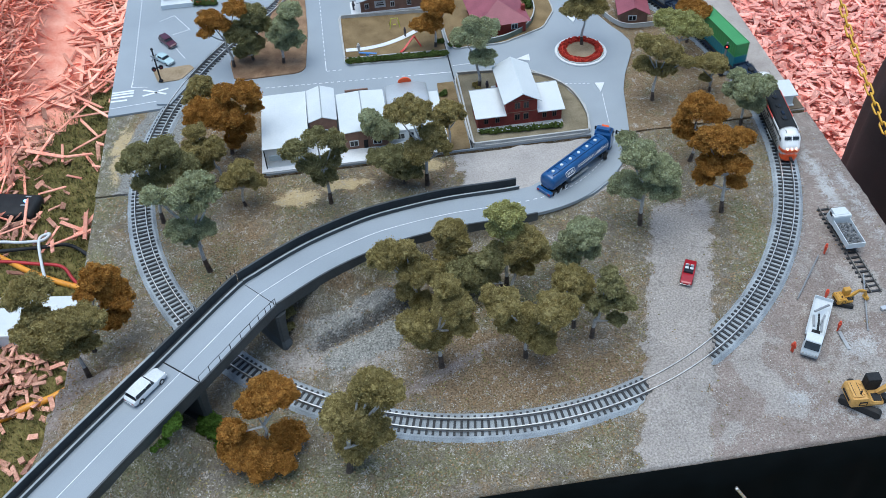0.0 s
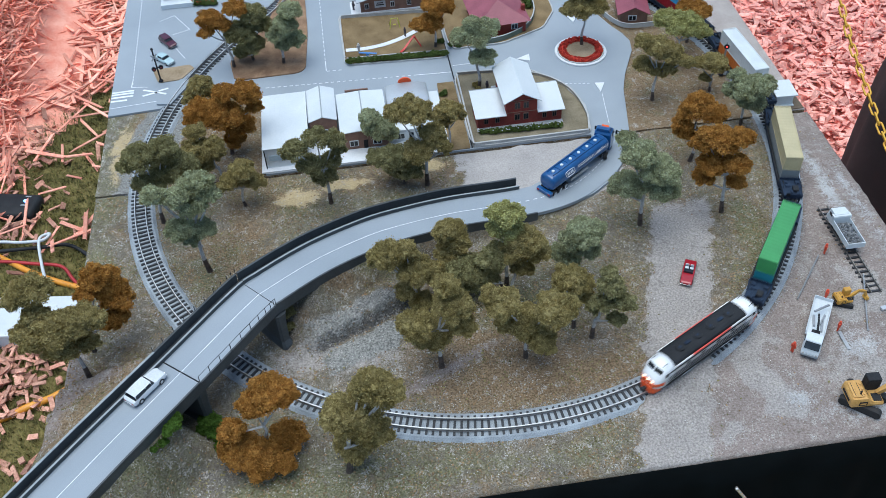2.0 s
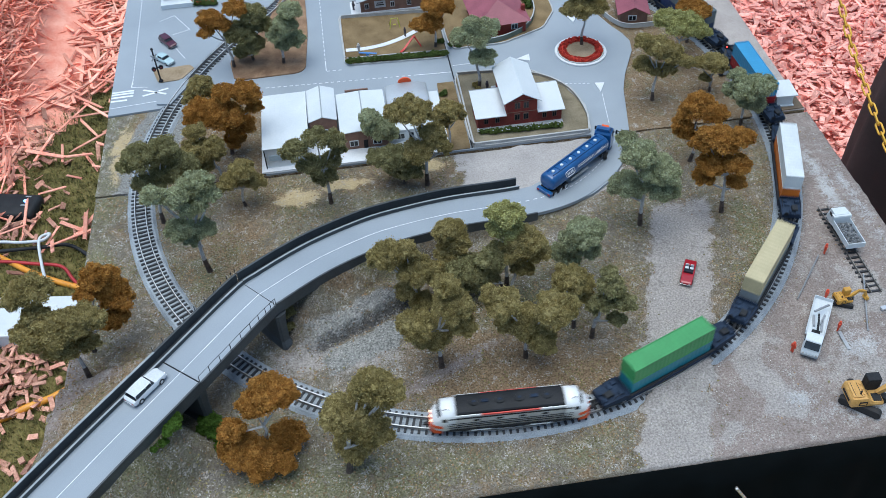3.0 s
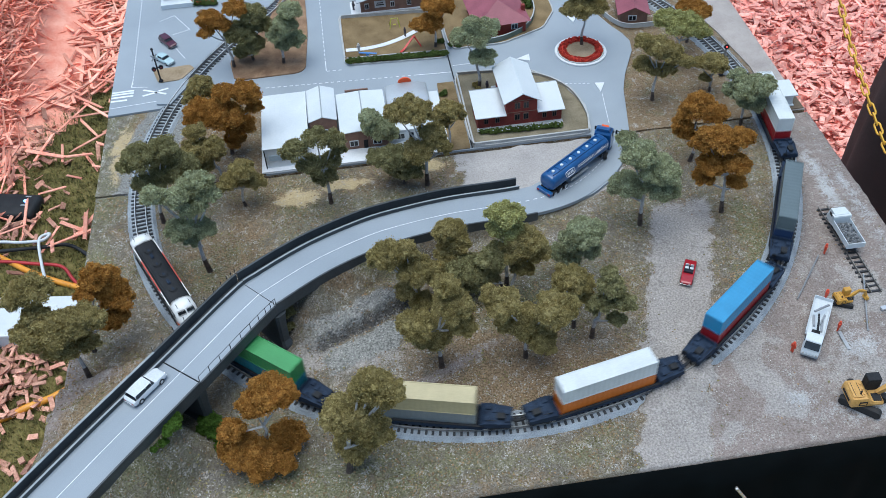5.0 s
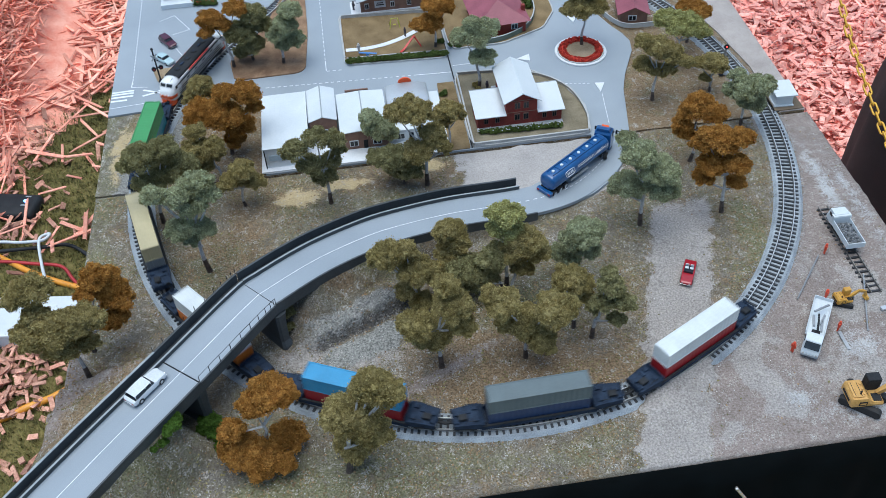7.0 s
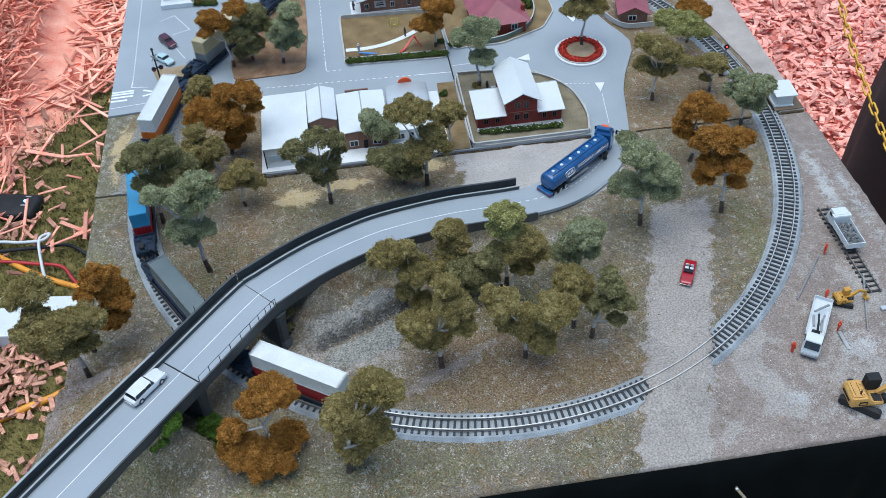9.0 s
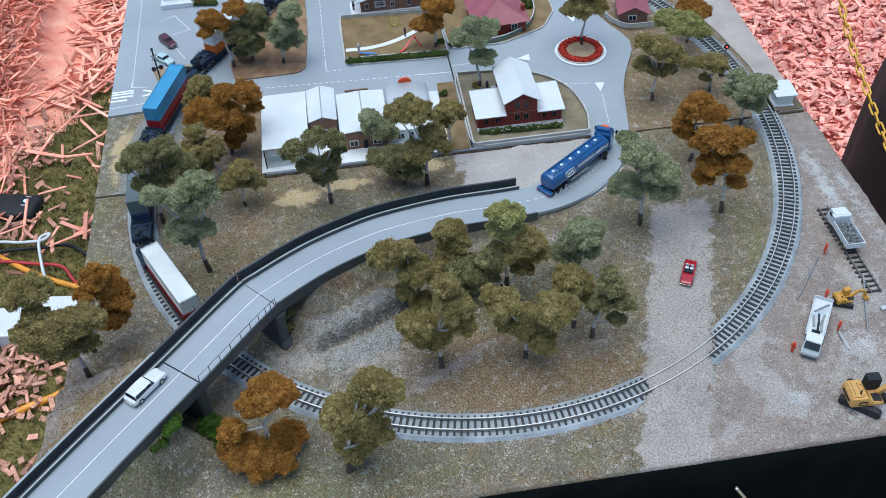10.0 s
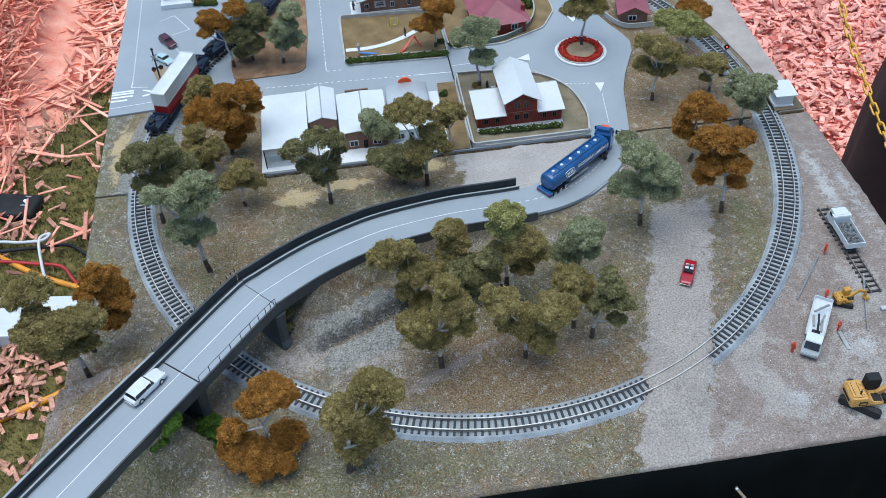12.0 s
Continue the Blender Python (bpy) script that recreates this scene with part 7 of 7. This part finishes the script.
excavator(pose(0.6395, 0.7705, 0.001, 0, 0, 2), 0.68, [(0.010, 0.017), (0.026, 0.032), (0.042, 0.026), (0.046, 0.012)], "small yellow tracked model excavator on bare earth", -28)
excavator(pose(0.591, 0.610, 0.001, 0, 0, -4), 1.25, [(0.010, 0.018), (0.030, 0.036), (0.052, 0.030), (0.058, 0.012)], "large yellow tracked model excavator near the board edge", -38, mat("faded_construction_yellow", (0.44, 0.235, 0.055), (0.62, 0.36, 0.12), 0.012, 0.55, bump=0.1))
figurine(0.655, 0.864, 0.001, M_HIVIS, "plain orange-red model worker figurine beside the siding")
figurine(0.537, 0.701, 0.001, M_HIVIS, "plain orange-red model worker figurine before the truck")
figurine(0.611, 0.724, 0.001, M_HIVIS, "plain orange-red model worker figurine holding a plank")
tagged(part("plank", box(0, 0, 0, 0.005, 0.030, 0.0016, 0.0003), M_STEEL), "small grey model plank on the ground", "plank").matrix_basis = pose(0.612, 0.706, 0.001, 3, 0, 2)
tagged(part("trestle", box(0, 0, 0, 0.009, 0.006, 0.004, 0.0006), M_GREYROOF), "small blue-grey model trestle box", "box").matrix_basis = pose(0.689, 0.749, 0.001, 0, 0, 10)
for a, b, z in (((0.643, 0.858), (0.581, 0.786), 0.004), ((0.689, 0.812), (0.650, 0.716), 0.004)):
    tagged(part("pole", rod((*a, z + 0.001), (*b, 0.0025), 0.0011, seg=8), M_STEEL), "thin grey model pole lying on bare earth", "pole")


# ---- the train ----
RAIL_Z = 0.0101


def wheelset(parent, x, z, r=0.0050):
    bm = bmesh.new()
    for y in (-0.0082, 0.0082):
        rod((x, y - 0.0014, z), (x, y + 0.0014, z), r, seg=16, bm=bm)
        rod((x, y * 0.80 - 0.0003, z), (x, y * 0.80 + 0.0003, z), r * 1.12, seg=16, bm=bm)
    rod((x, -0.008, z), (x, 0.008, z), 0.0011, seg=8, bm=bm)
    return part("wheelset", bm, M_RUST, parent)


def bogie(parent, x, axles, half, material):
    b = part("bogie", box(0, 0, 0.0040, half * 2 + 0.010, 0.0150, 0.0045, 0.0006), material, parent)
    b.location = (x, 0, 0)
    for y in (-0.0118, 0.0118):
        bm = box(0, y, 0.0042, half * 2 + 0.012, 0.0022, 0.0038, 0.0005)
        for a in axles:
            box(a, y * 1.06, 0.0030, 0.0052, 0.0028, 0.0056, 0.0006, bm)
        part("side_frame", bm, material, b)
    for a in axles:
        wheelset(b, a, 0.0050)
    return b


def loco():
    ob = thing("locomotive", pose(0, 0, 0), "silver diesel locomotive with white noses, black roof, red stripe", "locomotive")
    hw, top = 0.0158, 0.0450
    X = 0.0975

    def ring(x, w, lo, hi, curve):
        pts = [(-w, lo), (-w, lo + (hi - lo) * 0.55), (-w * 0.97, hi - curve)]
        for k in range(1, 8):
            a = math.pi - math.pi * k / 8
            pts.append((math.cos(a) * w * 0.95, hi - curve + math.sin(a) * curve))
        pts += [(w * 0.97, hi - curve), (w, lo + (hi - lo) * 0.55), (w, lo)]
        return [Vector((x, y, z)) for y, z in pts]

    smooth(part("body_side", loft([ring(x, hw, 0.0120, top - 0.0025, 0.0065) for x in (-0.0790, -0.04, 0.04, 0.0790)]), M_SILVER, ob, "silver ribbed body side"))
    part("roof", loft([ring(x, hw * 0.90, top - 0.0060, top, 0.0034) for x in (-0.0665, 0.0, 0.0665)]), M_BLACK, ob, "black roof with fans")
    for s in (-1, 1):
        secs = [ring(s * x, w, lo, hi, c) for x, w, lo, hi, c in ((0.0675, hw + 0.0002, 0.0200, top + 0.0003, 0.0085), (0.0780, hw + 0.0002, 0.0118, top + 0.0004, 0.0085), (0.0850, hw, 0.0118, top - 0.001, 0.0085),
                                                                (0.0885, hw * 0.95, 0.0118, top - 0.0085, 0.0080), (0.0935, hw * 0.86, 0.0125, top - 0.0120, 0.0075), (0.0972, hw * 0.66, 0.0135, top - 0.0170, 0.006))]
        nose = part("nose", loft(secs), M_SHELL, ob, "white streamlined cab nose")
        smooth(nose)
        for y in (-0.0062, 0.0062):
            w = box(0, 0, 0, 0.0012, 0.0108, 0.0066, 0.0006)
            win = part("windscreen", w, M_GLASS, nose)
            win.matrix_basis = Matrix.Translation((s * 0.0893, y, top - 0.0098)) @ Matrix.Rotation(radians(-28 * s), 4, "Y") @ Matrix.Rotation(radians(10 * s * (1 if y > 0 else -1)), 4, "Z")
        for y in (-0.0166, 0.0166):
            part("side_window", box(s * 0.0815, y * 0.965, 0.0305, 0.0060, 0.0010, 0.0055, 0.0003), M_GLASS, nose)
        part("nose_band", loft([ring(s * x, w, 0.0170, 0.0232, 0.001) for x, w in ((0.0845, hw + 0.0006), (0.0945, hw * 0.87), (0.0986, hw * 0.60))]), M_ORANGE, nose, "orange-red band")
        for y in (-0.0070, 0.0, 0.0070):
            part("headlight", rod((s * 0.0965, y, 0.0242), (s * 0.0992, y, 0.0242), 0.0017, 0.0014, 12), M_LAMP if s > 0 else M_SHELL, nose)
        pil = [[Vector((s * x, y, z)) for y, z in ((-w, 0.0035), (w, 0.0035), (w, 0.0135), (-w, 0.0135))] for x, w in ((0.0860, 0.0135), (0.0960, 0.0120), (0.1000, 0.0070))]
        part("pilot", loft(pil), M_ORANGE, ob, "orange pilot below the nose")
        part("coupler", box(s * 0.1035, 0, 0.0070, 0.0090, 0.0040, 0.0035, 0.0006), M_BLACK, ob)
        for y in (-0.0092, 0.0092):
            part("handrail", tube([(s * 0.0755, y, top + 0.0003), (s * 0.0790, y, top + 0.0028), (s * 0.0845, y, top + 0.0010)], 0.0004, seg=5), M_BLACK, ob)
    for y in (-1, 1):
        part("red_stripe", box(0.0, y * (hw - 0.0001), 0.0378, 0.0720, 0.0014, 0.0026), M_REDSTRIPE, ob, "red stripe")
        for k in (-1, 1):
            part("roof_edge", box(k * 0.0518, y * (hw - 0.0003), 0.0378, 0.0314, 0.0012, 0.0026), M_SHELL, ob)
            part("skirt", box(k * 0.037, y * (hw - 0.0004), 0.0062, 0.026, 0.0012, 0.0034, 0.0004), M_SHELL, ob, "pale skirt panel")
        part("lower_sill", box(0.0, y * (hw - 0.0001), 0.0100, 0.1560, 0.0020, 0.0032), M_BLACK, ob)
        for z, t in ((0.0165, 0.0012), (0.0205, 0.0008), (0.0240, 0.0008), (0.0335, 0.0018)):
            part("side_line", box(0.0, y * (hw + 0.00015), z, 0.1540, 0.0006, t), M_BLACK, ob)
        for k in range(4):
            part("side_grille", box(-0.042 + k * 0.028, y * (hw + 0.0001), 0.0275, 0.0080, 0.0006, 0.0030, 0.0002), M_GLASS, ob)
    for x in (-0.046, -0.012, 0.012, 0.044):
        fan = rod((x, 0, top - 0.0004), (x, 0, top + 0.0012), 0.0062, 0.0056, 18)
        f = part("roof_fan", fan, M_BLACK, ob)
        part("fan_hub", rod((x, 0, top + 0.0012), (x, 0, top + 0.0017), 0.0020, 0.0016, 12), M_NAVYBLACK, f)
    for x in (-0.030, 0.031):
        part("exhaust", box(x, 0, top - 0.0004, 0.0090, 0.0045, 0.0022, 0.0006), M_NAVYBLACK, ob)
    part("fuel_tank", box(0, 0, 0.0040, 0.046, 0.0260, 0.0085, 0.0020), M_BLACK, ob)
    bs = [bogie(ob, s * 0.056, (-0.0165, 0.0, 0.0165), 0.0165, M_BLACK) for s in (1, -1)]
    return ob, bs, 0.056


def wagon():
    ob = thing("well_wagon", pose(0, 0, 0), "blue-black container well wagon with end decks over the bogies", "wagon", "container wagons")
    for y in (-1, 1):
        part("side_sill", box(0, y * 0.0150, 0.0035, 0.150, 0.0022, 0.0070, 0.0004), M_NAVYBLACK, ob)
        part("sill_lip", box(0, y * 0.0152, 0.0107, 0.146, 0.0030, 0.0010, 0.0002), M_BLACK, ob)
    part("well_floor", box(0, 0, 0.0030, 0.140, 0.0275, 0.0010), M_BLACK, ob)
    for s in (-1, 1):
        secs = [[Vector((s * x, y, z)) for y, z in ((-w, lo), (w, lo), (w, hi), (-w, hi))] for x, w, lo, hi in
                ((0.0700, 0.0161, 0.0035, 0.0150), (0.0760, 0.0161, 0.0070, 0.0175), (0.0880, 0.0150, 0.0095, 0.0175), (0.1080, 0.0135, 0.0105, 0.0165))]
        part("end_deck", loft(secs), M_NAVYBLACK, ob)
        part("end_post", box(s * 0.1078, 0, 0.0165, 0.0016, 0.0220, 0.0035, 0.0004), M_NAVYBLACK, ob)
        part("brake_gear", box(s * 0.0955, 0.004, 0.0172, 0.0110, 0.0085, 0.0050, 0.0010), M_BLACK, ob)
        part("brake_wheel", rod((s * 0.1090, -0.0085, 0.0195), (s * 0.1098, -0.0085, 0.0195), 0.0032, seg=14), M_BLACK, ob)
        for x, y, sx, sy, sz in ((0.0790, -0.0085, 0.0065, 0.0060, 0.0030), (0.0790, 0.0085, 0.0065, 0.0060, 0.0030), (0.0870, -0.0060, 0.0050, 0.0080, 0.0022), (0.1030, 0.0080, 0.0045, 0.0060, 0.0026), (0.1020, -0.0020, 0.0060, 0.0035, 0.0032)):
            part("deck_fitting", box(s * x, y, 0.0170, sx, sy, sz, 0.0006), M_NAVYBLACK, ob)
        part("bulkhead", box(s * 0.0695, 0, 0.0040, 0.0016, 0.0300, 0.0150, 0.0004), M_NAVYBLACK, ob)
        for y in (-0.0128, 0.0128):
            part("grab_rail", tube([(s * 0.078, y, 0.0174), (s * 0.080, y, 0.0222), (s * 0.090, y, 0.0222), (s * 0.092, y, 0.0174)], 0.0004, seg=5), M_BLACK, ob)
        part("coupler", box(s * 0.1130, 0, 0.0065, 0.0110, 0.0036, 0.0032, 0.0005), M_BLACK, ob)
    return ob


def container(colour, label):
    """Container 131 mm long, with ribbed sides and roof, corner posts and a door end."""
    m = paint(label.replace(" ", "_"), colour, 0.45, 0.15)
    ob = thing("shipping_container", pose(0, 0, 0), label, "container", "shipping containers")
    L, Wd, H = 0.1290, 0.0256, 0.0252
    n = 36
    bm = bmesh.new()
    secs = []
    for i in range(n * 2 + 1):
        x = -L / 2 + 0.0022 + (L - 0.0044) * i / (n * 2)
        e = 0.00035 if (i // 2) % 2 else 0.0
        w = Wd / 2 - e
        secs.append([Vector((x, y, z)) for y, z in ((-w, 0.0008), (w, 0.0008), (w, H - 0.0006 - e * 0.4), (-w, H - 0.0006 - e * 0.4))])
    part("shell", loft(secs, bm), m, ob)
    for sx in (-1, 1):
        for sy in (-1, 1):
            part("corner_post", box(sx * (L / 2 - 0.0012), sy * (Wd / 2 - 0.0010), 0, 0.0024, 0.0024, H, 0.0002), m, ob)
    for sy in (-1, 1):
        for z in (0.0, H - 0.0014):
            part("side_rail", box(0, sy * (Wd / 2 - 0.0005), z, L - 0.0048, 0.0014, 0.0014, 0.0002), m, ob)
    for sx in (-1, 1):
        for z in (0.0, H - 0.0014):
            part("end_rail", box(sx * (L / 2 - 0.0007), 0, z, 0.0014, Wd - 0.0046, 0.0014), m, ob)
        part("end_panel", box(sx * (L / 2 - 0.0012), 0, 0.0014, 0.0012, Wd - 0.0044, H - 0.0028), m, ob)
    for y in (-0.0085, -0.0035, 0.0035, 0.0085):
        part("lock_rod", rod((-L / 2 - 0.0001, y, 0.001), (-L / 2 - 0.0001, y, H - 0.001), 0.0004, seg=6), m, ob)
    return ob


M_LAMP = glow("lit_headlight", (1.0, 0.66, 0.45), 1.3)
LOADS = (
    ((0.030, 0.200, 0.255), (0.055, 0.265, 0.085), "teal-blue", "green"),
    ((0.20, 0.225, 0.24), (0.46, 0.40, 0.24), "grey-blue", "khaki"),
    ((0.58, 0.155, 0.022), (0.58, 0.62, 0.64), "orange", "pale grey"),
    ((0.27, 0.012, 0.020), (0.040, 0.250, 0.46), "dark red", "sky-blue"),
    ((0.022, 0.045, 0.110), (0.105, 0.138, 0.150), "navy blue", "slate grey"),
    ((0.30, 0.012, 0.018), (0.60, 0.64, 0.65), "crimson", "off-white"),
)


def travel(t):
    """Way of the first wagon's middle along the loop at t seconds."""
    q = (t - 6.0) / 6.0
    return 1.9048 + 1.6799 * q - 0.0338 * q * q - 0.0456 * q ** 3


def riding(s, half):
    """Pose of a vehicle whose pivots run at s - half and s + half."""
    a, b = on_track(s - half), on_track(s + half)
    c = (a + b) / 2
    return pose(c.x, c.y, RAIL_Z, 0, 0, math.degrees(math.atan2(b.y - a.y, b.x - a.x)))


def swivel(s, s_pivot, half, x):
    body = riding(s, half)
    p, q = on_track(s_pivot - 0.012), on_track(s_pivot + 0.012)
    turn = math.atan2(q.y - p.y, q.x - p.x) - body.to_euler().z
    return pose(x, 0, 0, 0, 0, math.degrees(math.remainder(turn, math.tau)))


TRAIN = []
engine, engine_bogies, engine_half = loco()
first_wagon = wagon()
wagons = [first_wagon] + [copy_thing(first_wagon, pose(0, 0, 0)) for _ in range(5)]
for i, (wg, (c_low, c_top, n_low, n_top)) in enumerate(zip(wagons, LOADS)):
    bs = [bogie(wg, s * 0.0915, (-0.0095, 0.0095), 0.0095, M_BLACK) for s in (1, -1)]
    low = container(c_low, n_low + " shipping container in the wagon's well")
    high = container(c_top, n_top + " shipping container stacked on top of another")
    TRAIN.append((wg, bs, low, high))


def motions():
    times = [k * 0.2 for k in range(61)]
    place = lambda t: travel(t) + 0.2215
    walk(engine, [(t, riding(place(t), engine_half)) for t in times])
    for b, side in zip(engine_bogies, (1, -1)):
        walk(b, [(t, swivel(place(t), place(t) + side * engine_half, engine_half, side * engine_half)) for t in times])
    for i, (wg, bs, low, high) in enumerate(TRAIN):
        way = lambda t: travel(t) - 0.23427 * i
        walk(wg, [(t, riding(way(t), 0.0915)) for t in times])
        walk(low, [(t, riding(way(t), 0.0915) @ pose(0, 0, 0.0046)) for t in times])
        walk(high, [(t, riding(way(t), 0.0915) @ pose(0, 0, 0.0300)) for t in times])
        for b, side in zip(bs, (1, -1)):
            walk(b, [(t, swivel(way(t), way(t) + side * 0.0915, 0.0915, side * 0.0915)) for t in times])
    walk(chain, [(t, CHAIN_AT @ pose(0, 0, 0, 0, a, 0)) for t, a in
                 ((0, -3.4), (0.5, -1.0), (1, -1.9), (1.5, -1.9), (2, -1.0), (2.5, -2.2), (3, -0.5), (4, 0.1), (5, 0.5), (5.5, -0.5), (6, 0.5), (6.5, -1.0), (7, -1.9), (8, -1.4), (9, -1.0), (10, -1.0), (10.5, -0.5), (11, -1.0), (11.5, -1.9), (12, -1.9))])


motions()
